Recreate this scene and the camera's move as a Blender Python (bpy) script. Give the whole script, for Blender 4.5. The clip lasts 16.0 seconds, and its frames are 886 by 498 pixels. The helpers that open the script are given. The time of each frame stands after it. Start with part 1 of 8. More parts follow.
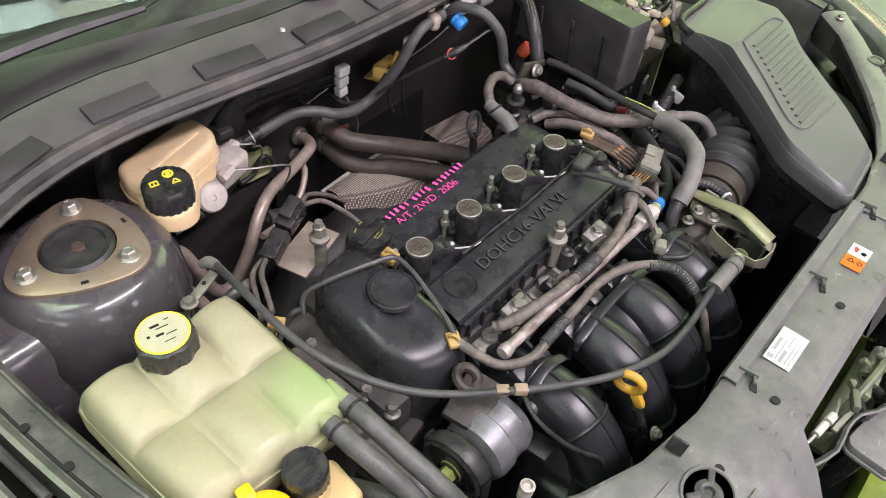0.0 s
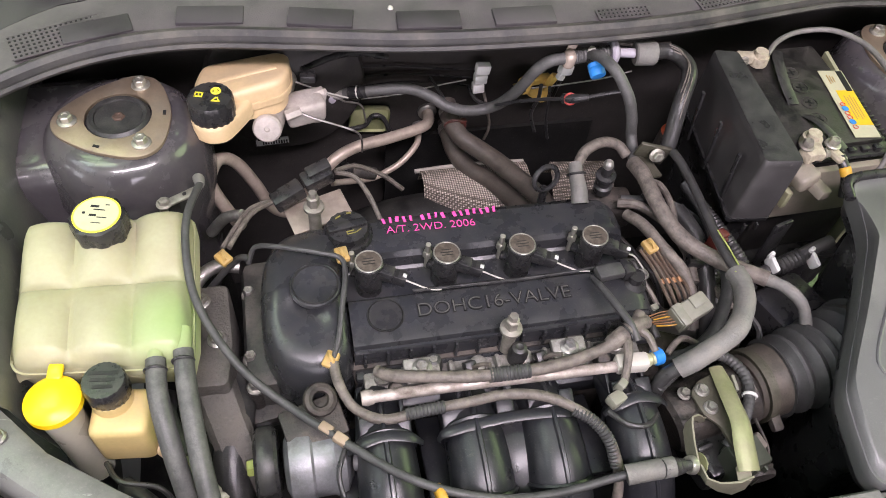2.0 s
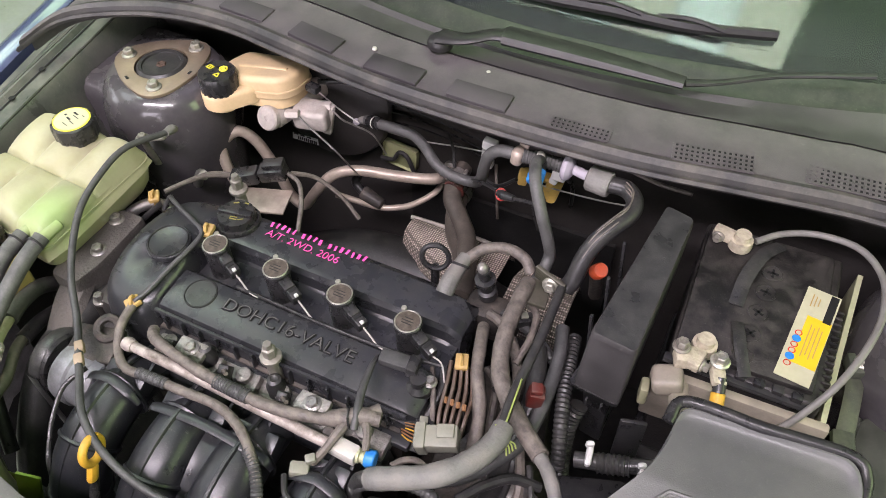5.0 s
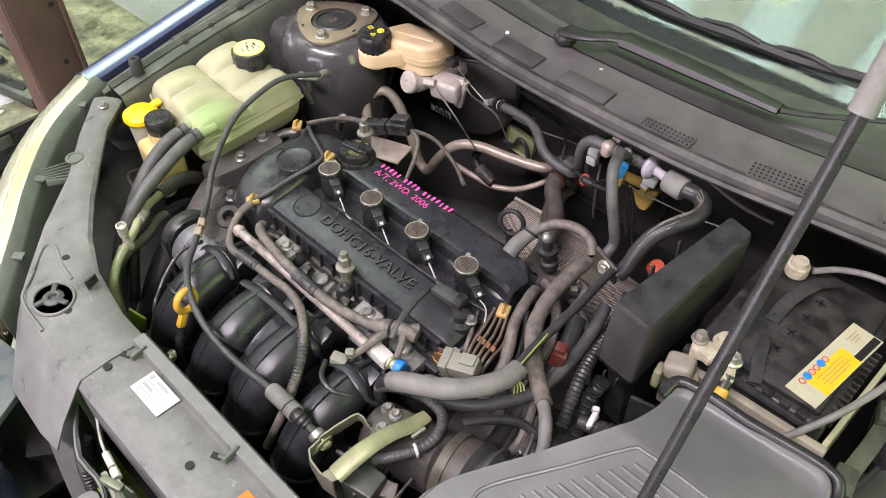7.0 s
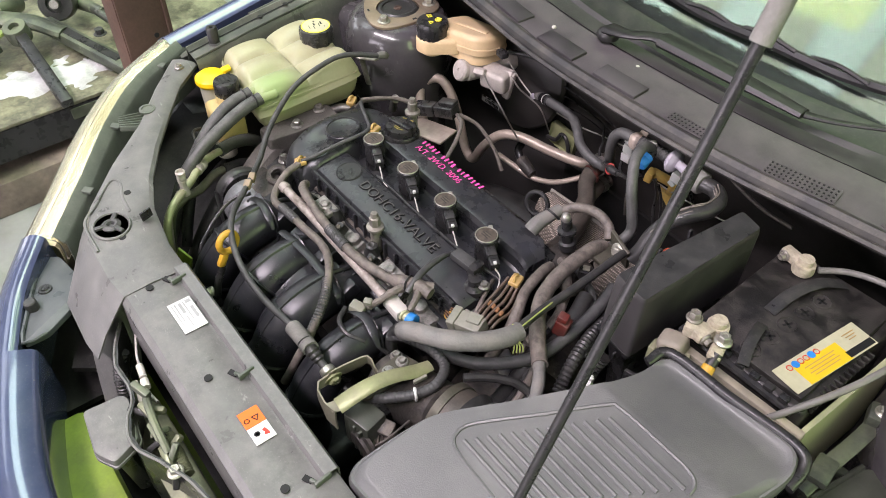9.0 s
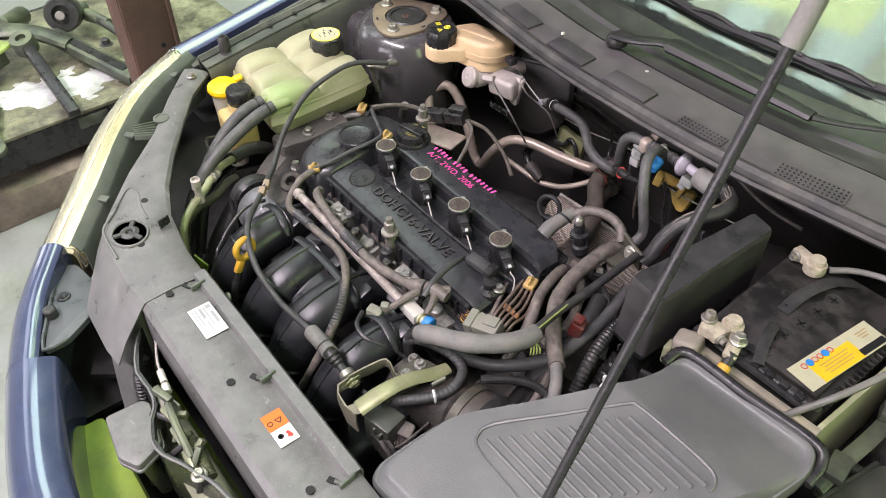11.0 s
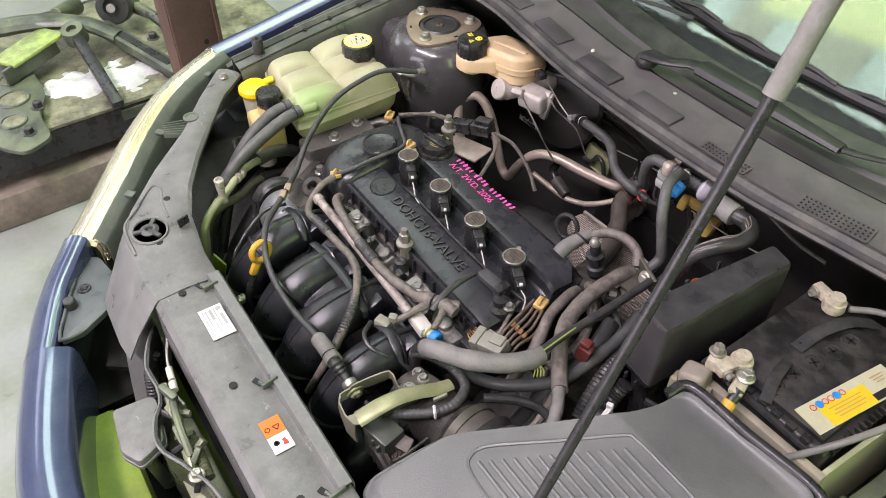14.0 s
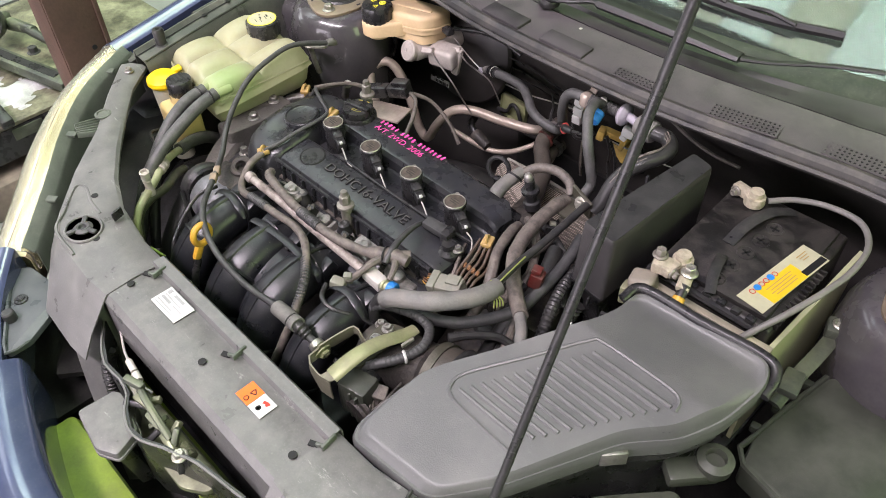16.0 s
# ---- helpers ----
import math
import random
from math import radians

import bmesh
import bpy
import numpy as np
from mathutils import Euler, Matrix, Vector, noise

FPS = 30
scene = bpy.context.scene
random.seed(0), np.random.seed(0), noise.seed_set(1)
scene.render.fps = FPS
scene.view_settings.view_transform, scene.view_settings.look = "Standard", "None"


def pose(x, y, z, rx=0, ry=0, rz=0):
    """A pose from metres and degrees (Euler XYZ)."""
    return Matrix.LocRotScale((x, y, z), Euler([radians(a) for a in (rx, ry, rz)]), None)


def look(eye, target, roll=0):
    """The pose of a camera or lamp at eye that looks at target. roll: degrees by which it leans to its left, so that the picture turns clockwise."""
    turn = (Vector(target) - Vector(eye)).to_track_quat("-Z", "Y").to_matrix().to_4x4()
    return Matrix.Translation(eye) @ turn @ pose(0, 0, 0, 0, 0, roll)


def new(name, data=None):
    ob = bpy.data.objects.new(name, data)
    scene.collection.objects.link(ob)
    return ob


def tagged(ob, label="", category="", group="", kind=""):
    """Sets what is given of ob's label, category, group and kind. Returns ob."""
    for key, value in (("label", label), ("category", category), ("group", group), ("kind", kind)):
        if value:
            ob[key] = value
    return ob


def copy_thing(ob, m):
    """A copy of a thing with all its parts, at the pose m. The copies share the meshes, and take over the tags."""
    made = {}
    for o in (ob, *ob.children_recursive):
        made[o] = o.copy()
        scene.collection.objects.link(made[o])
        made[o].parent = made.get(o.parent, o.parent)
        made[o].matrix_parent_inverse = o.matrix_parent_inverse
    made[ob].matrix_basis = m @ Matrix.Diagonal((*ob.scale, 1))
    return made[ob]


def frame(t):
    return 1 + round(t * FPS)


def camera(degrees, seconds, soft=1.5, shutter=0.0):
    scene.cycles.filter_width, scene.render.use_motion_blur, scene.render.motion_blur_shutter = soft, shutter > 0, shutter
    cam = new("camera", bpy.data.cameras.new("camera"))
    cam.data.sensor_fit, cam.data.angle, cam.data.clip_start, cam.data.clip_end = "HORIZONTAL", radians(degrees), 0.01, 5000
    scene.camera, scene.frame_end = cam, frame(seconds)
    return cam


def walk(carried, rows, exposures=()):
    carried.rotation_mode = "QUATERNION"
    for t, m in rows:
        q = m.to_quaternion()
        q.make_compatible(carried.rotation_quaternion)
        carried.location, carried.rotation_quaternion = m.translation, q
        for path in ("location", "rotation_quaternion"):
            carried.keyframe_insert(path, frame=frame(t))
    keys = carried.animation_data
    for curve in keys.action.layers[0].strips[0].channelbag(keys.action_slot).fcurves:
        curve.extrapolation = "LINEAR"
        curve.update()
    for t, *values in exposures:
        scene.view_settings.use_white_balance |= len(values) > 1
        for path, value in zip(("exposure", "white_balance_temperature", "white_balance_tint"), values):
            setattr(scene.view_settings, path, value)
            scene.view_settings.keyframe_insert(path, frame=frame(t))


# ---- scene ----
# ---- camera and its path ----
cam = camera(59.5, 16.0, soft=0.9)
PATH = [
    (0.0, -0.5028, -0.4119, 1.4679, 43.28, -3.87, -49.14),
    (0.5, -0.4185, -0.4778, 1.4903, 41.99, -4.07, -41.29),
    (1.0, -0.2981, -0.5958, 1.5194, 39.96, -4.52, -26.69),
    (1.5, -0.1856, -0.5886, 1.5278, 38.93, -5.26, -17.59),
    (2.0, -0.0699, -0.5485, 1.5352, 37.29, -4.0, -11.08),
    (2.5, 0.0667, -0.6048, 1.5301, 36.28, -1.78, -4.18),
    (3.0, 0.1691, -0.6667, 1.5412, 36.13, -0.77, 1.72),
    (3.5, 0.2568, -0.6055, 1.544, 37.07, -0.14, 7.46),
    (4.0, 0.3696, -0.5222, 1.5443, 38.71, 0.41, 14.18),
    (6.5, 0.7574, -0.4521, 1.5359, 43.32, 0.72, 40.81),
    (7.0, 0.7682, -0.5195, 1.5461, 43.94, 0.5, 44.76),
    (7.5, 0.7801, -0.5634, 1.5499, 44.47, -0.04, 47.96),
    (8.0, 0.8355, -0.5294, 1.5485, 45.01, -0.36, 50.64),
    (8.5, 0.8857, -0.5315, 1.5426, 45.27, -0.29, 52.48),
    (11.0, 0.8804, -0.5652, 1.5494, 45.95, 0.2, 52.0),
    (11.5, 0.9019, -0.5348, 1.5544, 45.8, -0.07, 52.87),
    (12.0, 0.9103, -0.5083, 1.5555, 45.71, -0.17, 54.11),
    (12.5, 0.8997, -0.5087, 1.5544, 45.74, -0.12, 55.29),
    (13.0, 0.8927, -0.5177, 1.5592, 45.84, 0.02, 56.12),
    (13.5, 0.8948, -0.5227, 1.561, 45.97, 0.08, 56.48),
    (14.0, 0.8924, -0.5218, 1.5605, 46.02, 0.09, 56.45),
    (14.5, 0.8865, -0.5195, 1.5616, 46.02, 0.02, 55.77),
    (15.0, 0.8802, -0.5293, 1.5554, 45.98, 0.13, 54.1),
    (15.5, 0.8859, -0.5586, 1.5473, 45.79, 0.58, 51.0),
    (16.0, 0.9071, -0.5991, 1.5389, 45.17, 1.45, 45.82),
]
walk(cam, [(t, pose(x, y, z, rx, ry, rz)) for t, x, y, z, rx, ry, rz in PATH],
     exposures=[(0.0, -0.10), (1.0, -0.02), (2.0, 0.06), (6.5, 0.10), (8.5, 0.0), (11.0, -0.02), (15.0, -0.04), (16.0, 0.0)])

# ---- world and lights ----
world = bpy.data.worlds.new("world")
scene.world = world
world.use_nodes = True
wn = world.node_tree.nodes
sky = wn.new("ShaderNodeTexSky")
sky.sky_type = 'NISHITA'
sky.sun_disc = False
sky.sun_elevation = radians(50)
sky.sun_rotation = radians(120)
world.node_tree.links.new(sky.outputs[0], wn["Background"].inputs[0])
wn["Background"].inputs[1].default_value = 0.10


def area_lamp(name, eye, target, sx, sy, watts, color):
    d = bpy.data.lights.new(name, 'AREA')
    d.shape, d.size, d.size_y, d.energy, d.color = 'RECTANGLE', sx, sy, watts, color
    ob = new(name, d)
    ob.matrix_world = look(eye, target)
    return ob


# daylight in the roof lights, in the open gate before the car and in the green sheeted side
area_lamp("roof_light_front", (0.3, -1.9, 3.96), (0.3, -1.9, 0), 3.2, 0.42, 265, (1.0, 0.868, 0.98))
area_lamp("roof_light_rear", (0.3, 1.75, 4.02), (0.3, 1.75, 0), 4.4, 1.2, 125, (0.70, 1.0, 0.56))
area_lamp("roof_light_lime", (-1.0, 0.62, 4.0), (-1.0, 0.62, 0), 1.5, 0.32, 20, (0.84, 1.0, 0.52))
for k in range(8):
    area_lamp("roof_light_strip", (-2.2 + 0.48 * k, 0.48, 4.0), (-2.2 + 0.48 * k, 0.48, 0), 0.46, 1.06, (15, 10)[k % 2], ((0.80, 1.0, 0.90), (0.90, 1.0, 0.78))[k % 2])
area_lamp("roof_light_west", (-3.3, -0.5, 4.0), (-3.3, -0.5, 0), 1.3, 2.6, 40, (0.86, 0.92, 1.0))
area_lamp("gate_light", (-0.5, -5.9, 1.7), (-0.5, 0, 1.5), 5.0, 2.8, 310, (1.0, 0.88, 0.99))
area_lamp("west_light", (-5.35, -1.2, 2.0), (0, -0.6, 0.6), 3.0, 2.2, 95, (0.93, 0.93, 1.0))
area_lamp("side_light", (4.9, 0.9, 2.6), (0, 0.5, 1.1), 4.2, 2.5, 128, (0.74, 1.0, 0.45))

# ---- materials ----
def mat(name, col, rough=0.5, metal=0.0, var=0.25, scale=30, bump=0.15, bscale=250, dust=None, coat=0.0, trans=0.0, ior=1.45, spec=0.5, rvar=0.15, scuff=None, grit=0.2):
    """Procedural surface: colour varied at two scales, roughness spread, fine relief and an optional film of dust (colour, amount, scale)."""
    m = bpy.data.materials.new(name)
    m.use_nodes = True
    n, l = m.node_tree.nodes, m.node_tree.links
    b = n["Principled BSDF"]
    tc = n.new("ShaderNodeTexCoord")
    n1 = n.new("ShaderNodeTexNoise")
    n1.inputs["Scale"].default_value, n1.inputs["Detail"].default_value = scale, 5
    n2 = n.new("ShaderNodeTexNoise")
    n2.inputs["Scale"].default_value, n2.inputs["Detail"].default_value = bscale, 3
    for x in (n1, n2):
        l.new(tc.outputs["Object"], x.inputs["Vector"])
    info = n.new("ShaderNodeObjectInfo")
    mixf = n.new("ShaderNodeMath")
    mixf.operation = 'MULTIPLY_ADD'
    l.new(n2.outputs["Fac"], mixf.inputs[0])
    mixf.inputs[1].default_value = 0.35
    l.new(n1.outputs["Fac"], mixf.inputs[2])
    ramp = n.new("ShaderNodeMapRange")
    ramp.inputs["From Min"].default_value, ramp.inputs["From Max"].default_value = 0.4, 0.95
    ramp.inputs["To Min"].default_value, ramp.inputs["To Max"].default_value = 1 - var, 1 + var
    l.new(mixf.outputs[0], ramp.inputs["Value"])
    mul = n.new("ShaderNodeVectorMath")
    mul.operation = 'SCALE'
    mul.inputs[0].default_value = col[:3]
    l.new(ramp.outputs[0], mul.inputs["Scale"])
    out = mul.outputs[0]
    rout = None
    if dust:
        dn = n.new("ShaderNodeTexNoise")
        dn.inputs["Scale"].default_value, dn.inputs["Detail"].default_value = dust[2], 8
        dn.inputs["Roughness"].default_value = 0.65
        l.new(tc.outputs["Object"], dn.inputs["Vector"])
        dr = n.new("ShaderNodeMapRange")
        dr.inputs["From Min"].default_value, dr.inputs["From Max"].default_value = 0.42, 0.72
        dr.inputs["To Max"].default_value = dust[1]
        l.new(dn.outputs["Fac"], dr.inputs["Value"])
        # dust settles on what faces up
        geo = n.new("ShaderNodeNewGeometry")
        sep = n.new("ShaderNodeSeparateXYZ")
        l.new(geo.outputs["Normal"], sep.inputs[0])
        up = n.new("ShaderNodeMapRange")
        up.inputs["From Min"].default_value, up.inputs["From Max"].default_value = 0.1, 0.9
        up.inputs["To Min"].default_value, up.inputs["To Max"].default_value = 0.55, 1.45
        l.new(sep.outputs["Z"], up.inputs["Value"])
        settle = n.new("ShaderNodeMath")
        settle.operation, settle.use_clamp = 'MULTIPLY', True
        l.new(dr.outputs[0], settle.inputs[0])
        l.new(up.outputs[0], settle.inputs[1])
        mx = n.new("ShaderNodeMix")
        mx.data_type = 'RGBA'
        l.new(settle.outputs[0], mx.inputs["Factor"])
        l.new(out, mx.inputs[6])
        mx.inputs[7].default_value = (*dust[0], 1)
        out = mx.outputs[2]
        # loose grit: small pale specks
        gn = n.new("ShaderNodeTexNoise")
        gn.inputs["Scale"].default_value, gn.inputs["Detail"].default_value = 420, 4
        gn.inputs["Roughness"].default_value = 0.7
        l.new(tc.outputs["Object"], gn.inputs["Vector"])
        gr = n.new("ShaderNodeMapRange")
        gr.inputs["From Min"].default_value, gr.inputs["From Max"].default_value = 0.60, 0.70
        gr.inputs["To Max"].default_value = grit
        l.new(gn.outputs["Fac"], gr.inputs["Value"])
        gx = n.new("ShaderNodeMix")
        gx.data_type = 'RGBA'
        l.new(gr.outputs[0], gx.inputs["Factor"])
        l.new(out, gx.inputs[6])
        gx.inputs[7].default_value = (*[min(0.6, 1.35 * q) for q in dust[0]], 1)
        out = gx.outputs[2]
        rr = n.new("ShaderNodeMath")
        rr.operation = 'MULTIPLY_ADD'
        l.new(settle.outputs[0], rr.inputs[0])
        rr.inputs[1].default_value, rr.inputs[2].default_value = 0.9 - rough, rough
        rout = rr.outputs[0]
    if scuff:
        mp = n.new("ShaderNodeMapping")
        mp.inputs["Rotation"].default_value, mp.inputs["Scale"].default_value = (0, 0, 0.7), (1.0, 3.2, 1.0)
        l.new(tc.outputs["Object"], mp.inputs["Vector"])
        sn = n.new("ShaderNodeTexNoise")
        sn.inputs["Scale"].default_value, sn.inputs["Detail"].default_value, sn.inputs["Roughness"].default_value = scuff[2], 9, 0.72
        l.new(mp.outputs[0], sn.inputs["Vector"])
        sr = n.new("ShaderNodeMapRange")
        sr.inputs["From Min"].default_value, sr.inputs["From Max"].default_value = 0.62, 0.70
        sr.inputs["To Max"].default_value = scuff[1]
        l.new(sn.outputs["Fac"], sr.inputs["Value"])
        sx = n.new("ShaderNodeMix")
        sx.data_type = 'RGBA'
        l.new(sr.outputs[0], sx.inputs["Factor"])
        l.new(out, sx.inputs[6])
        sx.inputs[7].default_value = (*scuff[0], 1)
        out = sx.outputs[2]
    l.new(out, b.inputs["Base Color"])
    rm = n.new("ShaderNodeMapRange")
    rm.inputs["From Min"].default_value, rm.inputs["From Max"].default_value = 0.3, 0.7
    rm.inputs["To Min"].default_value, rm.inputs["To Max"].default_value = -rvar / 2, rvar / 2
    l.new(n1.outputs["Fac"], rm.inputs["Value"])
    ra = n.new("ShaderNodeMath")
    ra.use_clamp = True
    l.new(rm.outputs[0], ra.inputs[0])
    if rout:
        l.new(rout, ra.inputs[1])
    else:
        ra.inputs[1].default_value = rough
    l.new(ra.outputs[0], b.inputs["Roughness"])
    b.inputs["Metallic"].default_value = metal
    b.inputs["Coat Weight"].default_value = coat
    b.inputs["Coat Roughness"].default_value = 0.08
    b.inputs["Transmission Weight"].default_value = trans
    b.inputs["IOR"].default_value = ior
    b.inputs["Specular IOR Level"].default_value = spec
    if bump:
        bp = n.new("ShaderNodeBump")
        bp.inputs["Strength"].default_value, bp.inputs["Distance"].default_value = bump, 0.002
        l.new(n2.outputs["Fac"], bp.inputs["Height"])
        l.new(bp.outputs[0], b.inputs["Normal"])
    return m


DUST = (0.17, 0.155, 0.13)
M_black = mat("black_plastic", (0.019, 0.019, 0.020), 0.29, dust=(DUST, 0.07, 60), bscale=500, bump=0.15, scuff=((0.14, 0.13, 0.115), 0.3, 110))
M_cover = mat("valve_cover_plastic", (0.0235, 0.0245, 0.0275), 0.27, dust=(DUST, 0.08, 50), bscale=800, bump=0.10, scuff=((0.15, 0.14, 0.12), 0.3, 90), spec=0.6)
M_manifold = mat("manifold_plastic", (0.013, 0.014, 0.017), 0.33, dust=(DUST, 0.06, 50), bscale=420, bump=0.07, scuff=((0.12, 0.11, 0.10), 0.5, 70), spec=0.6)
M_deep = mat("grimy_black_and_gap_shade", (0.009, 0.009, 0.009), 0.5, dust=(DUST, 0.08, 50))
M_coolhose = mat("dusty_coolant_hose", (0.044, 0.044, 0.044), 0.40, var=0.25, scale=60, dust=((0.15, 0.148, 0.14), 0.25, 50), bscale=400, bump=0.2)
M_dusttop = mat("dusty_lid_top", (0.030, 0.030, 0.030), 0.32, dust=((0.11, 0.105, 0.10), 0.25, 40), bscale=600, scuff=((0.2, 0.19, 0.18), 0.3, 90))
M_mount = mat("grey_mount", (0.028, 0.027, 0.026), 0.45, var=0.4, scale=20, dust=((0.14, 0.125, 0.11), 0.6, 22), bump=0.4, bscale=260)
M_rubber = mat("rubber_hose", (0.028, 0.028, 0.028), 0.34, var=0.3, scale=70, dust=(DUST, 0.12, 60), bscale=350, bump=0.2, scuff=((0.17, 0.155, 0.135), 0.35, 100))
M_hose = mat("heater_hose_rubber", (0.062, 0.053, 0.045), 0.42, var=0.3, scale=60, dust=((0.15, 0.125, 0.10), 0.3, 50), bscale=350, bump=0.2)
M_tape = mat("loom_tape", (0.104, 0.091, 0.079), 0.44, var=0.45, scale=90, dust=((0.25, 0.215, 0.18), 0.5, 80), bscale=260, bump=0.5)
M_sleeve = mat("grey_foam_sleeve", (0.142, 0.140, 0.130), 0.55, var=0.3, scale=40, dust=((0.24, 0.22, 0.19), 0.5, 30), bscale=300, bump=0.35)
M_support = mat("support_grey_plastic", (0.124, 0.122, 0.118), 0.32, var=0.15, scale=30, dust=((0.25, 0.24, 0.225), 0.3, 34), bscale=420, bump=0.12, scuff=((0.44, 0.43, 0.41), 0.5, 24))
M_airbox = mat("air_box_plastic", (0.098, 0.099, 0.098), 0.34, var=0.14, scale=12, dust=((0.21, 0.205, 0.19), 0.22, 9), bscale=700, bump=0.14, scuff=((0.20, 0.20, 0.19), 0.25, 22))
M_cowl = mat("cowl_plastic", (0.080, 0.071, 0.075), 0.43, var=0.2, scale=30, scuff=((0.20, 0.185, 0.18), 0.35, 60), dust=((0.15, 0.135, 0.132), 0.35, 34), bscale=800, bump=0.2)
M_wiper = mat("satin_black_wiper", (0.014, 0.0135, 0.014), 0.38, var=0.2, scale=40, dust=((0.07, 0.065, 0.06), 0.2, 60), bscale=500, bump=0.1)
M_letter = mat("glinting_letter_face", (0.075, 0.073, 0.070), 0.34, var=0.4, scale=160, dust=((0.14, 0.13, 0.115), 0.4, 90))
M_batcable = mat("pale_grey_cable", (0.155, 0.15, 0.14), 0.42, var=0.25, scale=60, dust=((0.2, 0.185, 0.16), 0.4, 50))
M_fuselid = mat("fuse_lid_plastic_with_sheen", (0.040, 0.038, 0.038), 0.37, var=0.15, scale=30, dust=((0.13, 0.125, 0.12), 0.25, 30), bscale=600, bump=0.12, scuff=((0.20, 0.19, 0.18), 0.25, 60))
M_seal = mat("rubber_seal", (0.035, 0.034, 0.034), 0.45, dust=(DUST, 0.45, 18), bscale=400)
M_baypaint = mat("bay_paint", (0.062, 0.066, 0.058), 0.32, var=0.3, scale=14, dust=((0.20, 0.19, 0.16), 0.5, 16), coat=0.3, bscale=240, bump=0.1, scuff=((0.30, 0.29, 0.26), 0.4, 26))
M_towerpaint = mat("strut_tower_paint", (0.060, 0.055, 0.060), 0.22, var=0.15, scale=12, dust=(DUST, 0.15, 40), coat=0.6, bscale=160, bump=0.05, grit=0.03)
M_darkpaint = mat("firewall_black", (0.028, 0.0255, 0.0245), 0.42, dust=(DUST, 0.12, 40), scuff=((0.13, 0.115, 0.10), 0.3, 60))
M_paint = mat("dark_blue_paint", (0.055, 0.068, 0.135), 0.18, metal=0.3, var=0.12, coat=1.0, bump=0.0, rvar=0.05, dust=((0.2, 0.2, 0.2), 0.06, 20))
M_gold = mat("zinc_plate", (0.30, 0.235, 0.165), 0.42, metal=0.55, var=0.2, scale=25, dust=((0.24, 0.21, 0.17), 0.6, 16))
M_bolt = mat("zinc_bolt", (0.46, 0.45, 0.39), 0.34, metal=0.8, var=0.3, scale=90, dust=((0.24, 0.21, 0.175), 0.45, 70))
M_studmetal = mat("dull_stud_metal", (0.27, 0.255, 0.22), 0.42, metal=0.5, var=0.35, scale=90, dust=((0.17, 0.145, 0.12), 0.5, 60))
M_coiltop = mat("dusty_coil_top", (0.070, 0.056, 0.044), 0.5, var=0.5, scale=120, dust=((0.20, 0.175, 0.145), 0.45, 60))
M_steel = mat("bare_steel", (0.40, 0.385, 0.36), 0.36, metal=0.85, var=0.3, scale=60, dust=((0.14, 0.12, 0.10), 0.65, 40), bump=0.3)
M_pipe = mat("alloy_pipe", (0.40, 0.335, 0.28), 0.36, metal=0.3, var=0.2, scale=60, dust=((0.20, 0.165, 0.14), 0.25, 50))
M_alloy = mat("cast_alloy", (0.27, 0.265, 0.26), 0.40, metal=0.6, var=0.3, scale=50, dust=((0.12, 0.11, 0.10), 0.6, 40), bscale=350, bump=0.15)
M_dirty = mat("dirty_cast_iron", (0.036, 0.033, 0.030), 0.5, metal=0.3, var=0.5, scale=40, dust=((0.17, 0.145, 0.12), 0.6, 26), bscale=220, bump=0.6)
M_cream = mat("amber_tank_plastic", (0.60, 0.445, 0.255), 0.33, var=0.14, scale=22, bscale=200, bump=0.06, dust=((0.46, 0.36, 0.25), 0.4, 18))
M_neck = mat("clear_tank_plastic", (0.52, 0.50, 0.40), 0.3, var=0.1, scale=16, bscale=200, bump=0.04)
M_capblack = mat("cap_plastic", (0.020, 0.020, 0.021), 0.28, var=0.2, scale=60, bscale=700, dust=(DUST, 0.12, 60))
M_yellowcap = mat("yellow_cap", (0.86, 0.58, 0.01), 0.35, var=0.08, scale=40, bump=0.03)
M_yellow = mat("yellow_print", (0.78, 0.70, 0.06), 0.5, var=0.05, bump=0)
M_labelwhite = mat("printed_label", (0.56, 0.56, 0.54), 0.45, var=0.08, scale=80, bump=0.02)
M_ivory = mat("ivory_label", (0.47, 0.455, 0.31), 0.45, var=0.08, scale=80, bump=0.02)
M_ink = mat("black_ink", (0.008, 0.008, 0.008), 0.7, bump=0)
M_greyink = mat("grey_ink", (0.30, 0.30, 0.30), 0.5, bump=0)
M_orange = mat("orange_label", (0.80, 0.135, 0.008), 0.4, var=0.06, bump=0)
M_red = mat("red_plastic", (0.55, 0.03, 0.015), 0.4, bump=0.03)
M_redring = mat("worn_red_plastic", (0.36, 0.035, 0.03), 0.42, bump=0.03, dust=((0.12, 0.05, 0.04), 0.4, 80))
M_orangecap = mat("orange_cap", (0.50, 0.075, 0.025), 0.45, bump=0.03, dust=((0.2, 0.1, 0.07), 0.4, 60))
M_blue = mat("blue_clip", (0.03, 0.22, 0.62), 0.4, bump=0.03)
M_pink = mat("pink_marker", (0.95, 0.10, 0.42), 0.5, var=0.1, scale=200, bump=0)
M_tan = mat("ochre_connector", (0.46, 0.30, 0.09), 0.48, var=0.3, dust=((0.25, 0.2, 0.15), 0.45, 60))
M_ochre = mat("ochre_bracket", (0.70, 0.47, 0.12), 0.45, var=0.2, dust=((0.28, 0.21, 0.12), 0.35, 60))
M_beigeclip = mat("beige_clip", (0.27, 0.205, 0.14), 0.5, var=0.3, dust=((0.25, 0.2, 0.15), 0.45, 60))
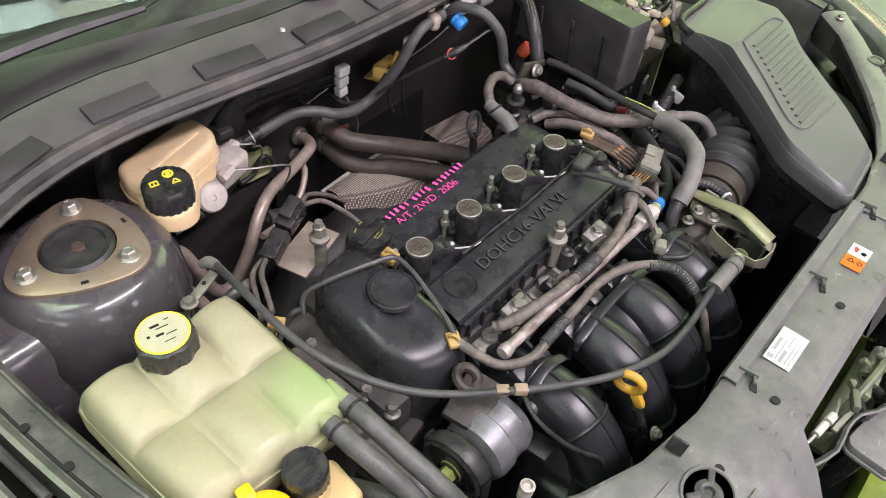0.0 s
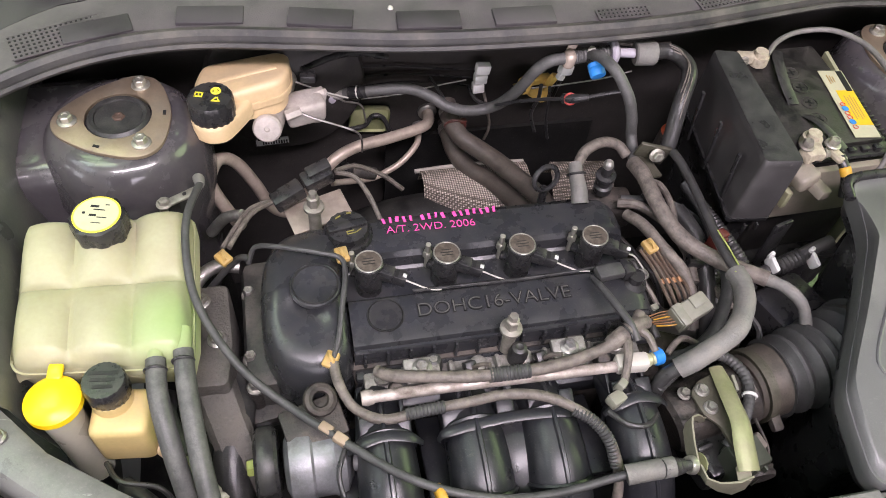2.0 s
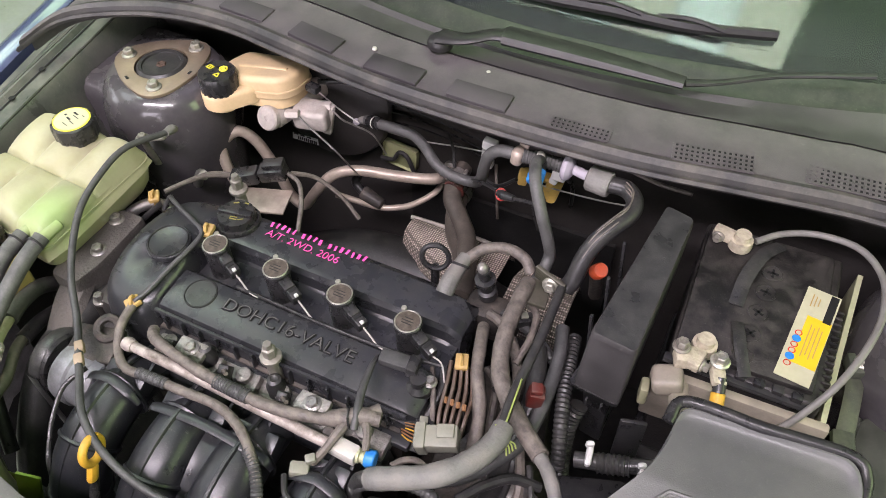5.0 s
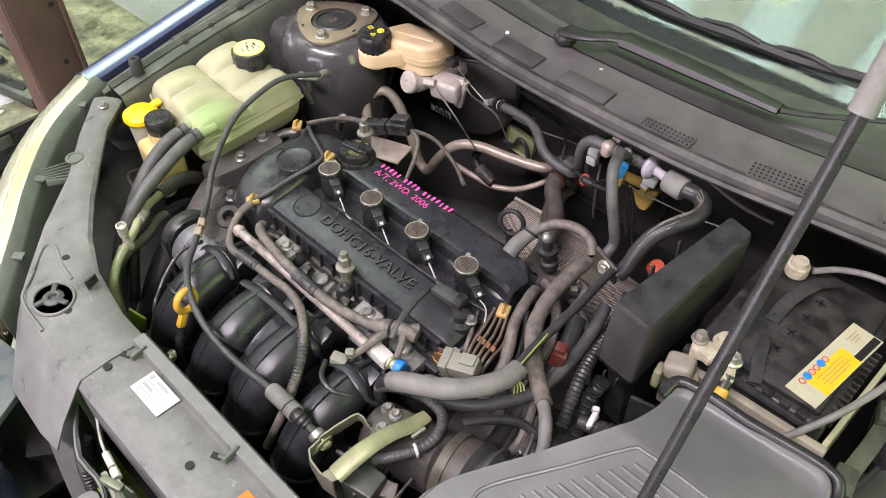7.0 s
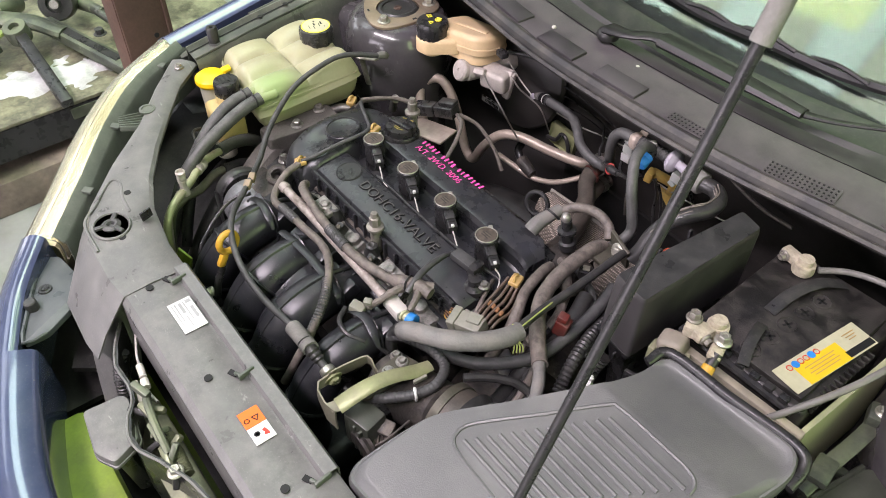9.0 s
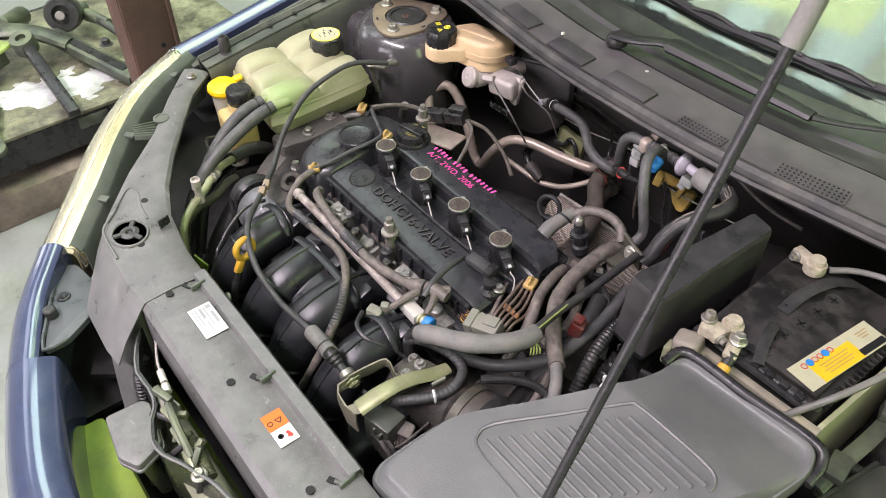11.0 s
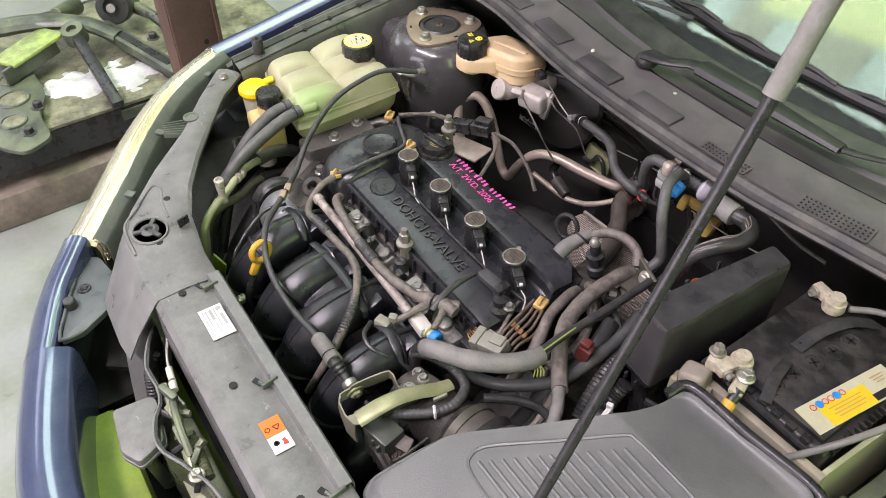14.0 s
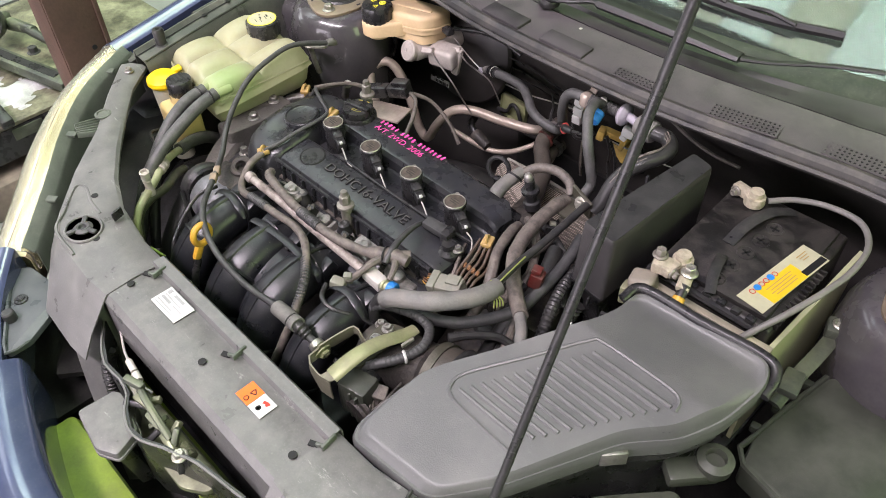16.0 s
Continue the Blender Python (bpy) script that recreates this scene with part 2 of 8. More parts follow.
M_brightwhite = mat("bright_white_plastic", (0.80, 0.79, 0.77), 0.4, var=0.08, dust=((0.5, 0.48, 0.44), 0.25, 60))
M_lilac = mat("pale_lilac_plastic", (0.36, 0.335, 0.38), 0.42, var=0.12, dust=((0.3, 0.28, 0.27), 0.3, 60))
M_zincpale = mat("pale_zinc_casting", (0.46, 0.42, 0.385), 0.44, metal=0.15, var=0.25, scale=50, dust=((0.28, 0.24, 0.20), 0.4, 40))
M_bracket = mat("passivated_sheet", (0.235, 0.225, 0.165), 0.48, metal=0.25, var=0.25, scale=40, dust=((0.18, 0.16, 0.12), 0.45, 30))
M_limepipe = mat("lime_alloy_line", (0.46, 0.46, 0.29), 0.36, metal=0.3, var=0.25, scale=40, dust=((0.20, 0.20, 0.12), 0.4, 40))
M_dipyellow = mat("dipstick_yellow", (0.60, 0.34, 0.035), 0.38, var=0.25, dust=((0.22, 0.15, 0.08), 0.45, 50))
M_white = mat("white_plastic", (0.52, 0.50, 0.45), 0.45, var=0.1, dust=((0.3, 0.27, 0.22), 0.3, 30))
M_rail = mat("fuel_rail", (0.42, 0.37, 0.335), 0.36, metal=0.3, var=0.35, scale=60, dust=((0.13, 0.105, 0.085), 0.75, 45))
M_greyconn = mat("grey_connector", (0.22, 0.22, 0.175), 0.45, dust=((0.22, 0.2, 0.16), 0.4, 30))
M_olive = mat("passivated_bracket", (0.33, 0.33, 0.20), 0.4, metal=0.35, var=0.2, dust=((0.26, 0.23, 0.18), 0.4, 20))
M_battery = mat("battery_case", (0.017, 0.016, 0.0155), 0.38, var=0.4, scale=40, dust=((0.10, 0.088, 0.078), 0.3, 40), bscale=400, bump=0.25, scuff=((0.18, 0.165, 0.15), 0.4, 60))
M_tray = mat("battery_tray", (0.22, 0.195, 0.16), 0.5, var=0.25, scale=30, dust=((0.36, 0.31, 0.22), 0.35, 24))
M_terminal = mat("oxidised_terminal", (0.41, 0.365, 0.275), 0.55, metal=0.05, var=0.35, scale=90, bscale=300, bump=0.6)
M_heat = mat("heat_shield", (0.42, 0.39, 0.35), 0.45, metal=0.55, var=0.2, dust=((0.25, 0.21, 0.17), 0.4, 18))
M_copper = mat("bare_wire", (0.26, 0.13, 0.06), 0.45, metal=0.3)
M_lime = mat("lime_wire_and_nut_glow", (0.30, 0.35, 0.10), 0.4, bump=0)
M_foam = mat("green_paint_and_fan_light", (0.20, 0.28, 0.030), 0.45, var=0.3, scale=14, dust=((0.12, 0.13, 0.06), 0.4, 12))
M_lens = mat("headlight_lens", (0.86, 0.85, 0.72), 0.14, var=0.03, trans=0.94, bump=0.0, rvar=0.04, spec=0.6)
M_reflector = mat("headlight_bowl", (0.30, 0.265, 0.165), 0.42, metal=0.1, var=0.25, scale=14, bump=0)
M_glass = mat("windscreen_glass", (0.55, 0.62, 0.58), 0.05, var=0.0, trans=1.0, bump=0, rvar=0.0, spec=0.5)
M_dash = mat("dashboard", (0.02, 0.02, 0.021), 0.7, var=0.2)
M_floor = mat("workshop_floor", (0.20, 0.215, 0.175), 0.26, var=0.3, scale=5, dust=((0.285, 0.285, 0.295), 0.95, 1.7), bscale=60, bump=0.15, scuff=((0.10, 0.105, 0.105), 0.5, 5))
M_wall = mat("workshop_wall", (0.36, 0.38, 0.33), 0.7, var=0.15, scale=3, bscale=60)
M_roof = mat("roof_sheet", (0.55, 0.62, 0.56), 0.45, var=0.12, scale=2, bscale=40, bump=0.05)
M_rust = mat("rusty_plate", (0.105, 0.062, 0.046), 0.65, metal=0.2, var=0.35, scale=8, dust=((0.05, 0.035, 0.03), 0.6, 6), bscale=120, bump=0.3)
M_timber = mat("timber_beam", (0.20, 0.165, 0.13), 0.75, var=0.45, scale=14, bscale=60, bump=0.7, scuff=((0.08, 0.07, 0.06), 0.7, 14))
M_snow = mat("white_powder", (0.50, 0.50, 0.49), 0.85, var=0.3, scale=24, bscale=160, bump=0.8)
M_metalgrey = mat("grey_painted_metal", (0.075, 0.082, 0.068), 0.34, metal=0.4, var=0.4, scale=14, dust=((0.26, 0.29, 0.17), 0.45, 10), scuff=((0.36, 0.42, 0.26), 0.5, 11))


def tank_material():
    """Cream plastic; the coolant shows through it as a green cloud at the outlet end."""
    m = mat("coolant_tank_plastic", (0.365, 0.350, 0.225), 0.38, var=0.12, scale=14, bscale=200, bump=0.05, dust=((0.32, 0.29, 0.165), 0.4, 16), grit=0.1)
    n, l = m.node_tree.nodes, m.node_tree.links
    b = n["Principled BSDF"]
    src = b.inputs["Base Color"].links[0].from_socket
    tc = n.new("ShaderNodeTexCoord")
    sub = n.new("ShaderNodeVectorMath")
    sub.operation = 'DISTANCE'
    l.new(tc.outputs["Object"], sub.inputs[0])
    sub.inputs[1].default_value = (-0.225, -0.06, 0.79)
    mr = n.new("ShaderNodeMapRange")
    mr.interpolation_type = 'SMOOTHSTEP'
    mr.inputs["From Min"].default_value, mr.inputs["From Max"].default_value = 0.0, 0.085
    mr.inputs["To Min"].default_value, mr.inputs["To Max"].default_value = 0.5, 0.0
    l.new(sub.outputs["Value"], mr.inputs["Value"])
    mx = n.new("ShaderNodeMix")
    mx.data_type = 'RGBA'
    l.new(mr.outputs[0], mx.inputs["Factor"])
    l.new(src, mx.inputs[6])
    mx.inputs[7].default_value = (0.20, 0.40, 0.085, 1)
    l.new(mx.outputs[2], b.inputs["Base Color"])
    b.inputs["Subsurface Weight"].default_value = 0.12
    b.inputs["Subsurface Radius"].default_value = (0.02, 0.02, 0.01)
    b.inputs["Subsurface Scale"].default_value = 0.3
    return m


M_tank = tank_material()
M_pump = mat("dull_pump_alloy", (0.25, 0.25, 0.265), 0.42, metal=0.55, var=0.3, scale=40, dust=((0.10, 0.092, 0.085), 0.5, 30), bscale=350, bump=0.15)
M_castpale = mat("pale_cast_mount", (0.095, 0.088, 0.080), 0.55, metal=0.3, var=0.3, scale=30, dust=((0.16, 0.145, 0.125), 0.6, 26), bscale=240, bump=0.8, scuff=((0.25, 0.23, 0.20), 0.4, 40))
M_labelyellow = mat("label_yellow", (0.74, 0.50, 0.02), 0.45, var=0.06, scale=60, bump=0)
M_cowlrear = mat("dark_cowl_plastic", (0.032, 0.028, 0.031), 0.40, var=0.35, scale=9, dust=((0.075, 0.07, 0.07), 0.8, 7), bscale=700, bump=0.15)
M_trayside = mat("green_lit_tray_plastic", (0.40, 0.40, 0.25), 0.45, var=0.2, scale=20, dust=((0.30, 0.28, 0.20), 0.35, 20))


def weave_material():
    """Perforated heat shield: small dimples in rows over the sheet."""
    m = mat("dimpled_heat_shield", (0.62, 0.53, 0.465), 0.45, metal=0.3, var=0.2, dust=((0.30, 0.25, 0.21), 0.4, 26), bump=0)
    n, l = m.node_tree.nodes, m.node_tree.links
    tc = n.new("ShaderNodeTexCoord")
    v = n.new("ShaderNodeTexVoronoi")
    v.inputs["Scale"].default_value, v.inputs["Randomness"].default_value = 260, 0.1
    l.new(tc.outputs["Object"], v.inputs["Vector"])
    bp = n.new("ShaderNodeBump")
    bp.inputs["Strength"].default_value, bp.inputs["Distance"].default_value = 0.9, 0.003
    l.new(v.outputs["Distance"], bp.inputs["Height"])
    l.new(bp.outputs[0], n["Principled BSDF"].inputs["Normal"])
    b = n["Principled BSDF"]
    src = b.inputs["Base Color"].links[0].from_socket
    mr = n.new("ShaderNodeMapRange")
    mr.inputs["From Min"].default_value, mr.inputs["From Max"].default_value = 0.25, 0.5
    l.new(v.outputs["Distance"], mr.inputs["Value"])
    mx = n.new("ShaderNodeMix")
    mx.data_type = 'RGBA'
    l.new(mr.outputs[0], mx.inputs["Factor"])
    l.new(src, mx.inputs[6])
    mx.inputs[7].default_value = (0.13, 0.11, 0.09, 1)
    l.new(mx.outputs[2], b.inputs["Base Color"])
    return m


M_weave = weave_material()

M_brownwire = mat("brown_wire", (0.085, 0.055, 0.038), 0.45, var=0.3, dust=(DUST, 0.4, 50))
M_darkred = mat("dark_red_plastic", (0.095, 0.012, 0.009), 0.4, var=0.3, scale=60, dust=(DUST, 0.35, 50))
M_glint = mat("pale_wire", (0.42, 0.40, 0.37), 0.32, var=0.2, scale=80)
M_lampframe = mat("headlight_frame", (0.080, 0.092, 0.074), 0.34, var=0.2, scale=20, dust=((0.2, 0.2, 0.17), 0.3, 18))
M_strip = mat("bracket_olive", (0.27, 0.285, 0.145), 0.38, metal=0.25, var=0.22, scale=30, dust=((0.25, 0.22, 0.16), 0.4, 24))
M_legmetal = mat("bracket_bare", (0.075, 0.072, 0.052), 0.42, metal=0.3, var=0.3, scale=35, dust=((0.14, 0.12, 0.10), 0.5, 28), bump=0.3)
M_darkcover = mat("olive_grey_cover", (0.045, 0.050, 0.038), 0.36, var=0.2, scale=12, dust=((0.13, 0.135, 0.11), 0.35, 12), bscale=600, bump=0.1)
M_deck = mat("blotched_deck", (0.11, 0.105, 0.070), 0.55, var=0.6, scale=24, dust=((0.33, 0.325, 0.21), 0.7, 17), bscale=120, bump=0.5, scuff=((0.04, 0.04, 0.035), 0.7, 14))
M_limeplate = mat("lime_lit_plate", (0.29, 0.37, 0.10), 0.4, var=0.4, scale=20, dust=((0.12, 0.13, 0.09), 0.6, 18))
M_psyellow = mat("yellow_fluid_plastic", (0.58, 0.45, 0.19), 0.32, var=0.14, scale=22, bump=0.05, dust=((0.42, 0.34, 0.22), 0.35, 18))
M_headledge = mat("pale_cast_ledge", (0.33, 0.315, 0.29), 0.42, metal=0.5, var=0.4, scale=60, dust=((0.10, 0.09, 0.075), 0.7, 40), bscale=260, bump=0.6)
M_acline = mat("greenish_alloy_line", (0.20, 0.21, 0.135), 0.36, metal=0.45, var=0.3, scale=40, dust=((0.12, 0.115, 0.09), 0.5, 30))
M_greyhose = mat("grey_coolant_hose", (0.066, 0.066, 0.064), 0.42, var=0.25, scale=60, dust=((0.18, 0.175, 0.165), 0.35, 50), bscale=400, bump=0.2)
M_ledge = mat("blue_grey_ledge", (0.070, 0.078, 0.082), 0.32, var=0.15, scale=30, dust=((0.16, 0.16, 0.16), 0.25, 30), bscale=500, bump=0.1)
M_oilyellow = mat("faded_yellow_print", (0.27, 0.235, 0.06), 0.5, bump=0)

# ---- building helpers ----
def thing(name, at, label, category, group="", kind=""):
    ob = new(name)
    ob.empty_display_size = 0.05
    ob.location = at
    return tagged(ob, label, category, group, kind)


def mesh_of(name, bm, material, sharp=38):
    me = bpy.data.meshes.new(name)
    bmesh.ops.recalc_face_normals(bm, faces=bm.faces)
    bm.to_mesh(me)
    bm.free()
    me.polygons.foreach_set("use_smooth", [True] * len(me.polygons))
    me.set_sharp_from_angle(angle=radians(sharp))
    me.materials.append(material)
    return me


def part(name, bm, material, parent=None, label="", sharp=38):
    ob = new(name, mesh_of(name, bm, material, sharp))
    if parent:
        ob.parent = parent
        if parent.parent is None:
            ob.matrix_parent_inverse = parent.matrix_basis.inverted()
    if label:
        ob["label"] = label
    return ob


def structure(name, bm, material, label, category="structure"):
    return tagged(part(name, bm, material), label, category, "", "structure")


def box(size, at=(0, 0, 0), rot=(0, 0, 0), bevel=0.0, seg=2, bm=None, taper=1.0):
    """A box with bevelled edges; taper scales the top."""
    b = bmesh.new()
    bmesh.ops.create_cube(b, size=1)
    for v in b.verts:
        k = taper if v.co.z > 0 else 1.0
        v.co = Vector((v.co.x * size[0] * k, v.co.y * size[1] * k, v.co.z * size[2]))
    if bevel:
        bmesh.ops.bevel(b, geom=b.edges[:], offset=bevel, segments=seg, profile=0.5, affect='EDGES')
    b.transform(pose(*at, *rot))
    return join(bm, b)


def join(bm, b):
    if bm is None:
        return b
    me = bpy.data.meshes.new("tmp")
    b.to_mesh(me)
    b.free()
    bm.from_mesh(me)
    bpy.data.meshes.remove(me)
    return bm


def lathe(profile, at=(0, 0, 0), axis=(0, 0, 1), seg=24, bm=None, flutes=0, depth=0.0):
    """Turns (radius, height) pairs round an axis; flutes give a knurled rim."""
    b = bmesh.new()
    rings = []
    for r, h in profile:
        if r <= 1e-6:
            rings.append([b.verts.new((0, 0, h))])
            continue
        ring = []
        for i in range(seg):
            a = 2 * math.pi * i / seg
            rr = r - (depth if flutes and (i * flutes * 2 // seg) % 2 else 0)
            ring.append(b.verts.new((rr * math.cos(a), rr * math.sin(a), h)))
        rings.append(ring)
    for p, q in zip(rings, rings[1:]):
        for i in range(seg):
            j = (i + 1) % seg
            if len(p) == 1 and len(q) == 1:
                continue
            if len(p) == 1:
                b.faces.new((p[0], q[i], q[j]))
            elif len(q) == 1:
                b.faces.new((p[i], p[j], q[0]))
            else:
                b.faces.new((p[i], p[j], q[j], q[i]))
    for ring, flip in ((rings[0], True), (rings[-1], False)):
        if len(ring) > 2:
            b.faces.new(ring[::-1] if flip else ring)
    b.transform(Matrix.Translation(at) @ Vector(axis).to_track_quat('Z', 'Y').to_matrix().to_4x4())
    return join(bm, b)


def rod(p, q, r, r2=None, seg=12, bm=None):
    p, q = Vector(p), Vector(q)
    h = (q - p).length
    c = min(r, r2 or r) * 0.15
    r2 = r if r2 is None else r2
    return lathe([(0, 0), (r - c, 0), (r, c), (r2, h - c), (r2 - c, h), (0, h)], p, q - p, seg, bm)


def smooth_path(pts, sub=6):
    """Catmull-Rom through the points."""
    P = [Vector(p) for p in pts]
    P = [2 * P[0] - P[1]] + P + [2 * P[-1] - P[-2]]
    out = []
    for a, b, c, d in zip(P, P[1:], P[2:], P[3:]):
        for k in range(sub):
            t = k / sub
            out.append(0.5 * (2 * b + (c - a) * t + (2 * a - 5 * b + 4 * c - d) * t * t + (3 * b - a - 3 * c + d) * t ** 3))
    return out + [P[-2]]


def tube(pts, r, seg=10, sub=6, ribs=0.0, pitch=0.006, bm=None, flat=1.0, ends=True, wob=0.0):
    """A hose along the points; ribs gives a corrugated wall, r may be a list of radii along the way."""
    path = smooth_path(pts, sub) if sub > 1 else [Vector(p) for p in pts]
    if ribs:
        fine = [path[0]]
        for a, b_ in zip(path, path[1:]):
            n = max(1, int((b_ - a).length / (pitch / 4)))
            fine += [a.lerp(b_, (k + 1) / n) for k in range(n)]
        path = fine
    b = bmesh.new()
    up = Vector((0, 0, 1))
    rings, run = [], 0.0
    for i, p in enumerate(path):
        d = (path[min(i + 1, len(path) - 1)] - path[max(i - 1, 0)]).normalized()
        side = d.cross(up)
        side = side.normalized() if side.length > 1e-4 else Vector((1, 0, 0))
        if i == 0:
            n = side
        else:
            n = (n - d * n.dot(d)).normalized()
            run += (p - path[i - 1]).length
        bi = d.cross(n)
        f = i / max(1, len(path) - 1)
        if isinstance(r, (list, tuple)):
            k = f * (len(r) - 1)
            j = min(int(k), len(r) - 2)
            rad = r[j] + (r[j + 1] - r[j]) * (k - j)
        else:
            rad = r
        if wob:
            rad *= 1 + wob * noise.noise(p * 55) + wob * 0.6 * noise.noise(p * 140)
        if ribs:
            rad += ribs * math.cos(2 * math.pi * run / pitch)
        rings.append([b.verts.new(p + n * rad * math.cos(2 * math.pi * k / seg) + bi * rad * flat * math.sin(2 * math.pi * k / seg)) for k in range(seg)])
    for p, q in zip(rings, rings[1:]):
        for k in range(seg):
            b.faces.new((p[k], p[(k + 1) % seg], q[(k + 1) % seg], q[k]))
    if ends:
        b.faces.new(rings[0][::-1])
        b.faces.new(rings[-1])
    return join(bm, b)


def slab(outline, z0, z1, bevel=0.0, seg=2, bm=None, zf=None):
    """An outline in plan, extruded from z0 to z1; zf(x, y) adds to the height of the top."""
    b = bmesh.new()
    lo = [b.verts.new((x, y, z0 + (zf(x, y) if zf else 0))) for x, y in outline]
    hi = [b.verts.new((x, y, z1 + (zf(x, y) if zf else 0))) for x, y in outline]
    n = len(outline)
    b.faces.new(lo[::-1])
    top = b.faces.new(hi)
    for i in range(n):
        b.faces.new((lo[i], lo[(i + 1) % n], hi[(i + 1) % n], hi[i]))
    if bevel:
        bmesh.ops.recalc_face_normals(b, faces=b.faces)
        bmesh.ops.bevel(b, geom=list(top.edges), offset=bevel, segments=seg, profile=0.5, affect='EDGES')
    return join(bm, b)


def rounded(outline, r, seg=4):
    """Rounds the corners of a plan outline."""
    out, n = [], len(outline)
    for i in range(n):
        p, c, q = (Vector(outline[k % n]) for k in (i - 1, i, i + 1))
        a, b_ = (p - c), (q - c)
        k = min(r, a.length * 0.45, b_.length * 0.45)
        a, b_ = c + a.normalized() * k, c + b_.normalized() * k
        for s in range(seg + 1):
            t = s / seg
            v = a * (1 - t) ** 2 + c * 2 * t * (1 - t) + b_ * t * t
            out.append((v.x, v.y))
    return out


def sheet(rows, thick=0.0, bm=None, closed=False):
    """A skin over rows of points; thick gives it depth downwards along the normal."""
    b = bmesh.new()
    vs = [[b.verts.new(p) for p in r] for r in rows]
    for p, q in zip(vs, vs[1:]):
        for k in range(len(p) - 1):
            b.faces.new((p[k], p[k + 1], q[k + 1], q[k]))
        if closed:
            b.faces.new((p[-1], p[0], q[0], q[-1]))
    if thick:
        bmesh.ops.recalc_face_normals(b, faces=b.faces)
        bmesh.ops.solidify(b, geom=b.faces[:], thickness=thick)
    return join(bm, b)


def ring(at, R, r, axis=(0, 0, 1), seg=28, tseg=8, bm=None, sx=1.0):
    b = bmesh.new()
    vs = []
    for i in range(seg):
        a = 2 * math.pi * i / seg
        vs.append([b.verts.new(((R + r * math.cos(t)) * math.cos(a) * sx, (R + r * math.cos(t)) * math.sin(a), r * math.sin(t)))
                   for t in (2 * math.pi * k / tseg for k in range(tseg))])
    for i in range(seg):
        p, q = vs[i], vs[(i + 1) % seg]
        for k in range(tseg):
            b.faces.new((p[k], p[(k + 1) % tseg], q[(k + 1) % tseg], q[k]))
    b.transform(Matrix.Translation(at) @ Vector(axis).to_track_quat('Z', 'Y').to_matrix().to_4x4())
    return join(bm, b)


def hexbolt(at, r=0.009, h=0.008, axis=(0, 0, 1), washer=True, bm=None):
    if washer:
        bm = lathe([(0, 0), (r * 1.45, 0), (r * 1.45, 0.0015), (r * 1.2, 0.003), (0, 0.003)], at, axis, 20, bm)
    b = lathe([(0, 0.002), (r, 0.002), (r, h), (r * 0.82, h + 0.0015), (r * 0.5, h + 0.0015), (r * 0.45, h + 0.0005), (0, h + 0.0005)], at, axis, 6, bm)
    return b


def text_mesh(body, size, m, material, name, parent, depth=0.0008, label="", grow=0.018):
    cu = bpy.data.curves.new(name, 'FONT')
    cu.body, cu.size, cu.extrude, cu.offset = body, size, depth, size * grow
    cu.align_x, cu.align_y = 'CENTER', 'CENTER'
    tmp = new("tmp_text", cu)
    dg = bpy.context.evaluated_depsgraph_get()
    me = bpy.data.meshes.new_from_object(tmp.evaluated_get(dg))
    bpy.data.objects.remove(tmp)
    me.transform(m)
    me.materials.clear()
    me.materials.append(material)
    ob = new(name, me)
    ob.parent = parent
    if parent.parent is None:
        ob.matrix_parent_inverse = parent.matrix_basis.inverted()
    if label:
        ob["label"] = label
    return ob


def plate(w, d, m, t=0.0006, bm=None):
    """A thin flat piece (print, label) in the plane of m."""
    b = bmesh.new()
    bmesh.ops.create_cube(b, size=1)
    b.transform(m @ Matrix.Diagonal((w, d, t, 1)))
    return join(bm, b)


def hose(name, label, category, pts, r, material, **k):
    if material in (M_tape, M_sleeve):
        k.setdefault("wob", 0.10)
        k.setdefault("sub", 12)
    ob = part(name, tube(pts, r, **k), material)
    return tagged(ob, label, category)

# ---- workshop ----
structure("floor", box((11.2, 14.2, 0.1), (0, 0.5, -0.05)), M_floor, "worn green-grey painted concrete workshop floor", "floor")
structure("wall_south", box((11, 0.2, 1.0), (0, -6.1, 3.6)), M_wall, "grey-green wall over the open gate", "wall")
structure("wall_south_left", box((2.2, 0.2, 3.1), (-4.4, -6.1, 1.55)), M_wall, "grey-green wall beside the gate", "wall")
structure("wall_south_right", box((3.4, 0.2, 3.1), (3.8, -6.1, 1.55)), M_wall, "grey-green wall beside the gate", "wall")
structure("wall_north", box((11, 0.2, 4.1), (0, 7.1, 2.05)), M_wall, "plain grey-green rear wall of the workshop", "wall")
structure("wall_west", box((0.2, 13, 4.1), (-5.5, 0.5, 2.05)), M_wall, "plain grey-green side wall of the workshop", "wall")
structure("wall_east", box((0.2, 13, 4.1), (5.5, 0.5, 2.05)), M_wall, "plain grey-green side wall of the workshop", "wall")


def corrugated(x0, x1, y0, y1, z, pitch=0.25, amp=0.03):
    rows, n = [], int((x1 - x0) / pitch * 6)
    xs = [x0 + (x1 - x0) * i / n for i in range(n + 1)]
    for y in (y0, y1):
        rows.append([(x, y, z + amp * math.sin(2 * math.pi * x / pitch)) for x in xs])
    return sheet(rows, 0.01)


structure("ceiling", corrugated(-5.6, 5.6, -6.2, 7.2, 4.12), M_roof, "pale green corrugated roof sheeting", "ceiling")
for i, y in enumerate((-4.2, -0.2, 1.8, 5.2)):
    structure("ceiling_beam", box((11, 0.12, 0.16), (0, y, 3.9), bevel=0.006), M_metalgrey, "grey painted steel roof beam", "beam")

# ---- car body: nose, wings, support panel, towers, firewall, cowl ----
CX = 0.28                                        # the car's centre line
car = thing("car", (CX, 0.3, 0.0), "dark blue car parked with its bonnet open and front grille removed", "car")


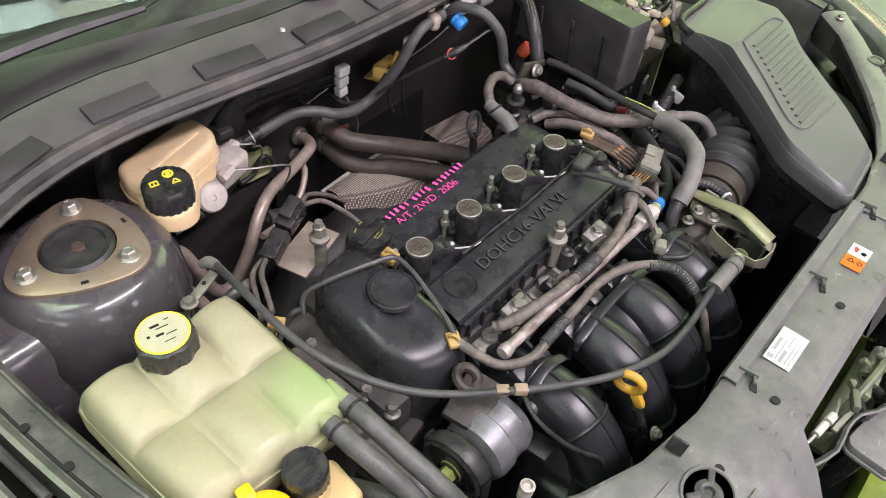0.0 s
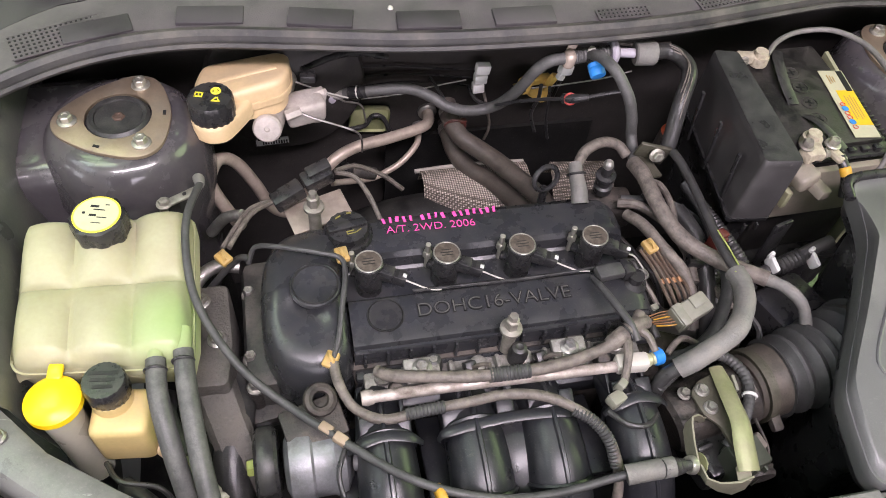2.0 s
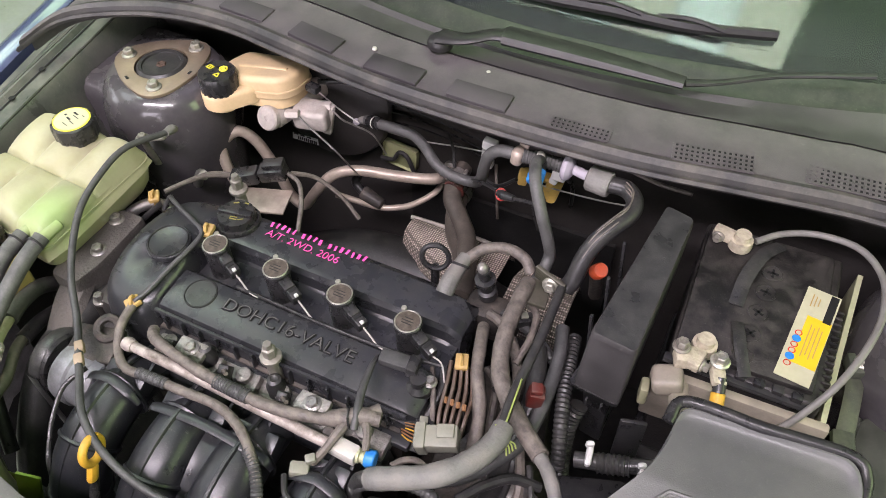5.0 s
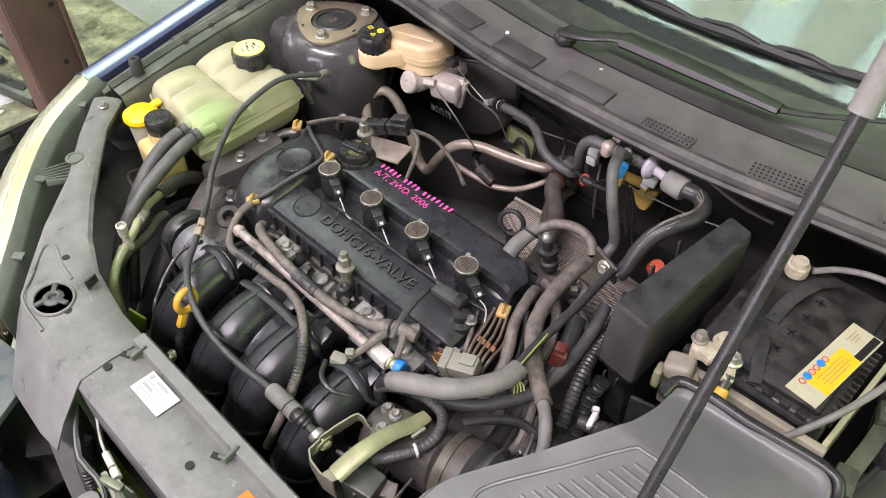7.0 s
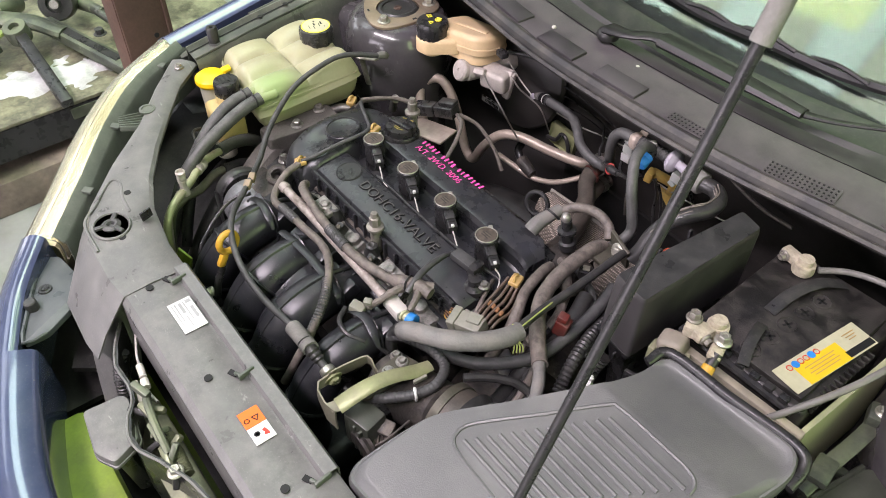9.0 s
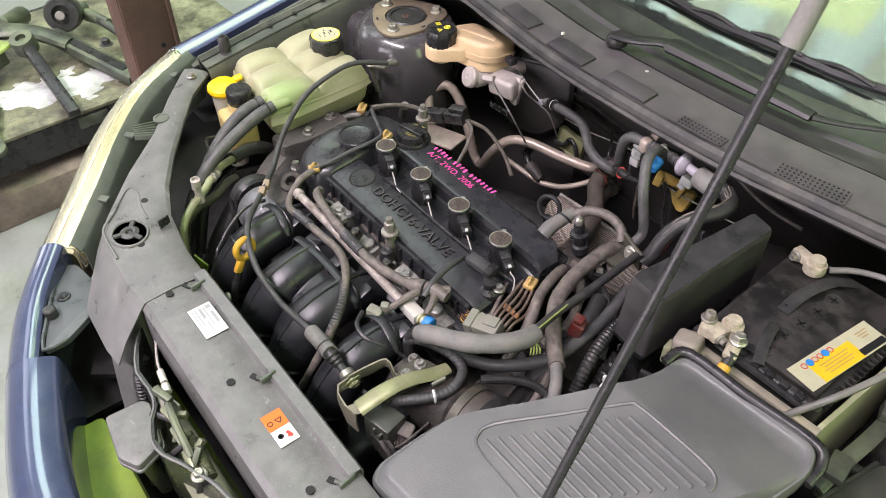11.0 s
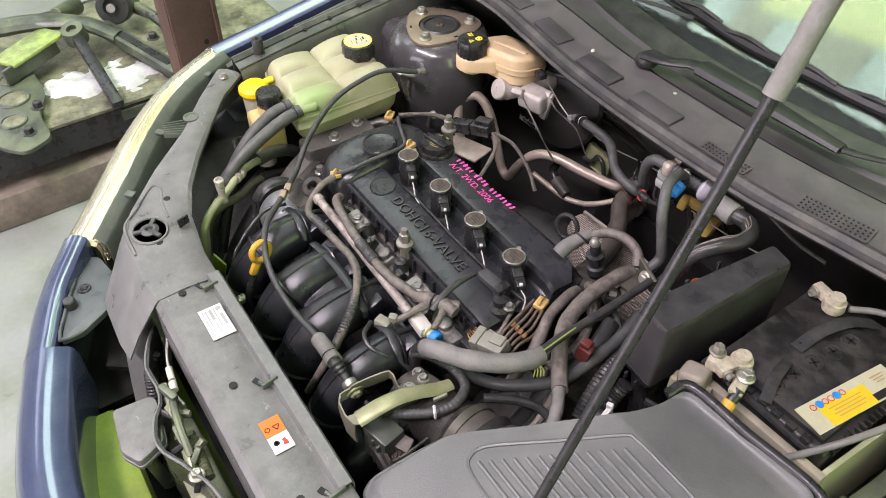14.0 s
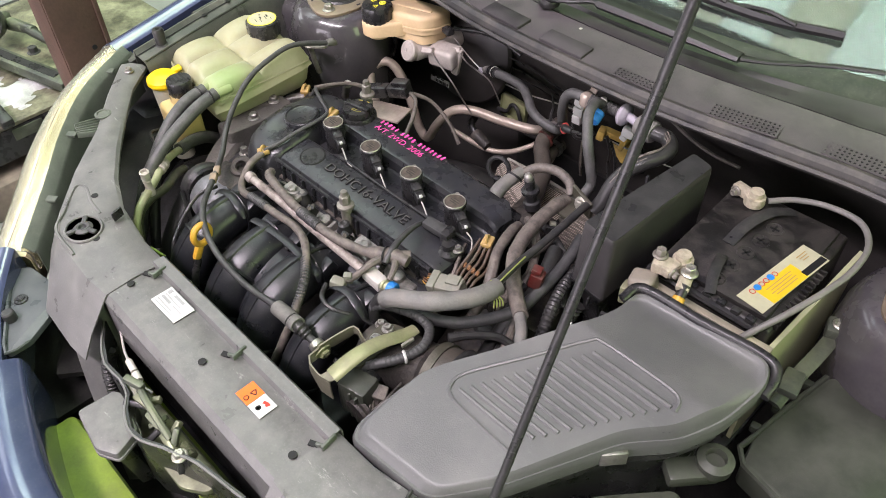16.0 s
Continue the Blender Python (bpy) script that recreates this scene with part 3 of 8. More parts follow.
def mirror(pts):
    return [(2 * CX - p[0], *p[1:]) for p in pts]


# crest line of the nose from the wing round to the centre: x, y, z
CREST = [(-0.565, 1.05, 0.93), (-0.562, 0.70, 0.90), (-0.557, 0.42, 0.862), (-0.552, 0.20, 0.828), (-0.545, 0.03, 0.80), (-0.525, -0.14, 0.78), (-0.46, -0.26, 0.767),
         (-0.37, -0.35, 0.758), (-0.27, -0.43, 0.745), (-0.18, -0.512, 0.725), (-0.10, -0.572, 0.708), (0.0, -0.616, 0.70), (0.10, -0.646, 0.698), (0.19, -0.666, 0.698), (CX, -0.674, 0.698)]


def nose_skin(pts, profile):
    """Sections of (outward, down) along the crest."""
    path = smooth_path(pts, 5)
    rows = []
    for i, p in enumerate(path):
        d = path[min(i + 1, len(path) - 1)] - path[max(i - 1, 0)]
        n = Vector((d.y, -d.x, 0)).normalized()
        if n.x > 0.2 and p.x < CX:
            n = -n
        if n.y > 0.3:
            n = -n
        rows.append([tuple(p + n * o + Vector((0, 0, -dn))) for o, dn in profile])
    return rows


WING = [(-0.030, 0.060), (-0.028, 0.014), (-0.018, 0.006), (-0.004, 0.001), (0.006, 0.004), (0.03, 0.02), (0.06, 0.06), (0.085, 0.14), (0.10, 0.28), (0.09, 0.45), (0.06, 0.55)]
LAMP = [(-0.042, 0.05), (-0.040, 0.018), (-0.034, 0.010), (-0.020, 0.008), (-0.008, 0.002), (0.012, 0.010), (0.035, 0.035), (0.058, 0.08), (0.075, 0.15), (0.080, 0.24)]
FASC = [(-0.045, 0.12), (-0.044, 0.03), (-0.040, 0.014), (-0.034, 0.009), (-0.018, 0.004), (-0.006, 0.0), (0.006, 0.002), (0.020, 0.010), (0.034, 0.032), (0.045, 0.075), (0.050, 0.14), (0.05, 0.26), (0.03, 0.40), (0.0, 0.5)]
for side, f in (("left", lambda p: p), ("right", mirror)):
    def skin(a, b, prof, thick):
        rows = nose_skin(CREST[a:b], prof)
        if side == "right":
            rows = [mirror(r) for r in rows]
        return sheet(rows, thick)
    part("wing", skin(0, 6, WING, 0.002), M_paint, car, "glossy dark blue front wing")
    part("wing_flange", skin(0, 6, [(-0.062, 0.050), (-0.061, 0.022), (-0.056, 0.018), (-0.042, 0.019), (-0.038, 0.030), (-0.037, 0.07)], 0.0015), M_baypaint, car, "grey-green bolted wing flange")
    lamp = part("headlight", skin(5, 10, [(o * 0.85, d + 0.012) for o, d in LAMP], 0.002), M_reflector, car, "tan headlight bowl behind a clear lens")
    lens = part("lens", skin(5, 10, LAMP, 0.003), M_lens, lamp, "clear curved headlight lens")
    lens.visible_shadow = False
    part("bumper", skin(11, 15, FASC, 0.003), M_paint, car, "glossy dark blue bumper skin")
    part("bumper_corner", skin(9, 12, [(-0.022, 0.12), (-0.021, 0.03), (-0.018, 0.006), (-0.012, 0.002)] + FASC[5:], 0.003), M_paint, car, "glossy dark blue bumper corner")
    # inner edge flange of the headlight and fixing tabs
    edge = [(x + 0.028, y + 0.036, z - 0.014) for x, y, z in CREST[5:10]]
    part("headlight_frame", skin(5, 10, [(-0.028, 0.006), (-0.031, 0.001), (-0.035, 0.003), (-0.046, 0.014), (-0.048, 0.010), (-0.051, 0.014), (-0.052, 0.10)], 0.002), M_lampframe, lamp, "grey-green headlight flange")
    for k in (0.15, 0.5, 0.8):
        sp = smooth_path(edge, 10)
        q = sp[int(k * (len(sp) - 1))]
        q = f([tuple(q)])[0]
        part("headlight_tab", box((0.022, 0.014, 0.006), (q[0], q[1], q[2] + 0.004), (0, 0, 40 if side == "left" else -40), 0.002), M_lampframe, lamp)
    # black sheets painting the shade between lamp or wing and the inner panels
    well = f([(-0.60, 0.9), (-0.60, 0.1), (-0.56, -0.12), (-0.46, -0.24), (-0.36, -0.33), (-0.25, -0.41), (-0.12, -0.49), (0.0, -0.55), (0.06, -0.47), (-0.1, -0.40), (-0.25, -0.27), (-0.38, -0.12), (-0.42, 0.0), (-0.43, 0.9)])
    part("wing_gap_shade", slab(well, 0.60, 0.61), M_deep, car, "black sheet standing in for shade beside the inner wing")
    # inner wing, upper rail and seal
    rail = [(-0.455, 0.62, 0.845), (-0.455, 0.42, 0.84), (-0.452, 0.20, 0.815), (-0.438, 0.02, 0.80), (-0.415, -0.13, 0.79)]
    rp = smooth_path(f(rail), 6)
    rows = []
    s = 1 if side == "left" else -1
    for p in rp:
        rows.append([(p.x - s * 0.020, p.y, p.z - 0.045), (p.x - s * 0.019, p.y, p.z + 0.006), (p.x - s * 0.014, p.y, p.z + 0.007), (p.x - s * 0.008, p.y, p.z), (p.x + s * 0.022, p.y, p.z - 0.004), (p.x + s * 0.028, p.y, p.z - 0.014),
                     (p.x + s * 0.034, p.y, p.z - 0.07), (p.x + s * 0.05, p.y, p.z - 0.14), (p.x + s * 0.055, p.y, 0.40)])
    part("inner_wing", sheet(rows, 0.0015), M_baypaint, car, "grey-green painted inner wing with a folded rail")
    for p in (f([(-0.452, 0.16, 0.814)])[0], f([(-0.447, 0.09, 0.808)])[0], f([(-0.44, 0.03, 0.803)])[0]):
        part("rail_hole", lathe([(0, 0), (0.005, 0), (0.005, 0.0015), (0, 0.0015)], (p[0], p[1], p[2] - 0.0003), seg=12), M_ink, car)
    part("rail_fold", tube([(p.x + s * 0.020, p.y, p.z - 0.0015) for p in rp], 0.0022, seg=6, sub=1), M_baypaint, car)
    part("rail_joint", tube([(p.x - s * 0.0045, p.y, p.z + 0.0005) for p in rp], 0.0018, seg=6, sub=1, flat=0.5), M_ink, car, "dark joint along the rail")
    part("wing_seal", tube([(x - s * 0.030, y, z - 0.002) for x, y, z in f(rail)[:4]], 0.005, seg=8), M_seal, car)

# radiator support: channel with raised rear lip, clip tabs and drilled holes
sup = part("radiator_support", sheet(
    [[(x, -0.462, 0.70), (x, -0.460, 0.772), (x, -0.452, 0.781), (x, -0.430, 0.782), (x, -0.392, 0.782), (x, -0.387, 0.779), (x, -0.384, 0.779), (x, -0.381, 0.788), (x, -0.366, 0.788), (x, -0.363, 0.784), (x, -0.363, 0.70)]
     for x in (0.085, 0.18, 0.28, 0.38, 0.475)], 0.002), M_support, car, "dusty grey plastic radiator support panel")
for f in (lambda p: p, mirror):
    # corner panel, widening towards the wing
    inner = [(0.09, -0.366), (0.03, -0.366), (-0.06, -0.352), (-0.13, -0.325), (-0.20, -0.285), (-0.275, -0.235), (-0.345, -0.185), (-0.395, -0.13)]
    outer = [(0.09, -0.462), (0.045, -0.466), (-0.045, -0.462), (-0.115, -0.432), (-0.19, -0.372), (-0.27, -0.295), (-0.365, -0.225), (-0.435, -0.165)]
    rows = []
    for (xi, yi), (xo, yo) in zip(inner, outer):
        w = Vector((xi - xo, yi - yo, 0)).normalized()
        z = 0.782
        k = max(0.0, min(1.0, (xo + 0.2) / 0.1))
        rows.append(f([(xo - w.x * (.004 + .05 * k), yo - w.y * (.004 + .05 * k), z - 0.085), (xo - w.x * (.003 + .03 * k), yo - w.y * (.003 + .03 * k), z - 0.05), (xo, yo, z - 0.008), (xo + w.x * .007, yo + w.y * .007, z), (xo * .5 + xi * .5, yo * .5 + yi * .5, z + 0.003),
                       (xi - w.x * .006, yi - w.y * .006, z), (xi, yi, z - 0.005), (xi - w.x * .002, yi - w.y * .002, z - 0.014), (xi - w.x * .02, yi - w.y * .02, z - 0.016)]))
    part("support_corner", sheet(rows, 0.002), M_support, sup, "grey plastic corner of the support panel")
    # mount bush in an oval recess
    c = f([(-0.05, -0.418, 0.785)])[0]
    part("bush_rim", tube([(c[0] + 0.029 * math.cos(q), c[1] + 0.025 * math.sin(q), c[2] + 0.0005) for q in [math.pi * k / 14 for k in range(29)]], 0.0022, seg=6, sub=2), M_support, sup)
    bm = bmesh.new()
    bm.faces.new([bm.verts.new((c[0] + 0.028 * math.cos(math.pi * k / 14), c[1] + 0.024 * math.sin(math.pi * k / 14), c[2] + 0.0003)) for k in range(28)])
    bmesh.ops.solidify(bm, geom=bm.faces[:], thickness=0.0015)
    part("bush_hole", bm, M_ink, sup, "dark oval opening")
    pan = f([(-0.012, -0.452), (-0.078, -0.447), (-0.110, -0.420), (-0.150, -0.385), (-0.140, -0.372), (-0.100, -0.382), (-0.066, -0.385)])
    part("pressed_edge", tube([(x, y, 0.7842) for x, y in pan], 0.0024, seg=6, flat=0.7), M_support, sup)
    bm = lathe([(0.006, 0), (0.013, 0), (0.014, 0.004), (0.009, 0.007), (0.006, 0.006), (0.004, 0.002)], (c[0], c[1], c[2] - 0.001), seg=16)
    for k in range(3):
        a = k * 2.09 + 0.4
        box((0.016, 0.007, 0.005), (c[0] + 0.017 * math.cos(a), c[1] + 0.015 * math.sin(a), c[2] + 0.003), (0, 0, math.degrees(a)), 0.0015, bm=bm)
    part("mount_bush", bm, M_coolhose, sup, "star-shaped rubber radiator mount bush")
    tb_ = f([(-0.032, -0.371, 0.795)])[0]
    part("clip_post", box((0.0035, 0.018, 0.020), tb_, (8, 14, 12), 0.0015), M_black, sup, "black plastic clip post")
    p = f([(-0.39, -0.165, 0.786)])[0]
    part("bolt", hexbolt(p, 0.006, 0.006), M_steel, sup)
    p = f([(-0.424, -0.077, 0.785)])[0]
    part("bonnet_stop", lathe([(0, 0), (0.014, 0), (0.014, 0.006), (0.010, 0.008), (0.011, 0.034), (0.009, 0.038), (0.004, 0.038), (0.003, 0.034), (0, 0.034)], p, seg=16), M_rubber, sup, "black rubber bonnet stop")
    p = f([(-0.30, -0.262, 0.783)])[0]
    part("clip_boss", lathe([(0, 0), (0.014, 0), (0.014, 0.003), (0.010, 0.004), (0.009, 0.002), (0, 0.002)], p, seg=16), M_lampframe, sup)
    s = 1 if f is not mirror else -1
    for k in range(6):
        part("clip_fin", box((0.0022, 0.050 - 0.002 * k, 0.010), (p[0] + s * (0.030 - 0.0075 * k), p[1] - 0.034 + 0.001 * k, p[2] - 0.006), (-8, 0, s * (-22 + 4 * k)), 0.0006), M_lampframe, sup)
for x, y in ((0.097, -0.422), (0.279, -0.424), (0.461, -0.422), (-0.018, -0.414), (0.578, -0.414), (-0.109, -0.372), (0.669, -0.372)):
    part("support_hole", lathe([(0, 0), (0.0052, 0), (0.0052, 0.0012), (0, 0.0012)], (x, y, 0.7838), seg=14), M_ink, sup, "dark drilled hole")
for x in (0.108, 0.302, 0.478):
    part("clip_tab", box((0.004, 0.022, 0.009), (x, -0.385, 0.787), (0, 0, 8), 0.0015), M_lampframe, sup)
    part("clip_barb", box((0.009, 0.004, 0.006), (x - 0.005, -0.394, 0.786), (0, 0, 30), 0.001), M_lampframe, sup)
    part("clip_slot", box((0.012, 0.007, 0.002), (x - 0.012, -0.397, 0.7835), (0, 0, 25)), M_ink, sup)

# ledge of the bumper carrier left and right of the latch, with plugs
for f in (lambda p: p, mirror):
    out = f([(-0.165, -0.512), (-0.15, -0.492), (-0.062, -0.478), (-0.030, -0.516), (-0.006, -0.556), (-0.006, -0.589), (-0.05, -0.572), (-0.115, -0.540)])
    part("bumper_ledge", slab(rounded(out, 0.006), 0.680, 0.690, 0.003), M_ledge, car, "blue-grey plastic ledge behind the bumper")
    part("ledge_rim", tube([(x, y, 0.692) for x, y in out[4:8] + out[:1]], 0.003, seg=6, sub=2), M_ledge, car)
    q = f([(-0.065, -0.558, 0.690), (-0.092, -0.532, 0.690)])
    part("ledge_plug", lathe([(0, 0), (0.0095, 0), (0.009, 0.014), (0.007, 0.016), (0, 0.016)], q[0], seg=16), M_rubber, car)
    part("ledge_clip", lathe([(0, 0), (0.0105, 0), (0.0095, 0.002), (0.006, 0.0022), (0.005, 0.004), (0, 0.004)], q[1], seg=16), M_black, car)
    # slanted stay from the support to the lower cross member
    st = f([(0.02, -0.47, 0.72), (0.09, -0.505, 0.60), (0.15, -0.525, 0.48)])
    part("support_stay", tube(st, [0.035, 0.03, 0.028], seg=6, flat=0.35), M_support, car, "grey slanted support stay")
part("crash_absorber", box((0.44, 0.09, 0.09), (CX, -0.605, 0.545), (0, 0, 0), 0.012), M_foam, car, "olive green bumper absorber")
part("lower_cross_member", box((1.1, 0.09, 0.06), (CX, -0.46, 0.36), bevel=0.01), M_deep, car)
part("radiator", box((0.66, 0.035, 0.42), (CX, -0.415, 0.52), bevel=0.006), M_deep, car, "black radiator core under the support")
part("fan_shroud", box((0.60, 0.03, 0.38), (CX, -0.376, 0.50), bevel=0.012), M_black, car, "black plastic fan shroud")
nose = [(x + 0.03, y + 0.03) for x, y, z in CREST[5:]]
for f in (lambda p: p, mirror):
    part("bumper_gap_shade", slab(f([(-0.24, -0.40), (-0.20, -0.49), (-0.10, -0.56), (0.02, -0.605), (0.12, -0.63), (CX, -0.65), (CX, -0.42), (0.0, -0.38), (-0.15, -0.33)]), 0.44, 0.45), M_deep, car, "black sheet standing in for shade behind the bumper")
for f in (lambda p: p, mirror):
    part("corner_gap_shade", slab(f([(-0.24, -0.40), (-0.22, -0.475), (-0.17, -0.53), (-0.10, -0.58), (0.03, -0.615), (0.03, -0.44), (-0.12, -0.36)]), 0.55, 0.56), M_deep, car, "black sheet standing in for shade below the bumper ledge")
part("nose_gap_shade", slab(nose + mirror(nose)[::-1][1:], 0.30, 0.31), M_deep, car, "black sheet added to close the nose and keep it dark")
part("splash_shield", box((0.012, 0.44, 0.34), (0.615, -0.16, 0.42), bevel=0.004), M_deep, car, "black splash shield beside the gearbox")
part("undertray", box((1.35, 1.0, 0.01), (CX, -0.08, 0.20)), M_deep, car, "grimy black undertray below the engine")

# bonnet latch, cover plate and cables in front of the support
latch = thing("bonnet_latch", (0.25, -0.50, 0.70), "greasy zinc bonnet latch on the front of the radiator support", "latch")
part("backplate", slab(rounded([(0.17, -0.475), (0.36, -0.475), (0.36, -0.50), (0.33, -0.52), (0.21, -0.52), (0.17, -0.50)], 0.008), 0.66, 0.668, 0.002), M_acline, latch)
part("hook", tube([(0.19, -0.487, 0.70), (0.22, -0.492, 0.73), (0.26, -0.497, 0.735), (0.30, -0.50, 0.72)], 0.005, seg=8), M_metalgrey, latch, "worn latch hook")
for k in range(9):
    part("linkage", box((0.020 + 0.006 * (k % 3), 0.008, 0.010), (0.185 + 0.017 * k, -0.486 - 0.009 * (k % 3), 0.700 + 0.007 * (k % 4)), (15 * (k % 3), 20 - 9 * k, 17 * k), 0.002), (M_acline, M_metalgrey, M_black)[k % 3], latch)
for k, (x, y, z) in enumerate(((0.205, -0.492, 0.735), (0.235, -0.497, 0.728), (0.265, -0.50, 0.722), (0.30, -0.503, 0.716))):
    part("latch_link", box((0.03, 0.010, 0.012), (x, y, z), (10 * k, 8, 20 - 9 * k), 0.003), M_acline if k % 2 else M_metalgrey, latch)
part("pivot", hexbolt((0.325, -0.503, 0.715), 0.007, 0.007), M_bolt, latch)
part("spring", tube([(0.27, -0.49, 0.71), (0.33, -0.492, 0.705)], 0.007, seg=10, sub=4, ribs=0.0015, pitch=0.004), M_acline, latch)
RIB = [(0.069, -0.469), (0.100, -0.488), (0.138, -0.502), (0.175, -0.500), (0.203, -0.505), (0.222, -0.518), (0.250, -0.528), (0.276, -0.526), (0.304, -0.512), (0.330, -0.502), (0.354, -0.493), (0.43, -0.480)]
part("side_rib", sheet([[(x, y, 0.722), (x, y - 0.002, 0.60)] for x, y in RIB], 0.003), M_black, latch, "folded grey plastic rib")
part("rib_lip", tube([(x, y - 0.001, 0.722) for x, y in RIB], 0.0018, seg=6, sub=2), M_support, latch)
part("well", box((0.36, 0.04, 0.01), (0.25, -0.485, 0.62)), M_foam, latch, "dark green paint behind the latch")
lcv = thing("latch_cover", (0.215, -0.545, 0.585), "grey plastic cover box before the bonnet latch", "cover")
LC = rounded([(0.166, -0.562), (0.170, -0.514), (0.180, -0.507), (0.247, -0.519), (0.262, -0.556), (0.234, -0.571)], 0.006)
part("shell", slab(LC, 0.694, 0.705, 0.003), M_support, lcv)
part("stem", box((0.045, 0.022, 0.11), (0.215, -0.535, 0.640), (8, 0, -20), 0.004), M_black, lcv)
part("bottom_flange", slab([(0.215 + (x - 0.215) * 1.05, -0.545 + (y + 0.545) * 1.05) for x, y in LC], 0.690, 0.6942, 0.0008), M_support, lcv)
hose("bonnet_cable", "thin pale bonnet release cable clipped to the latch", "cable", [(0.076, -0.451, 0.72), (0.100, -0.462, 0.715), (0.129, -0.473, 0.712), (0.155, -0.478, 0.712), (0.19, -0.484, 0.712), (0.216, -0.480, 0.712)], 0.0018, M_glint)
cf = thing("cable_fitting", (0.168, -0.479, 0.712), "pale plastic fitting on the bonnet cable", "fitting")
part("barrel", tube([(0.148, -0.477, 0.713), (0.170, -0.480, 0.713)], 0.0048, seg=12), M_white, cf)
part("barrel", tube([(0.174, -0.481, 0.713), (0.188, -0.483, 0.713)], 0.0055, seg=12), M_white, cf)
part("arm", box((0.040, 0.008, 0.006), (0.188, -0.494, 0.712), (0, 0, -8), 0.002), M_greyconn, cf)
hose("corrugated_cable_duct", "black corrugated cable duct beside the latch", "cable", [(0.10, -0.485, 0.70), (0.105, -0.50, 0.67), (0.115, -0.51, 0.60), (0.12, -0.51, 0.52)], 0.008, M_rubber, ribs=0.0012)

# strut towers
def strut_tower(cx, s):
    low = [(0.102, 0.66), (0.095, 0.58), (0.09, 0.30)]
    t = part("strut_tower", lathe([(0.045, 0.806), (0.075, 0.808), (0.088, 0.803), (0.098, 0.79), (0.106, 0.765), (0.110, 0.72)] + low, (cx, 0.254, 0), seg=40), M_towerpaint, car,
             "dark grey painted suspension strut tower")
    part("tower_web", box((0.17, 0.20, 0.36), (cx - s * 0.09, 0.29, 0.60), bevel=0.03, seg=3), M_towerpaint, t)
    pl = thing("strut_mount", (cx, 0.254, 0.806), "tan zinc-plated strut mount plate with three bolts", "strut mount", "strut mounts")
    ang = [math.radians(a) for a in ((65, 183, -60) if s > 0 else (115, -3, 240))]
    out = []
    for k in range(60):
        a = 2 * math.pi * k / 60
        r = 0.066 + 0.017 * max(math.cos(a - q) for q in ang) ** 8 if max(math.cos(a - q) for q in ang) > 0 else 0.066
        out.append((cx + r * math.cos(a), 0.254 + r * math.sin(a)))
    b = bmesh.new()
    hole = [(cx + 0.042 * math.cos(2 * math.pi * k / 60), 0.254 + 0.042 * math.sin(2 * math.pi * k / 60)) for k in range(60)]
    lv = [[b.verts.new((x, y, z)) for x, y in o] for o, z in ((out, 0.808), (out, 0.8125), ([(x + (cx - x) * 0.03, y + (0.254 - y) * 0.03) for x, y in out], 0.814), (hole, 0.814), (hole, 0.808))]
    for p, q in zip(lv, lv[1:]):
        for k in range(60):
            b.faces.new((p[k], p[(k + 1) % 60], q[(k + 1) % 60], q[k]))
    part("mount_plate", b, M_gold, pl)
    part("rubber_bearing", lathe([(0.040, 0.812), (0.036, 0.816), (0.031, 0.815), (0.029, 0.807), (0.024, 0.806), (0.023, 0.811), (0.019, 0.811), (0.016, 0.804), (0, 0.803)], (cx, 0.254, 0), seg=36), M_rubber, pl, "black rubber bearing")
    part("bearing_ring", ring((cx, 0.254, 0.809), 0.0205, 0.0022), M_gold, pl)
    part("rod_nut", hexbolt((cx, 0.254, 0.803), 0.0085, 0.010), M_rust, pl, "rust-brown piston rod nut")
    for q in ang:
        part("bolt", hexbolt((cx + 0.062 * math.cos(q), 0.254 + 0.062 * math.sin(q), 0.814), 0.0085, 0.010), M_bolt, pl)
    for q in (ang[0] - 1.15, ang[1] + 1.1):
        part("plate_slot", box((0.008, 0.004, 0.001), (cx + 0.058 * math.cos(q), 0.254 + 0.058 * math.sin(q), 0.8143), (0, 0, math.degrees(q) + 90)), M_ink, pl)


strut_tower(-0.291, 1)
strut_tower(0.880, -1)

# firewall and the shelf under the cowl
fw = part("firewall", sheet([[(x, 0.405, 0.20), (x, 0.405, 0.62), (x, 0.412, 0.70), (x, 0.40, 0.80), (x, 0.37, 0.86), (x, 0.33, 0.880), (x, 0.30, 0.884)] for x in (-0.46, -0.3, -0.1, 0.1, 0.3, 0.5, 0.7, 0.9, 1.02)], 0.002), M_darkpaint, car, "black painted firewall with embossed marks")
part("tunnel_insulation", sheet([[(x, 0.398, 0.35), (x, 0.39, 0.5), (x, 0.392, 0.6)] for x in (0.08, 0.2, 0.32, 0.45)], 0.008), M_deep, fw)
SEAL = [(-0.475, 0.16, 0.86), (-0.44, 0.225, 0.882), (-0.36, 0.275, 0.888), (-0.27, 0.30, 0.892), (-0.17, 0.302, 0.895), (-0.05, 0.283, 0.898), (0.10, 0.26, 0.90), (CX, 0.254, 0.90)]
SEAL = SEAL + mirror(SEAL[:-1])[::-1]
path = smooth_path(SEAL, 5)
seal = thing("bonnet_seal", (CX, 0.254, 0.88), "dusty black rubber bonnet seal along the cowl", "seal")
part("carrier", sheet([[(p.x, p.y - 0.009, p.z - 0.016), (p.x, p.y - 0.012, p.z - 0.011), (p.x, p.y - 0.009, p.z - 0.007), (p.x, p.y - 0.005, p.z - 0.009), (p.x, p.y + 0.002, p.z - 0.009)] for p in path], 0.002), M_seal, seal)
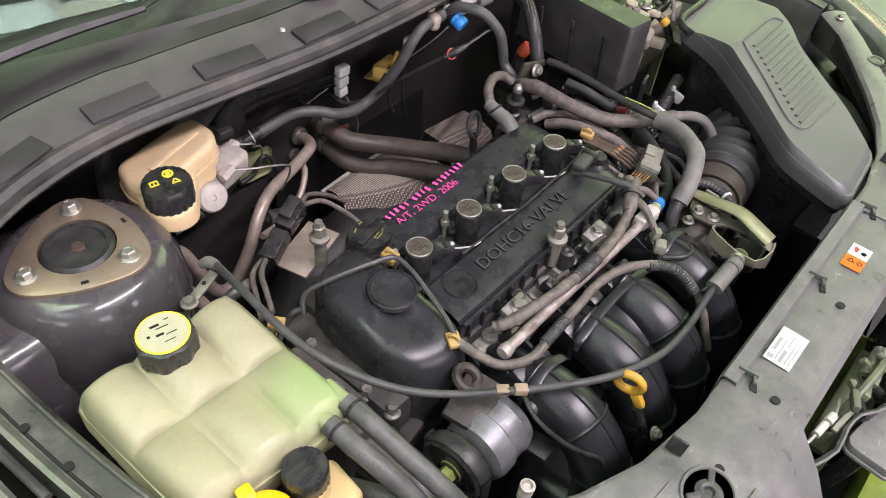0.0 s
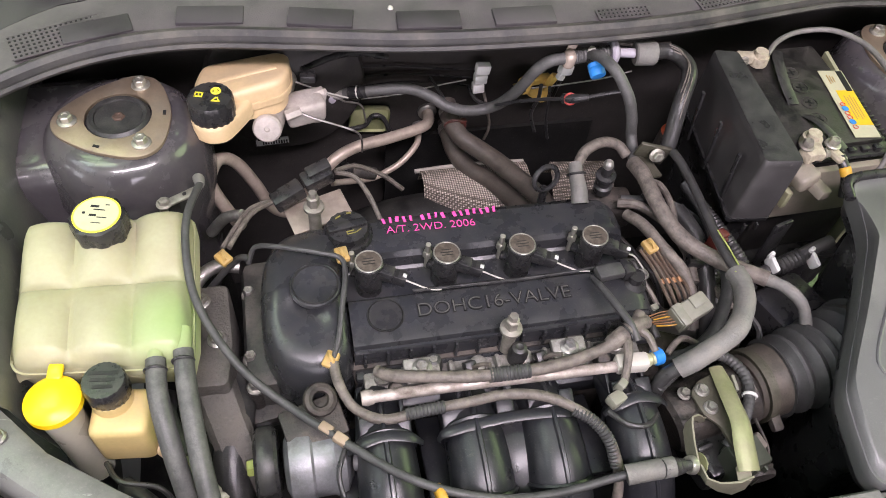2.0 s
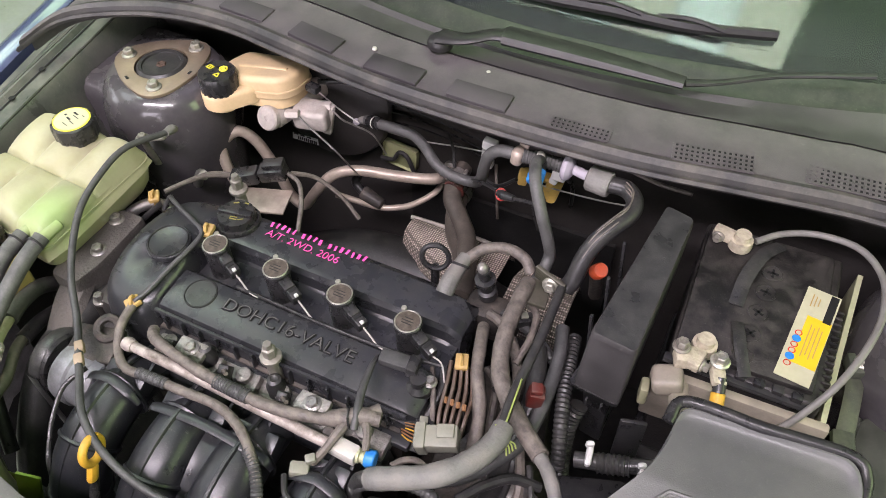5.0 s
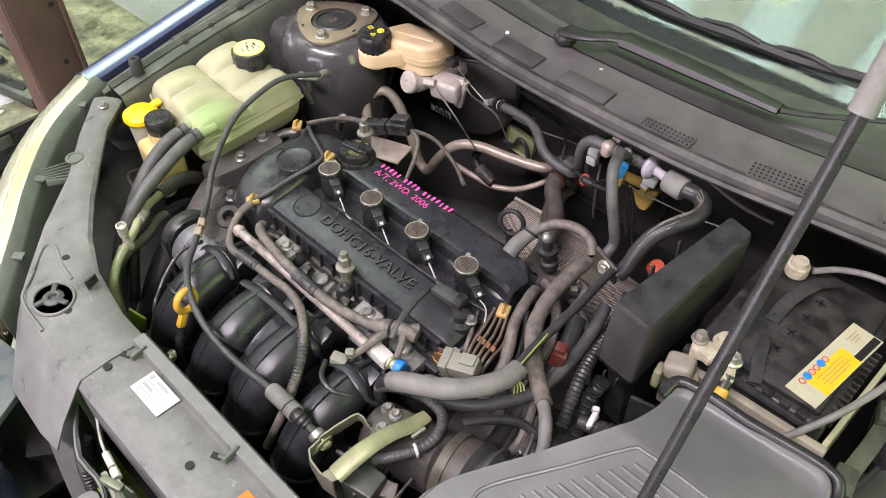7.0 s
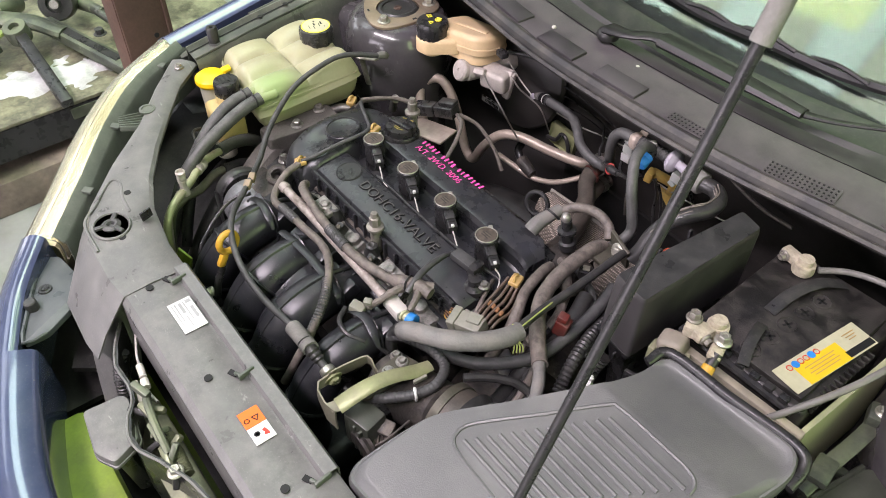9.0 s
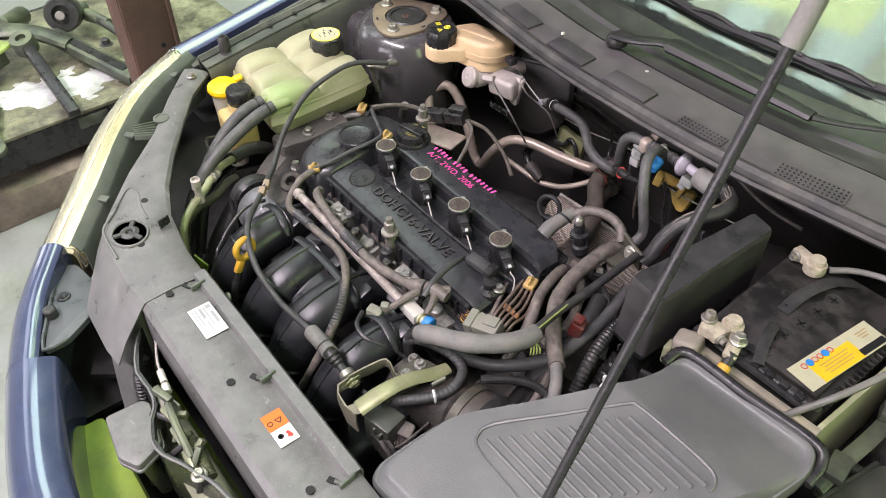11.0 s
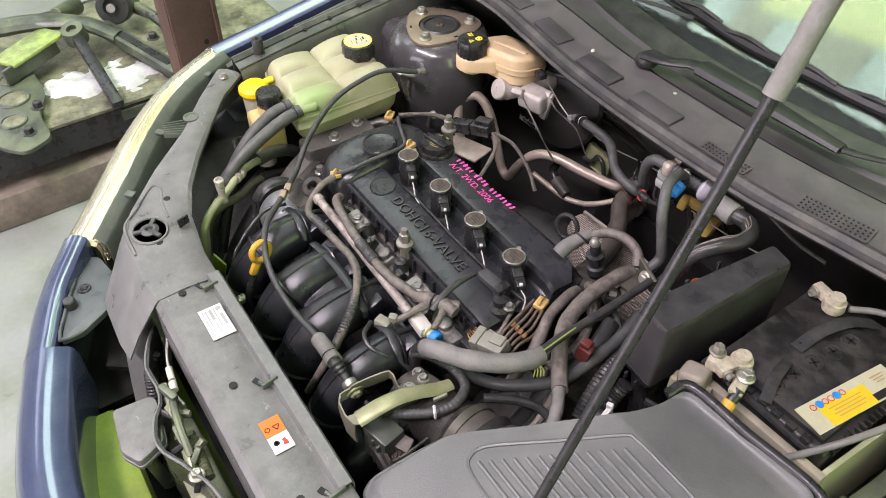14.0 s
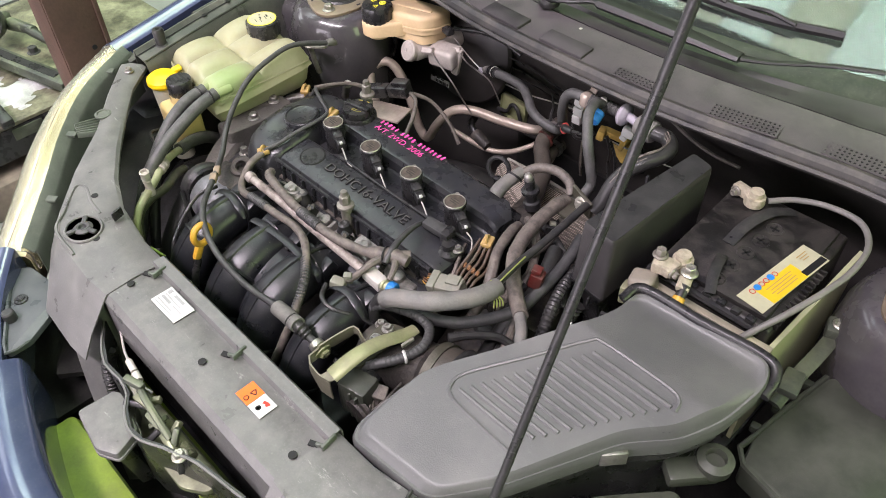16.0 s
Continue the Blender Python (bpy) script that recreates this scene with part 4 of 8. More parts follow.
part("bulb", sheet([[(p.x, p.y - 0.003, p.z - 0.010), (p.x, p.y - 0.001, p.z - 0.001), (p.x, p.y + 0.006, p.z + 0.004), (p.x, p.y + 0.013, p.z + 0.003), (p.x, p.y + 0.018, p.z - 0.005), (p.x, p.y + 0.018, p.z - 0.03)] for p in path], 0.0), M_seal, seal, "worn rounded rubber lip")

# cowl: front step, wiper trough and rear edge below the glass
cowl = thing("cowl_panel", (CX, 0.35, 0.89), "grey plastic cowl panel with vent grilles below the windscreen", "cowl")


def glass_y(x):
    return 0.425 + 0.16 * ((x - CX) / 0.62) ** 2


rows = []
for i in range(49):
    x = -0.44 + 1.44 * i / 48
    k = min(range(len(path)), key=lambda j: abs(path[j].x - x))
    ys, zs, yg = path[k].y + 0.012, path[k].z, glass_y(x)
    rows.append([(x, ys, zs - 0.02), (x, ys + 0.003, zs + 0.002), (x, ys + 0.080, zs + 0.010), (x, ys + 0.085, zs + 0.006), (x, ys + 0.087, zs + 0.001), (x, max((ys + yg) / 2 + 0.045, ys + 0.095), zs - 0.002), (x, yg - 0.012, zs + 0.004), (x, yg, zs + 0.014), (x, yg + 0.02, zs + 0.012)])
part("panel", sheet(rows, 0.0025), M_cowl, cowl)
part("rear_panel", sheet([[(r[4][0], r[4][1] + 0.003, r[4][2] + 0.004), (r[5][0], r[5][1], r[5][2] + 0.003), (r[6][0], r[6][1] - 0.020, r[6][2] + 0.003)] for r in rows], 0.001), M_cowlrear, cowl, "darker blotchy rear part of the cowl")
part("trough", sheet([[(r[6][0], r[6][1] - 0.022, r[5][2] + 0.006), (r[6][0], r[6][1], r[6][2] + 0.003), (r[7][0], r[7][1] - 0.001, r[7][2] + 0.003), (r[7][0], r[7][1] + 0.016, r[7][2] + 0.006)] for r in rows], 0.001), M_deep, cowl, "black wiper trough")
for x in (-0.30, -0.16, -0.02, 0.12, 0.25, 0.83):
    k = min(range(len(path)), key=lambda j: abs(path[j].x - x))
    a = math.degrees(math.atan2(path[k + 1].y - path[k - 1].y, path[k + 1].x - path[k - 1].x))
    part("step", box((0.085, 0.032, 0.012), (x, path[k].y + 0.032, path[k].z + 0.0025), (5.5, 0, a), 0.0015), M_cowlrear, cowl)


def grille(x0, x1, off, dep):
    """Dark field with a lattice of thin bars: a vent grille."""
    k = min(range(len(path)), key=lambda j: abs(path[j].x - (x0 + x1) / 2))
    c, w = path[k], x1 - x0
    a = math.degrees(math.atan2(path[k + 1].y - path[k - 1].y, path[k + 1].x - path[k - 1].x))
    m = Matrix.Translation((c.x, c.y + off, c.z + 0.0035 + 0.10 * (off - 0.012))) @ pose(0, 0, 0, 5, 0, a)
    g = part("vent_grille", plate(w, dep, m, 0.001), M_ink, cowl, "dark vent grille with square mesh")
    bm, n, nr = None, int(w / 0.0062), max(3, int(dep / 0.0062))
    for i in range(n + 1):
        bm = plate(0.0032, dep, m @ Matrix.Translation((-w / 2 + w * i / n, 0, 0.0008)), 0.0014, bm)
    for j in range(nr + 1):
        bm = plate(w, 0.0030, m @ Matrix.Translation((0, -dep / 2 + dep * j / nr, 0.0008)), 0.0014, bm)
    part("lattice", bm, M_cowl, g)


grille(-0.395, -0.275, 0.036, 0.042)
grille(0.345, 0.42, 0.024, 0.02)
grille(0.515, 0.61, 0.026, 0.028)
grille(0.66, 0.80, 0.028, 0.028)
part("fastener", lathe([(0, 0), (0.004, 0), (0.003, 0.003), (0, 0.004)], (0.073, 0.317, 0.907), seg=10), M_white, cowl)
part("fastener", lathe([(0, 0), (0.004, 0), (0.003, 0.003), (0, 0.004)], (0.24, 0.335, 0.906), seg=10), M_white, cowl)
bm = None
for k in range(9):
    bm = plate(0.002 + 0.0015 * (k % 3), 0.007, pose(0.16 + 0.006 * k, 0.402 - 0.002 * (k % 2), 0.9045, 0, 0, 14 * (k % 3 - 1)), 0.0006, bm)
part("chalk_scrawl", bm, M_ink, cowl, "unreadable black marker scrawl")

# wipers
for piv, arm, rodp, blade in (((0.159, 0.352), [(0.159, 0.352, 0.931), (0.195, 0.352, 0.937), (0.225, 0.372, 0.940), (0.245, 0.378, 0.941)], [(0.245, 0.378, 0.941), (0.36, 0.381, 0.940), (0.489, 0.383, 0.937)], [(0.489, 0.383, 0.937), (0.53, 0.402, 0.938), (0.60, 0.440, 0.945), (0.70, 0.47, 0.955)]),
                              ((-0.37, 0.415), [(-0.37, 0.415, 0.925), (-0.335, 0.42, 0.937), (-0.305, 0.44, 0.942), (-0.285, 0.450, 0.944)], [(-0.285, 0.450, 0.944), (-0.17, 0.452, 0.942), (-0.05, 0.44, 0.938)], [(-0.05, 0.44, 0.938), (0.0, 0.448, 0.94), (0.06, 0.46, 0.945), (0.14, 0.47, 0.95)])):
    w = thing("windscreen_wiper", (*piv, 0.91), "black windscreen wiper arm at rest above the cowl", "wiper", "wipers")
    part("pivot_cap", lathe([(0, -0.006), (0.0175, -0.006), (0.0185, 0.0), (0.0165, 0.006), (0.010, 0.0105), (0, 0.012)], (*piv, 0.922), seg=22), M_wiper, w)
    part("arm_head", tube(arm, [0.0175, 0.013, 0.013, 0.0150], seg=12, flat=0.42), M_wiper, w)
    part("arm", tube(rodp, [0.020, 0.0185, 0.012], seg=8, flat=0.5), M_wiper, w, "black sprung arm")
    part("blade_rod", tube(rodp[-1:] + blade[1:], [0.007, 0.005, 0.005, 0.005], seg=8, flat=0.6), M_wiper, w)
    part("arm_pin", box((0.006, 0.020, 0.010), (arm[3][0], arm[3][1], arm[3][2] + 0.003), (0, 0, 5), 0.002), M_wiper, w)
    xs_ = [rodp[0][0] - 0.22 + 0.11 * k for k in range(6)]
    bl = [(x, glass_y(x) + 0.055, 0.946 + 0.004 * (k % 2)) for k, x in enumerate(xs_)]
    part("blade", tube(bl, 0.0055, seg=6, flat=1.5), M_wiper, w)
    for k in range(1, 5):
        c0 = Vector(bl[k])
        part("blade_bracket", tube([tuple(c0 + Vector((-0.045, 0, 0.006))), tuple(c0 + Vector((0, -0.004, 0.014))), tuple(c0 + Vector((0.045, 0, 0.006)))], 0.0035, seg=6), M_wiper, w)

# windscreen with its dark edge band, and the dash behind it
screen = part("windscreen", sheet([[(x, glass_y(x) + 0.01 + 0.78 * v + 0.05 * v * v, 0.908 + 0.50 * v - 0.03 * v * v) for x in [-0.44 + 1.44 * i / 16 for i in range(17)]] for v in [j / 8 for j in range(9)]], 0.005), M_glass, car, "windscreen glass reflecting the green roof")
screen.visible_shadow = False
band = part("frit_band", sheet([[(x, glass_y(x) + 0.012 + 0.78 * v, 0.902 + 0.50 * v) for x in [-0.44 + 1.44 * i / 16 for i in range(17)]] for v in (-0.01, 0.02, 0.05)], 0.001), M_ink, screen, "black enamel band on the glass")
part("dashboard", sheet([[(x, y, z) for x in (-0.42, 0.0, 0.28, 0.56, 0.98)] for y, z in ((0.62, 0.86), (0.80, 0.93), (1.10, 0.97), (1.25, 0.93), (1.30, 0.7))], 0.01), M_dash, car, "dark dashboard behind the glass")
part("cabin", sheet([[(x, y, z) for x in (-0.52, 0.28, 1.08)] for y, z in ((1.30, 0.35), (2.4, 0.4), (2.5, 1.3), (2.2, 1.46), (1.25, 1.44))], 0.01), M_dash, car, "dark car cabin")
part("cabin_side", box((0.03, 2.0, 0.55), (-0.56, 1.6, 0.65), bevel=0.01), M_paint, car)
part("cabin_side", box((0.03, 2.0, 0.55), (1.12, 1.6, 0.65), bevel=0.01), M_paint, car)
for s in (-1, 1):
    part("pillar", tube([(CX + s * 0.74, 0.58, 0.91), (CX + s * 0.70, 0.95, 1.17), (CX + s * 0.66, 1.35, 1.42)], 0.03, seg=8), M_paint, car)
for x in (-0.56, 1.12):
    for y in (-0.02, 2.45):
        wh = part("wheel", lathe([(0.0, -0.09), (0.2, -0.09), (0.30, -0.085), (0.315, -0.06), (0.315, 0.06), (0.30, 0.085), (0.2, 0.09), (0, 0.09)], (x, y, 0.315), (1, 0, 0), 36), M_rubber, car, "black tyre")
        part("rim", lathe([(0, -0.1), (0.19, -0.1), (0.2, -0.094), (0.2, 0.094), (0.19, 0.1), (0, 0.1)], (x, y, 0.315), (1, 0, 0), 28), M_alloy, wh)

# bonnet, propped open
a = radians(58)
rows = []
for j in range(9):
    v = j / 8
    q = [CX + (0.72 - 0.06 * v * v) * (i / 6 - 1) for i in range(13)]
    y, z = 0.435 - 0.90 * v * math.cos(a), 1.17 + 0.90 * v * math.sin(a)
    rows.append([(x, y + 0.05 * ((x - CX) / 0.7) ** 2 * (1 - v) - 0.03 * (1 - ((x - CX) / 0.7) ** 2) * v, z + 0.02 * (1 - ((x - CX) / 0.7) ** 2)) for x in q])
bonnet = part("bonnet", sheet(rows, 0.012), M_paint, car, "dark blue bonnet propped open")
part("bonnet_liner", sheet([[(CX + (x - CX) * 0.95, y + 0.008, z - 0.006) for x, y, z in r] for r in rows[:8]], 0.003), M_deep, bonnet, "unseen black lining added to darken the windscreen reflection")
for x in (-0.2, 0.28, 0.76):
    part("bonnet_rib", tube([(x, 0.36, 1.26), (x, 0.19, 1.53), (x, 0.0, 1.83)], 0.03, seg=8, flat=0.4), M_deep, bonnet)
for x in (-0.40, 0.96):
    part("bonnet_hinge", tube([(x, 0.52, 0.90), (x, 0.50, 1.02), (x, 0.43, 1.19)], 0.012, seg=6), M_deep, bonnet)
prop = thing("bonnet_prop_rod", (0.70, -0.415, 0.785), "thin black prop rod with a grey foam grip holding the bonnet", "prop rod")
part("rod", tube([(0.699, -0.415, 0.785), (0.70, -0.33, 1.0), (0.70, -0.205, 1.30), (0.70, -0.075, 1.62), (0.70, -0.015, 1.76)], 0.0041, seg=10), M_black, prop)
part("grip", tube([(0.70, -0.189, 1.338), (0.70, -0.15, 1.435), (0.70, -0.07, 1.63)], 0.0064, seg=14), M_sleeve, prop, "grey foam grip")
part("pivot_clip", box((0.022, 0.016, 0.02), (0.70, -0.417, 0.787), (0, 0, 0), 0.004), M_black, prop)

# ---- engine ----
engine = thing("engine", (0.10, -0.02, 0.30), "transverse four-cylinder engine with a black plastic valve cover", "engine")
part("cylinder_block", box((0.44, 0.22, 0.36), (0.10, 0.0, 0.44), bevel=0.02), M_dirty, engine, "grimy cast engine block")
part("cylinder_head", box((0.45, 0.20, 0.09), (0.105, -0.005, 0.665), bevel=0.008), M_dirty, engine, "dirty cast alloy cylinder head")

# valve cover: profile across the engine, lofted along it
def cover_section(x):
    """Outline of the cover across the engine at x."""
    rear = [(0.100, 0.690), (0.098, 0.730), (0.092, 0.745), (0.082, 0.7515), (0.040, 0.7535), (0.033, 0.7515), (0.028, 0.745), (0.026, 0.729), (0.022, 0.7265), (-0.022, 0.7265), (-0.026, 0.729), (-0.029, 0.744),
            (-0.034, 0.7495), (-0.040, 0.7505), (-0.082, 0.7465), (-0.092, 0.743), (-0.097, 0.735), (-0.099, 0.690)]
    return [(x, y, z) for y, z in rear]


xs = [-0.030, -0.026, 0.05, 0.13, 0.21, 0.29, 0.325, 0.338, 0.345]
rows = []
for x in xs:
    sec = cover_section(x)
    if x > 0.30:                                  # bevelled right end
        f = (x - 0.30) / 0.045
        sec = [(px, min(y, 0.100 - 0.035 * f) if y > 0.028 else max(y, -0.099 + 0.012 * f * f), z - (0.012 * max(0, f - 0.75) * 4)) for px, y, z in sec]
    rows.append(sec)
rows.append([(0.3455, y * 0.97, 0.69) for _, y, z in rows[-1]])
vc = part("valve_cover", sheet(rows, 0.002), M_cover, engine, "black plastic valve cover with embossed lettering", 30)
part("cover_body", box((0.372, 0.196, 0.05), (0.157, 0.0, 0.70), bevel=0.003), M_cover, vc)
# timing end: a domed hood that falls away to the front and to the side
out = [(-0.028, 0.095), (-0.10, 0.085), (-0.128, 0.05), (-0.135, 0.0), (-0.135, -0.07), (-0.118, -0.112), (-0.075, -0.128), (-0.042, -0.12), (-0.030, -0.10), (-0.028, -0.03)]
out = rounded(out, 0.02, 4)
cx0, cy0 = -0.078, -0.015
rows = []
for s, z in ((1.03, 0.60), (1.02, 0.68), (1.0, 0.715), (0.97, 0.735), (0.90, 0.752), (0.80, 0.7615), (0.6, 0.7655), (0.3, 0.767), (0.0, 0.7675)):
    rows.append([(cx0 + (x - cx0) * s, cy0 + (y - cy0) * s, z + (0.012 * (y + 0.02) / 0.1 if y < -0.02 else 0.0) * (1 if z > 0.70 else 0)) for x, y in out])
part("timing_hood", sheet(rows, 0, closed=True), M_cover, vc, "domed timing end of the cover", 50)
part("hood_disc", lathe([(0, -0.004), (0.030, -0.004), (0.030, 0.003), (0.0285, 0.0045), (0.026, 0.0035), (0, 0.0035)], (-0.066, -0.018, 0.770), (0, -0.05, 1), 40), M_cover, vc)
part("hood_disc_rim", ring((-0.066, -0.018, 0.7745), 0.0265, 0.0009, (0, -0.05, 1), 40, 6), M_deep, vc)
part("timing_cover", box((0.05, 0.19, 0.42), (-0.135, -0.01, 0.49), bevel=0.015), M_mount, engine, "dull cast timing cover")
part("engine_mount", slab(rounded([(-0.219, 0.035), (-0.172, 0.035), (-0.168, -0.060), (-0.176, -0.108), (-0.222, -0.105), (-0.226, -0.06)], 0.010), 0.60, 0.722, 0.006), M_castpale, engine, "pale cast engine mount")
part("mount_arm", tube([(-0.197, -0.085, 0.695), (-0.186, -0.125, 0.682), (-0.170, -0.175, 0.650), (-0.160, -0.20, 0.60)], [0.026, 0.025, 0.024, 0.022], seg=8, flat=0.55), M_castpale, engine, "sloping cast mount arm")
for bx, by in ((-0.205, 0.012), (-0.187, -0.045)):
    part("mount_bolt", hexbolt((bx, by, 0.7215), 0.008, 0.009), M_steel, engine)
part("mount_bracket", box((0.10, 0.10, 0.025), (-0.17, -0.08, 0.64), (0, 0, 10), 0.006), M_mount, engine)
for x, y in ((-0.152, -0.06), (-0.150, 0.035), (-0.149, -0.098)):
    part("bolt", hexbolt((x, y, 0.69), 0.007, 0.012), M_steel, engine)
    part("bolt_boss", rod((x, y, 0.60), (x, y, 0.69), 0.011), M_dirty, engine)
# recessed round plug and lettering on the front bank
sl = math.degrees(math.atan2(0.004, 0.042))
part("plug_rim", ring((0.012, -0.058, 0.7492), 0.0215, 0.0011, (0, -0.09, 1), 40, 6), M_deep, vc)
part("plug_disc", lathe([(0, 0), (0.0205, 0), (0.020, 0.0012), (0, 0.0012)], (0.012, -0.058, 0.7486), (0, -0.09, 1), 36), M_black, vc)
t = text_mesh("DOHC16-VALVE", 0.0265, pose(0.147, -0.058, 0.7494, sl, 0, 0) @ Matrix.Diagonal((1.02, 0.92, 1, 1)), M_ink, "embossed_lettering", vc, 0.0014, "embossed black letters")
text_mesh("DOHC16-VALVE", 0.0265, pose(0.147, -0.0582, 0.7502, sl, 0, 0) @ Matrix.Diagonal((1.02, 0.92, 1, 1)), M_letter, "raised_lettering", vc, 0.0012, "raised letter faces, grey for their glint", -0.022)
# seams and gutters beside the coil valley, hold-down ribs along the front edge
part("front_lip", tube([(-0.03, -0.1, 0.742), (0.15, -0.1, 0.742), (0.335, -0.097, 0.742)], 0.003, seg=6, sub=2), M_cover, vc)
for k in range(13):
    x = -0.018 + k * 0.0275
    part("edge_rib", box((0.004, 0.006, 0.028), (x, -0.1005, 0.722), bevel=0.001), M_cover, vc)
part("gasket_ledge", box((0.375, 0.018, 0.012), (0.157, -0.107, 0.700), bevel=0.003), M_cover, vc)
part("gasket_ledge", box((0.375, 0.016, 0.012), (0.157, 0.106, 0.700), bevel=0.003), M_cover, vc)
# oil filler
oil = thing("oil_filler_cap", (-0.018, 0.066, 0.75), "black plastic oil filler cap with a yellow oil-can symbol", "oil cap")
part("base", lathe([(0, 0.735), (0.032, 0.735), (0.032, 0.756), (0.030, 0.759), (0, 0.759)], (-0.018, 0.066, 0), seg=32), M_capblack, oil)
part("lid", lathe([(0, 0.757), (0.027, 0.757), (0.028, 0.762), (0.026, 0.770), (0, 0.771)], (-0.018, 0.066, 0), seg=32, flutes=16, depth=0.0012), M_capblack, oil)
part("handle", box((0.050, 0.012, 0.006), (-0.018, 0.066, 0.7725), (0, 0, 10), 0.002), M_capblack, oil)
m = pose(-0.014, 0.054, 0.7713, 0, 0, 10)
bm = plate(0.011, 0.0014, m)
plate(0.009, 0.0012, m @ pose(0.0, 0.004, 0), 0.0006, bm)
plate(0.0012, 0.005, m @ pose(-0.005, 0.002, 0), 0.0006, bm)
plate(0.008, 0.0012, m @ pose(0.010, 0.002, 0, 0, 0, 28), 0.0006, bm)
part("oil_symbol", bm, M_oilyellow, oil, "yellow oil-can print")
bm = plate(0.008, 0.002, pose(-0.028, 0.082, 0.7713, 0, 0, 30))
plate(0.006, 0.002, pose(-0.014, 0.087, 0.7713, 0, 0, 5), 0.0006, bm)
part("print", bm, M_oilyellow, oil)

# pink marker writing on the rear bank: strokes for the first line, a readable second line
note = thing("marker_note", (0.11, 0.075, 0.754), "bright pink handwritten marker note on the valve cover", "writing")
bm = None
x = 0.030
for word in (5, 4, 1, 6):
    for k in range(word):
        bm = plate((0.0030, 0.0044, 0.0036)[(k + word) % 3], 0.0084 + 0.0010 * (k % 2), pose(x, 0.0806 + 0.0008 * (k % 3), 0.7548, 0, 0, 10 - 9 * (k % 3)), 0.0006, bm)
        x += 0.0090
    x += 0.0065 if word > 1 else 0.0
part("scrawl", bm, M_pink, note, "line of pink bars")
text_mesh("A/T. 2WD. 2006", 0.0185, pose(0.090, 0.0640, 0.7551, 0, 0, -1) @ Matrix.Diagonal((0.93, 0.9, 1, 1)), M_pink, "year_line", note, 0.0003, "", -0.012)


# ---- ignition coils ----
coil = thing("ignition_coil", (0, 0, 0.727), "black ignition coil with a dusty round top and a plug", "ignition coil", "ignition coils")
part("body", lathe([(0, 0.725), (0.0165, 0.725), (0.0165, 0.774), (0.0180, 0.775), (0.0180, 0.780), (0.0165, 0.7815), (0, 0.7815)], seg=28), M_capblack, coil)
part("top_disc", lathe([(0, 0), (0.0155, 0), (0.0150, 0.0008), (0, 0.0008)], (0, 0, 0.7813), seg=28), M_coiltop, coil, "dusty brown top")
part("top_rim", ring((0, 0, 0.7818), 0.0160, 0.0010, seg=28, tseg=6), M_bolt, coil, "worn metal rim")
bm = None
for k, w in enumerate((0.012, 0.016, 0.014)):
    bm = plate(w, 0.0012, pose(0, 0.004 - k * 0.004, 0.7824), 0.0004, bm)
part("moulded_print", bm, M_deep, coil)
part("neck", box((0.020, 0.016, 0.018), (0.020, -0.009, 0.766), (0, 8, -24), 0.003), M_capblack, coil)
plug = part("plug", box((0.018, 0.014, 0.016), (0.035, -0.015, 0.762), (0, 8, -24), 0.002), M_black, coil, "black wire plug")
part("plug_slot", box((0.004, 0.011, 0.001), (0.033, -0.0140, 0.7708), (0, 8, -24)), M_ink, plug)
part("plug_clip", box((0.005, 0.005, 0.004), (0.0415, -0.0185, 0.7695), (0, 8, -24), 0.001), M_labelwhite, plug, "small white clip")
part("ear", box((0.022, 0.012, 0.006), (-0.012, 0.017, 0.742), (0, 0, 60), 0.002), M_capblack, coil)
bm = rod((-0.018, 0.023, 0.725), (-0.018, 0.023, 0.772), 0.0036)
lathe([(0, 0), (0.0065, 0), (0.0065, 0.007), (0.005, 0.009), (0, 0.009)], (-0.018, 0.023, 0.748), (0, 0, 1), 6, bm)
part("stud", bm, M_bolt, coil, "zinc hold-down stud")
for k in (1, 2, 3):
    copy_thing(coil, pose(0.096 * k, 0, 0.727))
for k in range(4):
    x = 0.096 * k
    nxt = [(x + 0.043, -0.019, 0.760), (x + 0.055, -0.024, 0.756), (x + 0.070, -0.031, 0.753), (x + 0.085, -0.033, 0.752)] if k < 3 else [(x + 0.043, -0.019, 0.760), (x + 0.055, -0.02, 0.752), (x + 0.066, -0.035, 0.74)]
    hose("coil_wire", "thin pale ignition coil wire", "wire", nxt, 0.0012, M_glint, seg=6)
hose("coil_loom", "black taped coil loom along the valve cover", "wire", [(0.05, -0.030, 0.752), (0.12, -0.031, 0.752), (0.17, -0.033, 0.753), (0.24, -0.031, 0.752), (0.30, -0.028, 0.752), (0.345, -0.02, 0.748)], 0.0026, M_black, seg=8)


def stud(at, top, name="cover_stud"):
    t = thing(name, (at[0], at[1], at[2]), "tall zinc-plated stud bolt on the engine", "stud bolt", "stud bolts")
    h = top - at[2]
    part("shank", lathe([(0, 0), (0.0085, 0), (0.0085, h * 0.45), (0.0065, h * 0.5), (0.0065, h * 0.62), (0, h * 0.62)], at, seg=14), M_studmetal, t)
    part("flange", lathe([(0, h * .60), (0.0135, h * .60), (0.0135, h * .66), (0.009, h * .69), (0, h * .69)], at, seg=20), M_studmetal, t)
    part("nut", lathe([(0, h * .68), (0.0085, h * .68), (0.0085, h * .88), (0.006, h * .9), (0.0055, h), (0, h)], at, seg=6), M_studmetal, t)


stud((0.155, -0.103, 0.71), 0.785)
stud((-0.056, 0.118, 0.705), 0.782)

# ---- intake side ----
manifold = thing("intake_manifold", (0.14, -0.25, 0.45), "black plastic intake manifold with four curved runners", "intake manifold")


